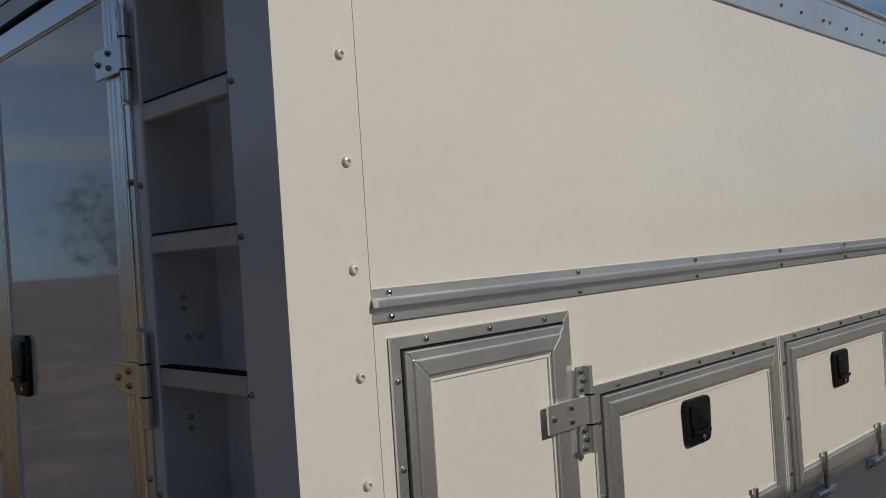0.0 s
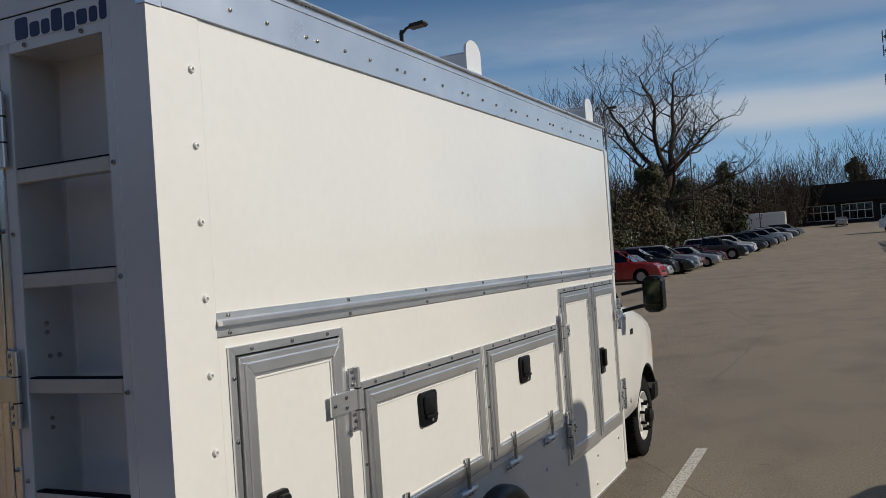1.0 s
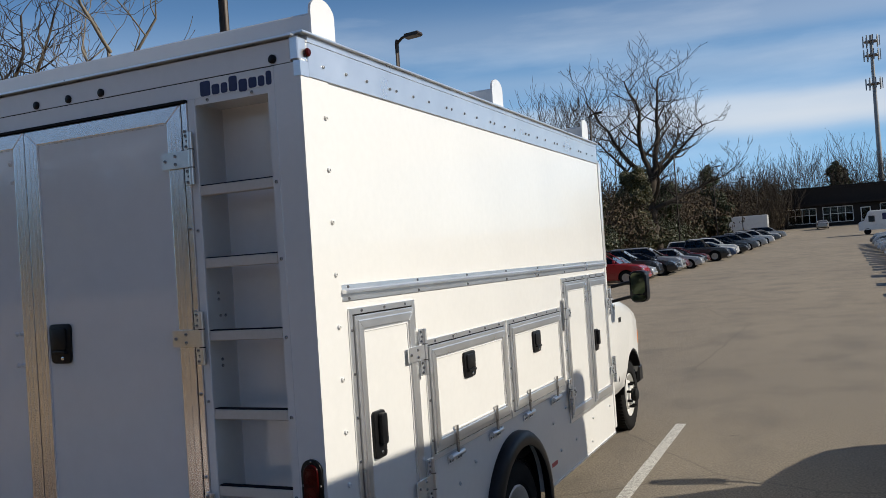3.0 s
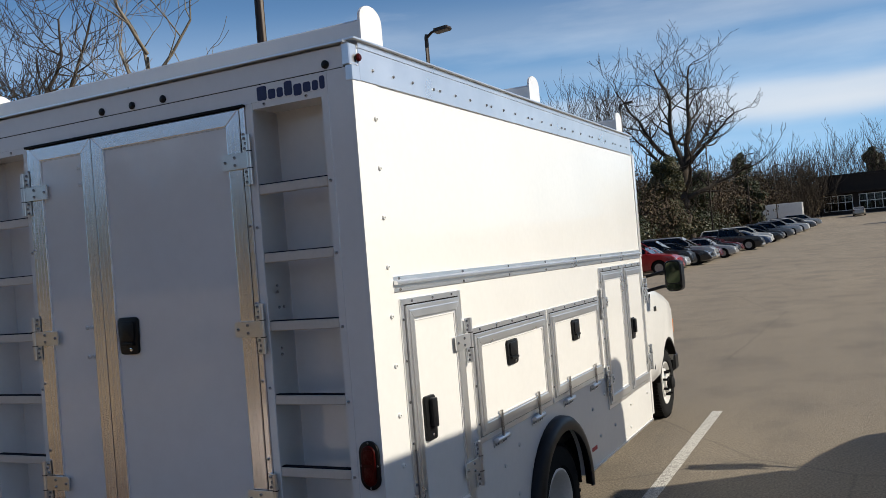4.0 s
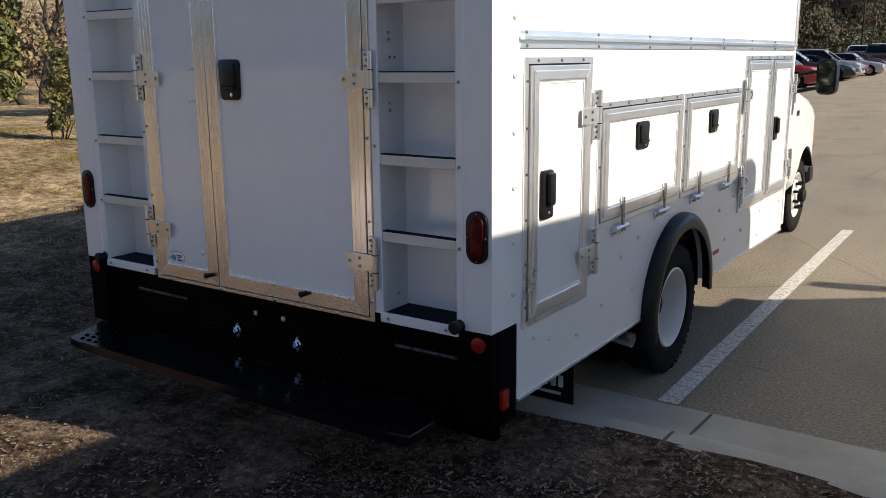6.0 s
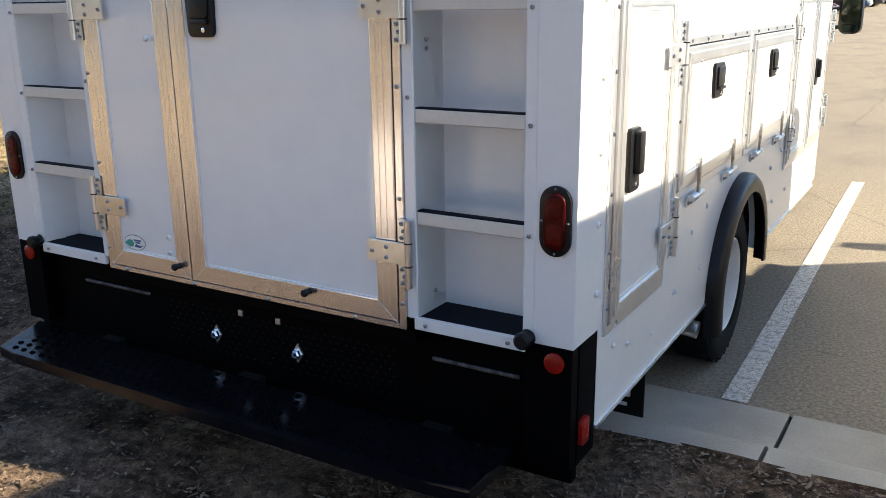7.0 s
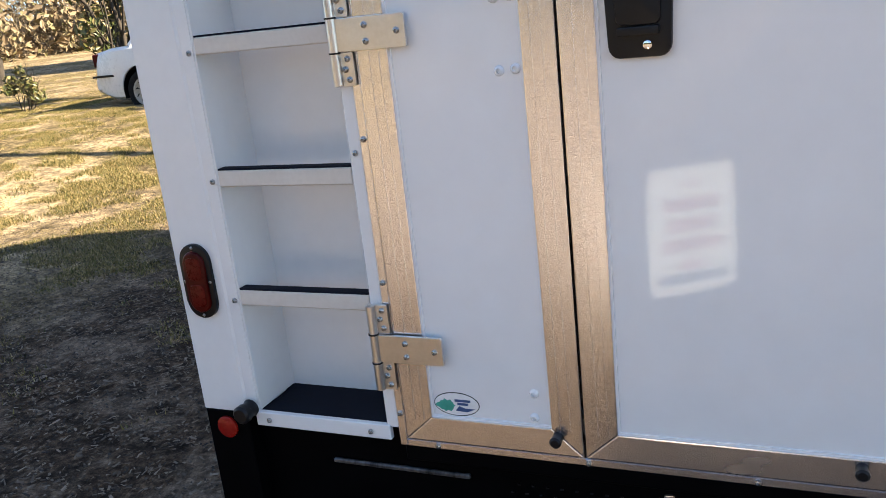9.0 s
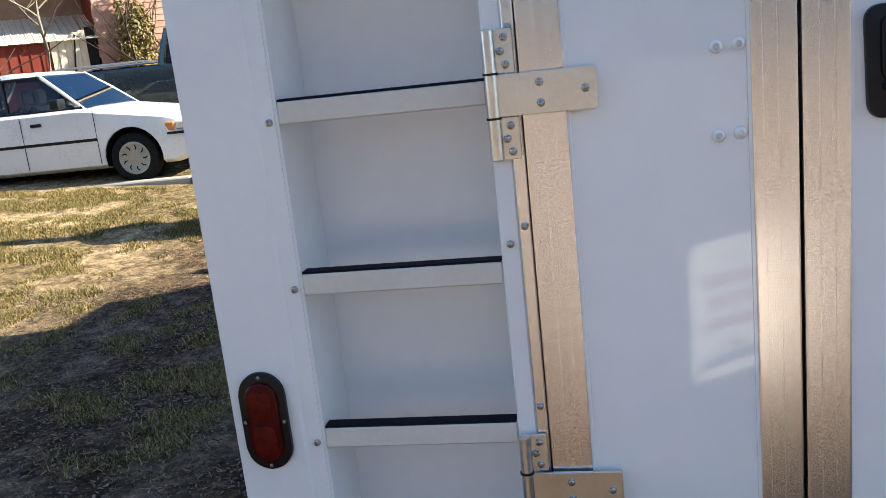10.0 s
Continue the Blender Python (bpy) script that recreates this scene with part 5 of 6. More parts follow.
        roof_r.append([(x, ww, zr - 0.02), (x, ww - 0.03, zr + dz * 0.6), (x, ww * 0.5, zr + dz), (x, -ww * 0.5, zr + dz), (x, -ww + 0.03, zr + dz * 0.6), (x, -ww, zr - 0.02)])
    part("roof", loft(bmesh.new(), roof_r), coat, c, smooth=50)
    for s in (-1, 1):
        a, b2, d, e = [Vector(p) for p in corner(s)]
        for p, q, r in ((a, b2, 0.050), (d, e, 0.024 if detail else 0.032)):
            part("pillar", tube(bmesh.new(), [p, (p + q) / 2 + Vector((0, s * 0.012, 0.01)), q], [r, r * 0.9, r * 0.8], 6), coat, c, smooth=50)
        mids = [0.30, 0.58] if kind == "suv" else [0.52]
        if kind == "pickup":
            mids = [0.5]
        stations = [0.03] + mids + [0.97]
        for k, (f0, f1) in enumerate(zip(stations, stations[1:])):
            lo = lambda f: a.lerp(e, f)
            hi = lambda f: b2.lerp(d, f)
            g = 0.012
            b = bmesh.new()
            pts = [lo(f0 + g).lerp(hi(f0 + g), 0.05), lo(f1 - g).lerp(hi(f1 - g), 0.05), lo(f1 - g).lerp(hi(f1 - g), 0.94), lo(f0 + g).lerp(hi(f0 + g), 0.94)]
            inner = [p - Vector((0, s * 0.006, 0)) for p in pts]
            loft(b, [pts, inner])
            part("side_window", b, GLASS if detail else TINTED, c)
            if f1 < 0.9:
                part("door_pillar", tube(bmesh.new(), [lo(f1), lo(f1).lerp(hi(f1), 0.5) + Vector((0, s * 0.006, 0)), hi(f1)], 0.024, 4), BLACK, c)
        if detail:
            frame_ = [a.lerp(b2, 0.06), a.lerp(b2, 0.94), d.lerp(e, 0.06), d.lerp(e, 0.94), a.lerp(b2, 0.06)]
            part("window_rubber", tube(bmesh.new(), [p + Vector((0, s * 0.004, 0)) for p in frame_], 0.022, 6), BLACK, c, "black window surround", smooth=50)
        for f in (sh["axles"]):
            mw = Matrix.Translation((x_of(f), s * (hw - 0.115), rt)) @ Matrix.Rotation(radians(-90 * s), 4, "X")
            wheel = part("wheel", tyre(bmesh.new(), rt, 0.20, 28), RUBBER, c, m=mw, smooth=40)
            part("rim", lathe(bmesh.new(), [(rt * 0.64, 0.075), (rt * 0.66, 0.092), (rt * 0.58, 0.096), (rt * 0.50, 0.080), (rt * 0.20, 0.088), (rt * 0.12, 0.094)], 24), RIMGREY, wheel, smooth=40)
            for k in range(9 if detail else 0):
                an = 2 * math.pi * k / 9
                part("rim_slot", moved(prism(bmesh.new(), [(-0.030, -0.014), (0.004, -0.020), (0.034, 0.006), (0.026, 0.016), (-0.002, -0.004), (-0.028, -0.002)], 0.086, 0.0895), Matrix.Rotation(an, 4, "Z") @ Matrix.Translation((rt * 0.43, 0, 0))), MATTE, wheel)
        # side mirror, lamps, trim
        mx = r3 - 0.25
        part("side_mirror", moved(prism(bmesh.new(), rounded(-0.09, 0.09, -0.06, 0.06, 0.03, 3), -0.05, 0.05, 0.01), Matrix.Translation((mx, s * (hw + 0.09), deck_at(0.64) + 0.07)) @ Matrix.Rotation(radians(90), 4, "X") @ Matrix.Rotation(radians(90), 4, "Y")), BLACK if detail else coat, c, smooth=40)
        zl = deck_at(0.985) - 0.02
        part("headlight", box_bm(x_of(0.95), x_of(0.985), s * hw * 0.86 - 0.18 if s > 0 else -hw * 0.86 - 0.03, s * hw * 0.86 + 0.03 if s > 0 else -hw * 0.86 + 0.18, zl - 0.09, zl + 0.04, bevel=0.02), HEADLAMP, c)
        part("tail_light", box_bm(x_of(0.004), x_of(0.045), s * hw * 0.84 - 0.16 if s > 0 else -hw * 0.84 - 0.04, s * hw * 0.84 + 0.04 if s > 0 else -hw * 0.84 + 0.16, deck_at(0.02) - 0.20, deck_at(0.02) - 0.02, bevel=0.02), REDLENS, c)
        if detail:
            part("rub_strip", box_bm(x_of(0.27), x_of(0.70), s * (hw - 0.004) - 0.006, s * (hw - 0.004) + 0.006, 0.545, 0.580, bevel=0.003), BLACK, c, "black rub strip")
            for f0, f1 in ((0.005, 0.14), (0.855, 0.985)):
                part("rub_strip", box_bm(x_of(f0), x_of(f1), s * hw * 0.945 - 0.02, s * hw * 0.945 + 0.012, 0.535, 0.565, bevel=0.003), BLACK, c)
            for f in (0.315, 0.505):
                part("door_handle", box_bm(x_of(f), x_of(f) + 0.14, s * (hw - 0.006) - 0.012, s * (hw - 0.006) + 0.012, 0.775, 0.815, bevel=0.006), BLACK, c)
            for f in (0.475, 0.70):
                part("door_seam", box_bm(x_of(f), x_of(f) + 0.006, s * (hw - 0.003) - 0.004, s * (hw - 0.003) + 0.004, 0.27, 0.90), MATTE, c)
            part("turn_signal", box_bm(x_of(0.905), x_of(0.932), s * hw * 0.925 - 0.03, s * hw * 0.925 + 0.02, zl - 0.06, zl + 0.035, bevel=0.008), AMBER, c)
            part("headlight", box_bm(x_of(0.934), x_of(0.978), s * hw * 0.885 - 0.05, s * hw * 0.885 + 0.03, zl - 0.06, zl + 0.035, bevel=0.015), HEADLAMP, c)
    for a, b2, name in ((0, 1, "rear_window"), (3, 2, "windscreen")):
        p0, p1 = corner(-1), corner(1)
        quad = [Vector(p0[a]), Vector(p1[a]), Vector(p1[b2]), Vector(p0[b2])]
        mid = (quad[0] + quad[2]) / 2
        quad = [mid + (p - mid) * 0.95 for p in quad]
        off = Vector((-0.012 if a == 0 else 0.012, 0, 0.012))
        part(name, loft(bmesh.new(), [[p + off for p in quad], [p + off * 0.5 for p in quad]]), GLASS if detail else TINTED, c)
    for x in (r1 + 0.25, (r1 + r2) / 2 + 0.35):
        for y in (-0.36, 0.36):
            b = box_bm(x - 0.07, x + 0.07, y - 0.24, y + 0.24, 0.5, H - 0.42, bevel=0.05)
            box(b, x - 0.04, x + 0.04, y - 0.11, y + 0.11, H - 0.41, H - 0.22, 0.03)
            if detail or y > 0:
                part("seat", b, SEATCLOTH, c)
    zg = deck_at(0.99)
    part("grille", box_bm(x_of(0.985), x_of(1.0) + 0.006, -hw * 0.5, hw * 0.5, zg - 0.30, zg - 0.10, bevel=0.02), BLACK, c)
    part("front_bumper", box_bm(x_of(0.95), x_of(1.0) + 0.03, -hw * 0.88, hw * 0.88, 0.30, 0.50, bevel=0.05), coat if kind != "pickup" else STEEL, c)
    part("rear_bumper", box_bm(x_of(0.0) - 0.03, x_of(0.05), -hw * 0.88, hw * 0.88, 0.32, 0.54, bevel=0.05), coat if kind != "pickup" else STEEL, c)
    if kind == "pickup":
        part("bed", box_bm(x_of(0.03), x_of(0.36), -hw * 0.80, hw * 0.80, 1.222, 1.226), MATTE, c)
        for s in (-1, 1):
            part("bed_rail", tube(bmesh.new(), [(x_of(0.03), s * hw * 0.86, 1.25), (x_of(0.06), s * hw * 0.86, 1.30), (x_of(0.33), s * hw * 0.86, 1.30), (x_of(0.36), s * hw * 0.86, 1.25)], 0.02, 8), STEEL, c, smooth=40)
    return c


sedan = car("sedan", "white", "old white sedan with black trim, parked by the lawn", Matrix.Translation((-8.44, 8.83, 0.575)) @ Matrix.Rotation(radians(4), 4, "Z"), detail=True)
pick = car("pickup", "green", "dark blue-green pickup truck behind a white sedan", Matrix.Translation((-8.35, 13.5, 0.80)) @ Matrix.Rotation(radians(10), 4, "Z"), category="pickup truck")

# rows of cars across the lot: the first of each look is built, the rest are copies
LOOKS = {}
def lot_car(kind, colour, x, y, turn, group):
    tx = Matrix.Translation((x, y, rise(y) + 0.01)) @ Matrix.Rotation(radians(turn), 4, "Z") @ Matrix.Rotation(0.0, 4, "Y")
    if (kind, colour) in LOOKS:
        return copy_thing(LOOKS[kind, colour], tx)
    words = {"sedan": "compact sedan", "saloon": "sedan", "suv": "sport utility vehicle", "pickup": "pickup truck"}[kind]
    names = {"tan": "pale tan", "maroon": "dark red", "grey": "dark grey"}
    LOOKS[kind, colour] = car(kind, colour, f"{names.get(colour, colour)} {words} parked in a row on asphalt", tx, group, category="car" if kind != "pickup" else "pickup truck")
    return LOOKS[kind, colour]


LEFT_ROW = ["suv red", "sedan silver", "suv black", "saloon black", "suv silver", "saloon maroon", "sedan silver", "saloon black", "saloon maroon", None, "pickup black", "suv white", "saloon blue", "saloon white", "suv white", "saloon black",
            "suv black", "saloon silver", "suv grey", "saloon white", "saloon black", "suv silver", None, "saloon blue", "suv white", "saloon silver", "suv black", "saloon grey", None, "saloon white", "suv silver"]
for k, look_ in enumerate(LEFT_ROW):
    if look_:
        y = 43.0 + 2.75 * k
        kind, colour = look_.split()
        lot_car(kind, colour, -7.6 + 0.030 * (y - 43) - SHAPES[kind]["size"][0] / 2 + (0.5 if kind == "pickup" else 0) - 0.25 * (k % 3), y, 2 + (k % 3) - 1, "cars in the parking rows")
RIGHT_ROW = ["suv white", "saloon silver", "suv grey", "saloon black", "suv silver", "saloon white", "suv black", "saloon grey", "saloon silver", "suv white", "saloon blue", "suv silver", "saloon white", "suv white", "saloon silver", "suv white", "saloon white", "suv silver",
             "saloon white", "suv black", "saloon silver", "suv white", "saloon grey", "suv white"]
for k, look_ in enumerate(RIGHT_ROW):
    y = 21.5 + 2.9 * k
    kind, colour = look_.split()
    lot_car(kind, colour, 4.1 + SHAPES[kind]["size"][0] / 2 + 0.3 * (k % 2), y, 181 - (k % 3), "cars in the parking rows")
lot_car("saloon", "tan", -0.9, 152.0, 90, "cars in the parking rows")

# delivery van at the far end
van = thing("delivery_van", "white delivery van with purple and orange bars on its side", "van", Matrix.Translation((7.4, 118.0, rise(118))))
b = bmesh.new()
loft(b, [[(x, y, z) for y, z in ((-1.1, 0.55), (-1.1, zt - 0.1), (-1.0, zt), (1.0, zt), (1.1, zt - 0.1), (1.1, 0.55))] for x, zt in ((-3.6, 1.45), (-3.45, 1.6), (-2.95, 1.75), (-2.5, 2.75), (-2.3, 2.95), (3.4, 2.95), (3.5, 2.9))])
part("body", b, CARPAINT["white"], van, smooth=30)
part("windscreen", box_bm(-2.96, -2.50, -0.98, 0.98, 1.80, 2.55), TINTED, van)
for s in (-1, 1):
    part("side_window", box_bm(-2.45, -1.75, s * 1.105 - 0.01, s * 1.105 + 0.01, 1.55, 2.30), TINTED, van)
    part("letter_bar", box_bm(-0.9, 0.5, s * 1.103 - 0.005, s * 1.103 + 0.005, 1.75, 2.55), NAVY, van, "dark purple bar")
    part("letter_bar", box_bm(0.65, 1.6, s * 1.103 - 0.005, s * 1.103 + 0.005, 1.75, 2.55), AMBER, van, "orange bar")
    for x in (-2.6, 2.2):
        part("wheel", tyre(bmesh.new(), 0.40, 0.25, 20), RUBBER, van, m=Matrix.Translation((x, s * 0.98, 0.40)) @ Matrix.Rotation(radians(90), 4, "X"), smooth=40)

# white trailer body behind the row
trailer = thing("box_trailer", "white box trailer standing behind the parked cars", "trailer", Matrix.Translation((-11.5, 139.0, rise(139))))
part("body", box_bm(-4.0, 3.2, -1.2, 1.2, 0.9, 3.3, bevel=0.05), CARPAINT["white"], trailer)
for x in (-2.8, 2.0):
    part("wheel", tyre(bmesh.new(), 0.45, 0.3, 18), RUBBER, trailer, m=Matrix.Translation((x, -0.95, 0.45)) @ Matrix.Rotation(radians(90), 4, "X"), smooth=40)

# ---- far building ----
shop = thing("commercial_building", "dark brick one-storey building with white-framed windows", "building", Matrix.Translation((0, 164.0, rise(160))))
part("wall", box_bm(-7.4, 30.0, 0, 14, -0.5, 6.9), BRICKDARK, shop)
part("parapet", box_bm(-7.6, 30.2, -0.2, 14.2, 6.9, 7.25), BRICKDARK, shop)
part("canopy", box_bm(-7.4, 30.0, -1.1, -0.01, 3.9, 4.3), BRICKDARK, shop)
for x0, w in ((-6.6, 4.6), (-0.9, 4.8), (8.2, 4.6), (14.5, 4.6), (20.5, 4.6)):
    win = part("window", box_bm(x0, x0 + w, -0.02, 0.0, 0.9, 3.5), TINTED, shop, "white-framed shop window")
    b = bmesh.new()
    for i in range(5):
        box(b, x0 + w * i / 4 - 0.05, x0 + w * i / 4 + 0.05, -0.09, -0.021, 0.85, 3.55)
    part("window_frame", b, WHITEINK, win)
    for z in (0.85, 2.3, 3.5):
        part("window_bar", box_bm(x0 - 0.05, x0 + w + 0.05, -0.10, -0.091, z - 0.05, z + 0.05), WHITEINK, win)
door = part("door", box_bm(5.2, 6.6, -0.03, 0.0, 0.0, 3.0), TINTED, shop, "white-framed glass door")
for q in ((5.1, 5.25, 0, 3.1), (6.55, 6.7, 0, 3.1), (5.25, 6.55, 2.95, 3.1), (5.25, 6.55, 0.9, 1.05)):
    part("door_frame", box_bm(q[0], q[1], -0.10, -0.031, q[2], q[3]), WHITEINK, door)


# ---- poles ----
def street_lamp(x, y, h, d=0.085, arm=0.85, turn=0, group="lot lamps"):
    p = thing("street_lamp", "tall bronze lamp pole with a flat lamp head", "street lamp", Matrix.Translation((x, y, ground_z(x, y))) @ Matrix.Rotation(radians(turn), 4, "Z"), group)
    part("pole", tube(bmesh.new(), [(0, 0, -0.3), (0, 0, h - 0.1), (0.02, 0, h)], [d, d * 0.75, d * 0.7], 10), POLE, p, smooth=40)
    part("base", lathe(bmesh.new(), [(0.28, -0.3), (0.28, 0.65), (0.25, 0.70)], 20), CONCRETE, p, smooth=40)
    part("arm", tube(bmesh.new(), [(0, 0, h - 0.12), (arm * 0.3, 0, h + 0.03), (arm * 0.6, 0, h + 0.08)], 0.045, 8), POLE, p, smooth=40)
    part("lamp_head", moved(prism(bmesh.new(), [(arm * 0.5, -0.05), (arm * 0.55, 0.07), (arm * 1.25, 0.10), (arm * 1.3, 0.03), (arm * 1.2, -0.02)], -0.17, 0.17, 0.01), Matrix.Translation((0, 0, h + 0.03)) @ Matrix.Rotation(radians(90), 4, "X")), POLE, p)
    return p


street_lamp(-5.2, 6.2, 11.0, 0.095, turn=180)
LAMPTOP = 10.7
for x, y, h in ((-10.5, 21.4, 9.1), (-12.2, 51.0, LAMPTOP), (-11.4, 76.4, LAMPTOP), (-10.8, 97.8, LAMPTOP), (-10.1, 119.0, LAMPTOP), (-9.6, 138.0, LAMPTOP)):
    street_lamp(x, y, h if h < 10 else h - ground_z(x, y), arm=0.65)
tower = thing("cell_tower", "grey monopole mast with clusters of antenna panels", "mast", Matrix.Translation((10.4, 205.0, 4.0)))
part("mast", tube(bmesh.new(), [(0, 0, 0), (0, 0, 22), (0, 0, 41)], [0.62, 0.45, 0.30], 12), TOWERMAT, tower, smooth=40)
for z, n in ((30.4, 9), (36.6, 9), (39.6, 9)):
    ring_ = part("platform", lathe(bmesh.new(), [(1.35, z - 0.15), (1.45, z), (1.35, z + 0.15)], 12), TOWERMAT, tower)
    for k in range(n):
        a = 2 * math.pi * k / n
        part("antenna", moved(box_bm(-0.12, 0.12, -0.08, 0.08, -1.1, 1.2), Matrix.Translation((1.65 * math.cos(a), 1.65 * math.sin(a), z)) @ Matrix.Rotation(a + 1.57, 4, "Z")), TOWERMAT, ring_)


# ---- trees ----
def grow(rng, base, direction, length, radius, depth, out, spread=0.55, lift=0.10, kids=(2, 3), bend=0.22, firm=99):
    """Branches as lists of (point, radius)."""
    pts, p, d = [(base.copy(), radius)], base.copy(), direction.normalized()
    n = 4 if depth > 2 else 3
    for k in range(n):
        d = (d + Vector((rng.uniform(-1, 1), rng.uniform(-1, 1), rng.uniform(-0.6, 0.8))) * (bend if depth < firm else bend * 0.45) + Vector((0, 0, lift))).normalized()
        p = p + d * (length / n)
        pts.append((p.copy(), radius * (1 - 0.45 * (k + 1) / n)))
    out.append((depth, pts))
    if depth <= 0:
        return
    for k in range(rng.randint(*kids) + (1 if depth > 2 else 0)):
        at = 0.45 + 0.55 * rng.random() if k else 1.0
        i = min(n, max(1, round(at * n)))
        q, r = pts[i]
        side = Vector((rng.uniform(-1, 1), rng.uniform(-1, 1), rng.uniform(-0.2, 0.7)))
        nd = (d * (1 - spread * (0.55 if k == 0 else 1)) + side.normalized() * spread * (0.6 if k == 0 else 1.25)).normalized()
        grow(rng, q, nd, length * rng.uniform(0.62, 0.86), r * (0.85 if k == 0 else 0.66), depth - 1, out, spread, lift, kids, bend, firm)


def branch_mesh(name, branches, mat, thick=0.0):
    verts, faces = [], []
    for depth, pts in branches:
        n = 7 if depth >= 5 else 5 if depth >= 3 else 3
        start = len(verts)
        for k, (p, r) in enumerate(pts):
            d = (pts[min(k + 1, len(pts) - 1)][0] - pts[max(k - 1, 0)][0]).normalized()
            q = d.to_track_quat("Z", "Y")
            rr = max(r, thick)
            for i in range(n):
                a = 2 * math.pi * i / n
                verts.append(p + q @ Vector((rr * math.cos(a), rr * math.sin(a), 0)))
        for k in range(len(pts) - 1):
            for i in range(n):
                j = (i + 1) % n
                o = start + k * n
                faces.append((o + i, o + j, o + n + j, o + n + i))
    me = bpy.data.meshes.new(name)
    me.from_pydata(verts, [], faces)
    me.materials.append(mat)
    me.shade_smooth()
    return me


def bare_tree(height, seed, trunks=1, depth=6, spread=0.55, mat=BARK, label="leafless tree with a wide crown of fine twigs", m=None, thick=0.01, trunk=0.30, kids=(2, 3), r=None, firm=99):
    rng = random.Random(seed)
    out = []
    for k in range(trunks):
        lean = Vector((rng.uniform(-1, 1), rng.uniform(-1, 1), 0)) * (0.12 if trunks == 1 else 0.42)
        grow(rng, Vector((lean.x * 0.4, lean.y * 0.4, -0.3)), Vector((lean.x, lean.y, 1)), height * trunk, r or height * 0.018 / math.sqrt(trunks), depth, out, spread, kids=kids, firm=firm)
    top = max(p.z for _, pts in out for p, _ in pts)
    f = height / top
    out = [(dd, [(p * f, rr * (f ** 0.5)) for p, rr in pts]) for dd, pts in out]
    t = thing("tree", label, "tree", m)
    part("trunk", branch_mesh("trunk", [o for o in out if o[0] >= depth - 2], mat, thick), None, t)
    part("crown", branch_mesh("crown", [o for o in out if o[0] < depth - 2], mat, thick * 0.75), None, t)
    return t


def at(x, y, turn=0, s=1.0):
    return Matrix.Translation((x, y, ground_z(x, y) - 0.05)) @ Matrix.Rotation(radians(turn), 4, "Z") @ Matrix.Scale(s, 4)


def oak(height, seed, m, label="large leafless oak with a broad crown", twig=0.017, stout=1.0):
    """A stout trunk that parts into crooked limbs at several heights, each with side branches all along."""
    rng = random.Random(seed)
    t = thing("tree", label, "tree", m)
    stem = [(Vector((0.12 * math.sin(z * 0.9), 0.1 * math.cos(z), z)), 0.62 - 0.028 * z) for z in (-0.3, 1.5, 3.5, 5.5, 7.5, 9.4)]
    heavy, fine = [(6, stem)], []
    # start height, sideways, depth, upward, length, thickness
    for z0, dx, dy, dz, length, r in ((8.4, -0.50, 0.25, 0.90, 14.0, 0.28), (9.3, -0.20, -0.20, 1.0, 12.6, 0.30), (9.4, 0.10, 0.12, 1.0, 13.0, 0.32), (9.2, 0.66, -0.15, 0.75, 8.6, 0.26), (5.6, 0.86, 0.2, 0.50, 9.4, 0.26), (7.2, -0.85, -0.2, 0.72, 9.6, 0.25), (9.4, 0.30, 0.45, 0.95, 9.4, 0.22), (6.6, 0.1, -0.9, 0.6, 7.5, 0.22), (7.8, 0.0, 0.9, 0.7, 8.0, 0.22)):
        k0 = min(range(len(stem)), key=lambda k: abs(stem[k][0].z - z0))
        p, d, n = stem[k0][0].lerp(Vector((stem[k0][0].x, stem[k0][0].y, z0)), 0.9), Vector((dx, dy, dz)).normalized(), 9
        aim, pts = d.copy(), [(p.copy(), r)]
        for k in range(n):
            d = (d * 0.5 + aim * 0.5 + Vector((rng.uniform(-1, 1), rng.uniform(-1, 1), rng.uniform(-0.5, 0.6))) * 0.34).normalized()
            p = p + d * (length / n)
            rr = r * (1 - 0.80 * (k + 1) / n)
            pts.append((p.copy(), rr))
            if k > 0:
                for _ in range(2 if k > 2 else 1):
                    side = Vector((rng.uniform(-1, 1), rng.uniform(-1, 1), rng.uniform(-0.35, 0.8))).normalized()
                    grow(rng, p, d * 0.45 + side * 0.85, length * rng.uniform(0.13, 0.24), max(rr * 0.55, 0.045), 3, fine, 0.6, 0.05, (2, 2), 0.34)
        heavy.append((5, pts))
    f = height / max(p.z for _, pts in heavy + fine for p, _ in pts)
    heavy, fine = [[(d_, [(p * f, r_ * stout) for p, r_ in pts]) for d_, pts in part_] for part_ in (heavy, fine)]
    part("trunk", branch_mesh("trunk", heavy, BARK, 0.03), None, t)
    part("crown", branch_mesh("crown", fine, BARK, twig), None, t)


oak(22.6, 12, at(-15.0, 84.0) @ Matrix.Diagonal((1.06, 1.06, 1.0, 1.0)))
bare_tree(20.5, 5, 2, 6, 0.5, m=at(-23.5, 80.0, 40), thick=0.022, kids=(2, 2))
oak(12.5, 33, at(-21.0, 15.2, 100) @ Matrix.Diagonal((1.15, 1.15, 1.0, 1.0)), "leafless tree with dark spreading limbs beside the lawn", 0.009, 0.34)
bare_tree(9.0, 31, 2, 6, 0.6, BARK, "leafless dark tree with twisted limbs", at(-19.0, 9.6), 0.012, 0.28)


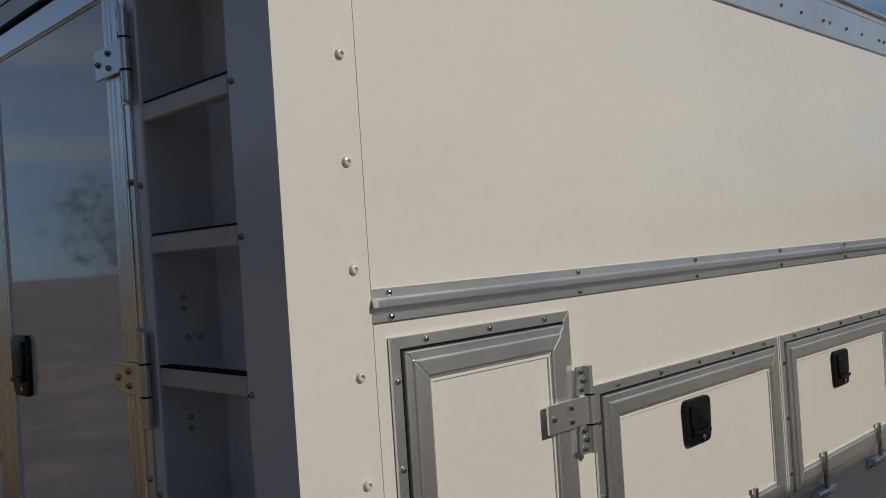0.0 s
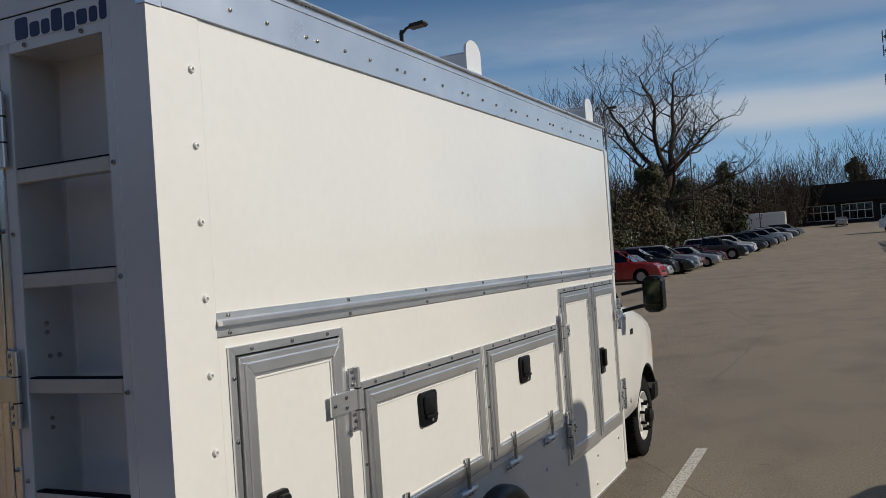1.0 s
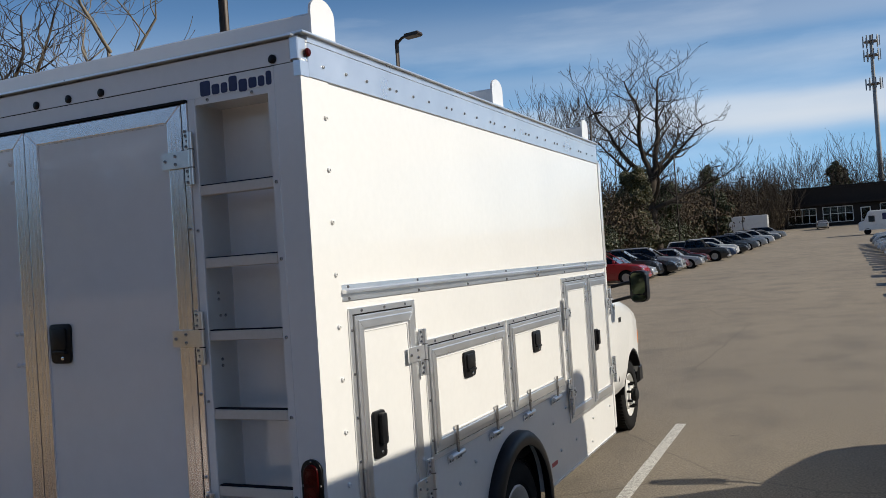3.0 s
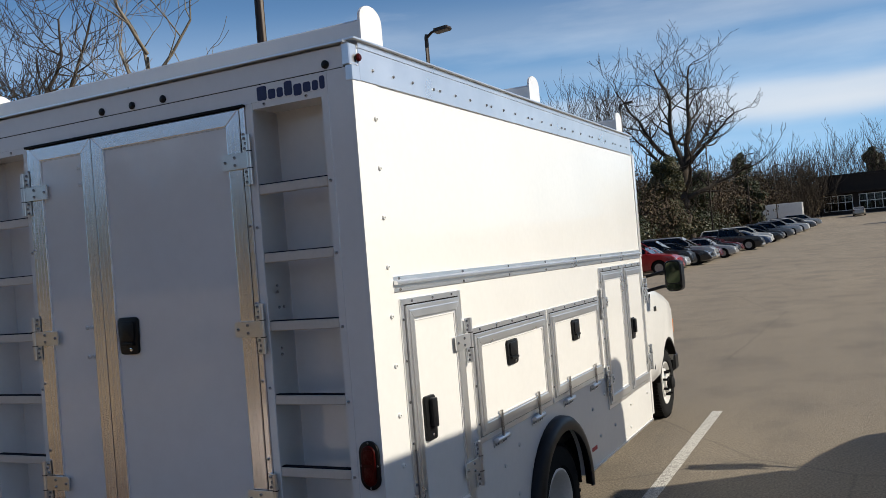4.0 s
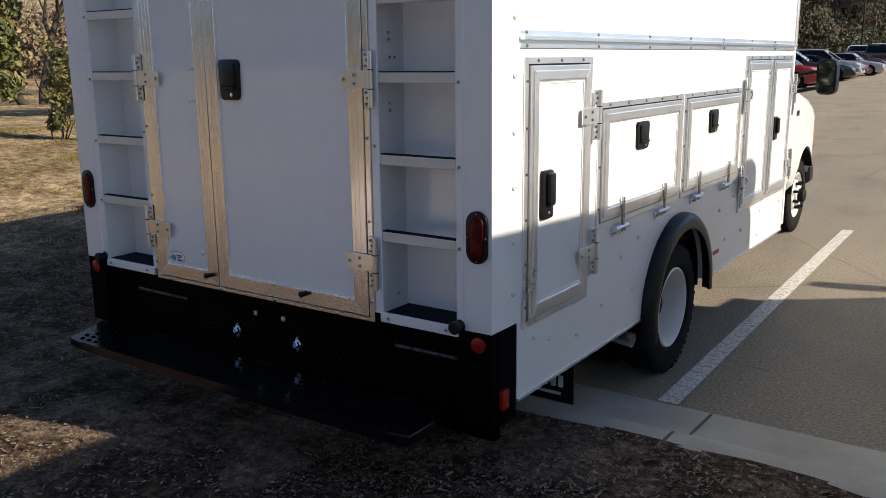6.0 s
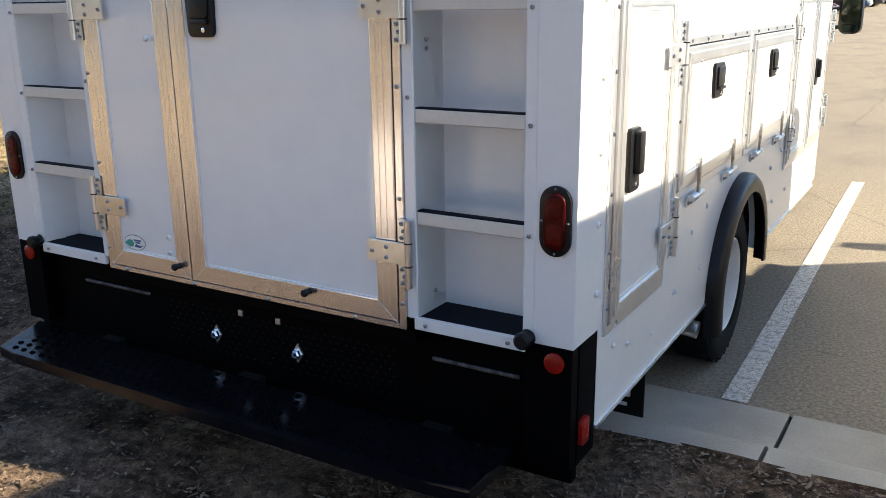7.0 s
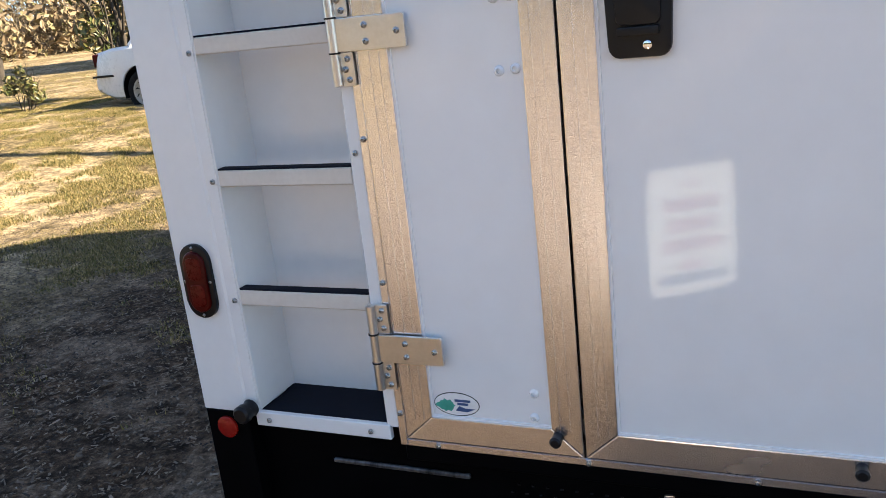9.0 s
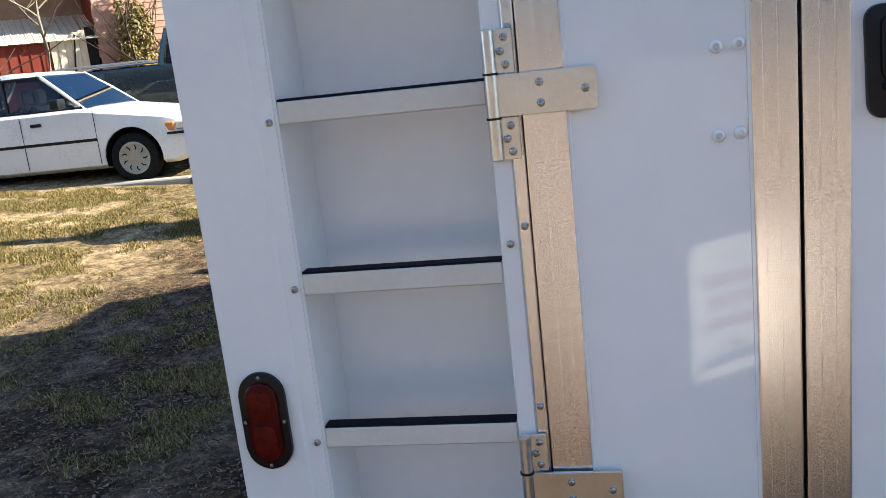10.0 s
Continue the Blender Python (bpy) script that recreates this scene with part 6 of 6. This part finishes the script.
def sapling(height, seed, r, clear, label, m):
    """A straight slim trunk, bare to the fraction clear of its height, with rising limbs above."""
    rng = random.Random(seed)
    stem = [(Vector((0.05 * math.sin(3.1 * k), 0.04 * math.cos(2.3 * k), height * 0.78 * k / 6 - 0.2)), r * (1 - 0.12 * k)) for k in range(7)]
    fine = []
    for k in range(11):
        f = clear + (0.98 - clear) * k / 10
        p, a = Vector((0, 0, height * 0.78 * f)), 2.4 * k + rng.uniform(-0.4, 0.4)
        grow(rng, p, Vector((math.cos(a), math.sin(a), rng.uniform(0.5, 1.0))), height * rng.uniform(0.14, 0.22), r * 0.42, 3, fine, 0.5, 0.06, (2, 2), 0.26)
    t = thing("tree", label, "tree", m)
    part("trunk", branch_mesh("trunk", [(5, stem)], BARKLIGHT, 0.01), None, t)
    part("crown", branch_mesh("crown", fine, BARKLIGHT, 0.007), None, t)


sapling(5.6, 8, 0.06, 0.52, "small pale leafless tree before the barn", at(-13.2, 16.0))
sapling(8.5, 12, 0.115, 0.40, "pale leafless tree beside the white sedan", at(-12.9, 11.9))


def leaf_cloud(rng, blobs, count, size, keep=0.0):
    """Leaves scattered over lumps: (x, y, z, rx, ry, rz)."""
    verts, faces = [], []
    wsum = [b[3] * b[4] for b in blobs]
    for _ in range(count):
        bx, by, bz, rx, ry, rz = rng.choices(blobs, wsum)[0]
        d = Vector((rng.gauss(0, 1), rng.gauss(0, 1), rng.gauss(0, 1))).normalized()
        k = (0.45 + 0.55 * rng.random() ** 0.5) * (1 + 0.22 * noise.noise((d.x * 2 + bx, d.y * 2 + by, d.z * 2 + bz)))
        c = Vector((bx + d.x * rx * k, by + d.y * ry * k, bz + d.z * rz * k))
        n = (d + Vector((rng.uniform(-1, 1), rng.uniform(-1, 1), rng.uniform(-0.4, 1))) * 0.9).normalized()
        q = n.to_track_quat("Z", "Y")
        s, w, tw = size * rng.uniform(0.6, 1.3), rng.uniform(0.38, 0.55), rng.uniform(0, 6.28)
        o = len(verts)
        for u, v, h in ((-1, 0, 0), (-0.1, -w, 0.12), (1, 0, -0.1), (-0.1, w, 0.12)):
            cu, su = math.cos(tw), math.sin(tw)
            verts.append(c + q @ Vector(((u * cu - v * su) * s, (u * su + v * cu) * s, h * s)))
        faces += [(o, o + 1, o + 2), (o, o + 2, o + 3)]
    return verts, faces


def leaf_part(name, parent, rng, blobs, count, size, mat):
    v, f = leaf_cloud(rng, blobs, count, size)
    me = bpy.data.meshes.new(name)
    me.from_pydata(v, [], f)
    me.materials.append(mat)
    return part(name, me, None, parent)


def shrub(x, y, h, w, seed, label, mat=LEAF, count=2600, size=0.055, stems=7, lumps=14):
    rng = random.Random(seed)
    t = thing("shrub", label, "shrub", at(x, y))
    out, blobs = [], []
    for k in range(stems):
        a = rng.uniform(0, 6.28)
        grow(rng, Vector((0.06 * math.cos(a), 0.06 * math.sin(a), -0.05)), Vector((math.cos(a) * w / h * 0.5, math.sin(a) * w / h * 0.5, 1)), h * 0.45, 0.018 * h, 2, out, 0.5)
    part("branchwork", branch_mesh("branchwork", out, BARK, 0.004), None, t)
    for k in range(lumps):
        a, rr, z = rng.uniform(0, 6.28), rng.random() ** 0.5, rng.uniform(0.28, 0.92)
        half = w * 0.5 * (1 - 0.55 * abs(z - 0.5) * 1.6)
        blobs.append((math.cos(a) * rr * half * 0.75, math.sin(a) * rr * half * 0.75, z * h, half * rng.uniform(0.25, 0.48), half * rng.uniform(0.25, 0.48), h * rng.uniform(0.10, 0.17)))
    leaf_part("foliage", t, rng, blobs, count, size, mat)
    return t


shrub(-10.3, 4.7, 0.75, 0.6, 1, "small leafy evergreen shrub on the lawn", LEAF, 700, 0.04, 6, 8)
shrub(-11.4, 4.0, 2.5, 1.9, 2, "broad sunlit evergreen shrub", LEAF, 3600, 0.075, 8, 18)
shrub(-12.2, 8.2, 0.75, 0.75, 3, "small leafy evergreen shrub near the white sedan", LEAF, 700, 0.045, 6, 8)
shrub(-11.5, 9.7, 3.6, 2.2, 4, "tall leafy shrub beside the white sedan", LEAF, 6500, 0.07, 9, 24)
shrub(-14.6, 22.4, 4.1, 1.4, 5, "yellow-olive shrub against the barn wall", LEAFGOLD, 5200, 0.065, 7, 24)
shrub(-14.5, 7.5, 1.6, 1.5, 6, "evergreen shrub at the field's edge", LEAF, 2000, 0.055, 7, 12)


def evergreen(x, y, h, w, seed, mat, count, size, label):
    rng = random.Random(seed)
    t = thing("tree", label, "tree", at(x, y))
    part("trunk", tube(bmesh.new(), [(0, 0, -0.2), (0.1, 0, h * 0.4), (0, 0.1, h * 0.85)], [0.25, 0.18, 0.05], 7), BARK, t, smooth=60)
    blobs = []
    for k in range(34):
        z = rng.uniform(0.06, 0.95)
        half = w * 0.5 * (0.55 + 0.6 * (1 - z)) * min(1.0, 0.6 + z * 2)
        a, rr = rng.uniform(0, 6.28), rng.random() ** 0.5
        blobs.append((math.cos(a) * rr * half * 0.8, math.sin(a) * rr * half * 0.8, z * h, half * rng.uniform(0.22, 0.42), half * rng.uniform(0.22, 0.42), h * rng.uniform(0.05, 0.11)))
    leaf_part("crown", t, rng, blobs, count, size, mat)
    return t


evergreen(-14.9, 74.0, 9.2, 5.6, 41, LEAFIVY, 26000, 0.13, "broad ivy-green tree behind the parked cars")
evergreen(-15.8, 63.0, 5.5, 4.2, 42, LEAFDARK, 13000, 0.13, "dark evergreen behind the parked cars")
evergreen(-19.0, 105.0, 10.5, 8.0, 43, LEAFDARK, 20000, 0.18, "dark cedar at the lot's edge")
evergreen(-13.6, 118.0, 10.6, 6.0, 44, LEAFDARK, 14000, 0.18, "dark cedar at the lot's edge")
evergreen(-15.5, 90.0, 3.5, 5.0, 45, LEAFIVY, 9000, 0.12, "low yellow-green bush behind the cars")
evergreen(1.8, 192.0, 12.0, 7.0, 46, LEAFDARK, 4500, 0.5, "dark pine behind the building")


def woods(name, label, places, seed, heights, mat=BARK, thick=0.05, depth=4):
    """A stand of many bare trees that nobody could count."""
    rng = random.Random(seed)
    kinds = []
    for k in range(6):
        out = []
        grow(rng, Vector((0, 0, -0.5)), Vector((rng.uniform(-0.1, 0.1), rng.uniform(-0.1, 0.1), 1)), 0.36, 0.010, depth, out, 0.46, 0.16, (2, 2) if depth > 4 else (2, 3))
        top = max(p.z for _, pts in out for p, _ in pts)
        kinds.append([(d, [(p / top, r) for p, r in pts]) for d, pts in out])
    allb = []
    for x, y in places:
        h = rng.uniform(*heights)
        a, (c, s) = rng.choice(kinds), (lambda q: (math.cos(q), math.sin(q)))(rng.uniform(0, 6.28))
        o = Vector((x, y, ground_z(x, y)))
        for d, pts in a:
            allb.append((d, [(o + Vector((p.x * c - p.y * s, p.x * s + p.y * c, p.z)) * h, max(r * h, thick)) for p, r in pts]))
    ob = new(name, branch_mesh(name, allb, mat, thick * 0.6))
    return tagged(ob, label, "trees", kind="stuff")


rng = random.Random(77)
woods("far_woods", "grey leafless woods beyond the lot", [(rng.uniform(-75, -17), rng.uniform(112, 165)) for _ in range(120)], 1, (7, 11.5), thick=0.028)
woods("far_woods", "brown leafless woods beyond the last cars", [(rng.uniform(-30, -7), rng.uniform(152, 176)) for _ in range(70)], 28, (9, 13), thick=0.026, depth=5)
woods("far_woods", "grey leafless woods behind the building", [(rng.uniform(-8, 55), rng.uniform(186, 215)) for _ in range(60)], 2, (12, 19), thick=0.026, depth=5)
woods("far_woods", "pale leafless woods on the bank", [(-r_ * math.sin(a_), r_ * math.cos(a_)) for r_, a_ in ((rng.uniform(45, 85), rng.uniform(0.62, 1.25)) for _ in range(36))], 3, (5, 9), BARKLIGHT, 0.013, 5)
# out of view: added to hold low sky light off the truck's rear
woods("far_woods", "grey leafless woods added unseen behind to dim the truck's rear", [(rng.uniform(-90, 90), rng.uniform(-80, -42)) for _ in range(130)], 4, (12, 18), thick=0.07, depth=3)


def thicket(name, label, places, seed, mat, per, size, hh):
    rng = random.Random(seed)
    blobs = []
    for x, y in places:
        h = rng.uniform(*hh)
        blobs.append((x, y, ground_z(x, y) + h * 0.42, h * rng.uniform(0.5, 1.0), h * rng.uniform(0.5, 1.0), h * 0.5))
    v, f = leaf_cloud(rng, blobs, per * len(blobs), size)
    me = bpy.data.meshes.new(name)
    me.from_pydata(v, [], f)
    me.materials.append(mat)
    return tagged(new(name, me), label, "thicket", kind="stuff")


thicket("brush", "dry brown brush below the bank", [(-r_ * math.sin(a_), r_ * math.cos(a_)) for r_, a_ in ((rng.uniform(44, 62), rng.uniform(0.60, 1.22)) for _ in range(70))], 5, BRUSH, 420, 0.20, (2.0, 4.5))
thicket("brush", "dark brown undergrowth at the lot's far edge", [(rng.uniform(-60, -16), rng.uniform(108, 150)) for _ in range(60)], 6, BRUSHDARK, 1200, 0.20, (6, 11.5))
thicket("brush", "dark undergrowth behind the parked cars", [(rng.uniform(-26, -14.5), rng.uniform(50, 105)) for _ in range(46)], 7, LEAFDARK, 900, 0.13, (1.5, 4.5))
thicket("brush", "brown undergrowth beyond the last cars", [(rng.uniform(-32, -12.5), rng.uniform(152, 176)) for _ in range(44)], 27, BRUSHDARK, 1400, 0.17, (6, 11))
thicket("brush", "tangled brown undergrowth behind the parked cars", [(rng.uniform(-30, -15), rng.uniform(52, 108)) for _ in range(60)], 17, BRUSHDARK, 900, 0.12, (2.5, 6.5))
woods("far_woods", "dark leafless woods behind the parked cars", [(rng.uniform(-42, -18), rng.uniform(60, 112)) for _ in range(60)], 18, (7, 12), thick=0.028)
thicket("brush", "brown undergrowth behind the building", [(rng.uniform(-20, 50), rng.uniform(186, 205)) for _ in range(50)], 8, BRUSHDARK, 200, 0.5, (5, 9))
# unseen dark foliage added for the mirrors and rear doors to reflect
thicket("brush", "dark undergrowth added unseen behind to darken reflections", [(rng.uniform(-95, 95), rng.uniform(-72, -44)) for _ in range(110)], 9, LEAFDARK, 320, 0.8, (8, 15))

# low block wall along the lawn's far side
wall_ = tagged(new("wall_1"), "low dark block wall across the lawn", "wall", kind="structure")
for k in range(10, 22):
    x, y = -34 - 1.1 * k * 0.86 + 9, 33.0 - k * 1.1 * 0.5 - 3
    part("block", moved(box_bm(-0.60, 0.60, -0.15, 0.15, -0.1, 0.45, bevel=0.02), Matrix.Translation((x, y, ground_z(x, y))) @ Matrix.Rotation(radians(30), 4, "Z")), STONE, wall_)

# ---- barn ----
barn = thing("barn", "faded red board barn with a tin-roofed lean-to", "barn", Matrix.Translation((-13.65, 23.7, 0.72)) @ Matrix.Rotation(radians(38), 4, "Z"))
part("wall", box_bm(-2.45, 5.0, 0.06, 5.5, -0.5, 4.9), BARNDARK, barn, "dark red wall")
for k in range(29):
    z = -0.3 + 0.182 * k
    part("plank", moved(prism(bmesh.new(), [(0.0, 0.0), (0.055, 0.0), (0.035, 0.19), (0.0, 0.19)], -2.50 + 0.02 * (k % 3), 5.02), Matrix.Translation((0, 0.06, z)) @ Matrix(((0, 0, 1, 0), (-1, 0, 0, 0), (0, 1, 0, 0), (0, 0, 0, 1)))), BARNRED, barn)
part("lean_to_wall", box_bm(-7.1, -3.76, 0.05, 2.1, -0.5, 2.42), BARNDARK, barn, "dark red lean-to wall")
for k in range(12):
    x = -7.1 + 0.28 * k
    part("batten", box_bm(x, x + 0.03, 0.025, 0.049, -0.5, 2.40), BARNDARK, barn)
for k in range(5):
    x = -3.755 + 0.195 * k
    part("board", box_bm(x, x + 0.185, 0.02 - 0.02 * (k % 2), 0.06 - 0.02 * (k % 2), -0.5, 2.50 + 0.05 * k), BARNGREY, barn, "weathered grey board")
part("brace", moved(box_bm(-0.02, 0.02, -0.02, -0.001, 0, 1.5), Matrix.Translation((-3.28, 0, 1.1)) @ Matrix.Rotation(radians(8), 4, "Y")), MATTE, barn)
part("doorway", box_bm(-2.78, -2.52, 0.03, 0.08, -0.5, 2.78), MATTE, barn, "dark doorway")
for k in range(27):
    x = -7.4 + 0.185 * k
    lift = 0.006 * math.sin(k * 2.3)
    b = bmesh.new()
    loft(b, [[(x + 0.004, y, z + lift), (x + 0.10, y, z + 0.004 + lift), (x + 0.14, y, z + 0.022 + lift), (x + 0.181, y, z + lift), (x + 0.181, y, z - 0.006 + lift), (x + 0.004, y, z - 0.006 + lift)] for y, z in ((-0.16, 2.44), (1.0, 2.86), (2.2, 3.28))])
    part("roof_sheet", b, ROOFTIN, barn)
part("rear_wall", box_bm(-7.4, -2.46, 2.21, 5.5, -0.5, 4.9), BARNBROWN, barn, "brown weathered upper wall")
part("main_roof", moved(prism(bmesh.new(), [(-0.6, 4.7), (2.8, 5.9), (6.1, 4.7), (6.1, 4.85), (2.8, 6.05), (-0.6, 4.85)], -7.6, 5.4), Matrix(((0, 0, 1, 0), (1, 0, 0, 0), (0, 1, 0, 0), (0, 0, 0, 1)))), ROOFTIN, barn)

# concrete edge of the drive under the white sedan
drive = tagged(new("trim"), "low concrete edge along the lawn", "kerb", kind="structure")
edge_m = Matrix.Translation((-8.46, 8.83, 0.60)) @ Matrix.Rotation(radians(4), 4, "Z")
for k in range(5):
    x = -1.75 + 1.25 * k
    part("kerb_stone", moved(box_bm(x + 0.006, x + 1.244, -1.04, -0.84, -0.3, 0.015 + 0.006 * (k % 2), bevel=0.015), edge_m), CONCRETE, drive)

# ---- turf and chips ----
def scatter(name, label, category, places, maker, mat):
    verts, faces = [], []
    for x, y in places:
        maker(verts, faces, x, y, ground_z(x, y))
    me = bpy.data.meshes.new(name)
    me.from_pydata(verts, [], faces)
    me.materials.append(mat)
    return tagged(new(name, me), label, category, kind="stuff")


grng = random.Random(5)


def tuft(verts, faces, x, y, z):
    for _ in range(grng.randint(3, 6)):
        a, h, w = grng.uniform(0, 6.28), grng.uniform(0.007, 0.030), grng.uniform(0.003, 0.007)
        dx, dy, lean = math.cos(a), math.sin(a), grng.uniform(0.3, 1.6) * h
        bx, by = x + grng.gauss(0, 0.035), y + grng.gauss(0, 0.035)
        o = len(verts)
        verts += [(bx - dy * w, by + dx * w, z - 0.01), (bx + dy * w, by - dx * w, z - 0.01), (bx + dx * lean, by + dy * lean, z + h)]
        faces.append((o, o + 1, o + 2))


def chip(verts, faces, x, y, z):
    a, l, w, t = grng.uniform(0, 6.28), grng.uniform(0.004, 0.012) * grng.choice((1, 1, 1, 1.8)), grng.uniform(0.002, 0.006), grng.uniform(-0.5, 0.5)
    c, s = math.cos(a), math.sin(a)
    o = len(verts)
    for u, v in ((-l, -w), (l, -w * 0.6), (l * 0.9, w), (-l * 0.9, w * 0.8)):
        verts.append((x + u * c - v * s, y + u * s + v * c, z + 0.010 + t * u * 0.5 + grng.uniform(-0.002, 0.004)))
    faces.append((o, o + 1, o + 2, o + 3))


def on_lawn(x, y):
    return y + 0.55 * x > -0.6 + 1.6 * noise.noise((x * 0.8, y * 0.8, 3)) + grng.gauss(0, 0.45)


def turf_place(x0, x1, y0, y1, n, cut=-0.05, lawn=lambda x, y: True):
    out = []
    while len(out) < n:
        x, y = grng.uniform(x0, x1), grng.uniform(y0, y1)
        if not in_lot(x - 0.1, y) and not (-11.0 < x < -5.6 and 7.75 < y < 10.0) and lawn(x, y) and 0.6 * noise.noise((x * 0.9, y * 0.9, 7)) + 0.7 * noise.noise((x * 3.1, y * 3.1, 1)) + 0.3 * noise.noise((x * 9, y * 9, 2)) > cut:
            out.append((x, y))
    return out


scatter("grass", "thin dry yellow-green lawn grass", "grass", turf_place(-13.5, -3.6, 1.6, 9.5, 70000, 0.06, on_lawn) + turf_place(-30, -9, 4, 24, 16000, 0.05, on_lawn), tuft, GRASS)
scatter("grass", "sparse dry grass behind the truck", "grass", turf_place(-6, 3.0, -4.0, 0.7, 700, 0.35) + turf_place(-12, -3.5, 0.8, 6, 2500, 0.3), tuft, GRASS)
scatter("wood_chips", "loose wood chips and leaf litter on soil", "mulch", turf_place(-6.5, 3.2, -3.2, 0.72, 50000, -0.6) + turf_place(-0.8, 3.2, -1.8, 0.72, 16000, -0.6) + turf_place(-7, -2.95, 0.7, 4.5, 30000, -0.6), chip, CHIP)

# the same kind of truck in the next space
neighbour = copy_thing(truck, Matrix.Translation((5.155, -0.42, 0.02)) @ Matrix.Rotation(radians(-4.2), 4, "Z"))
tagged(neighbour, "white service box truck parked in the next space", "truck")
for o in list(neighbour.children):
    if o.name.startswith("rack_bar"):
        for q in list(o.children):
            bpy.data.objects.remove(q)
        bpy.data.objects.remove(o)
# hump added on the unseen roof to cast a bulge in its shadow
part("roof_fairing", moved(prism(bmesh.new(), [(4.08, 2.70), (4.48, 2.70), (4.48, 2.78)] + [(4.28 + 0.20 * math.cos(radians(a)), 2.78 + 0.11 * math.sin(radians(a))) for a in range(15, 180, 15)] + [(4.08, 2.78)], -2.36, -0.08), SIDE), GELCOAT, neighbour, "rounded white hump added to shape the cast shadow")
# its unseen cab parts are moved back so that the cast shadow fits
for o in list(neighbour.children):
    stem = o.name.split(".")[0]
    if stem in ("cab", "bumper", "door_mirror") or (stem == "wheel" and o.matrix_local.translation.y > 5):
        o.matrix_local = Matrix.Translation((0, -0.20, 0)) @ o.matrix_local
    elif stem == "front_cap":
        o.matrix_local = Matrix.Translation((0, 0.03, 0)) @ o.matrix_local
    elif stem == "chassis":
        o.matrix_local = o.matrix_local @ Matrix.Diagonal((1.0, 0.97, 1.0, 1.0))
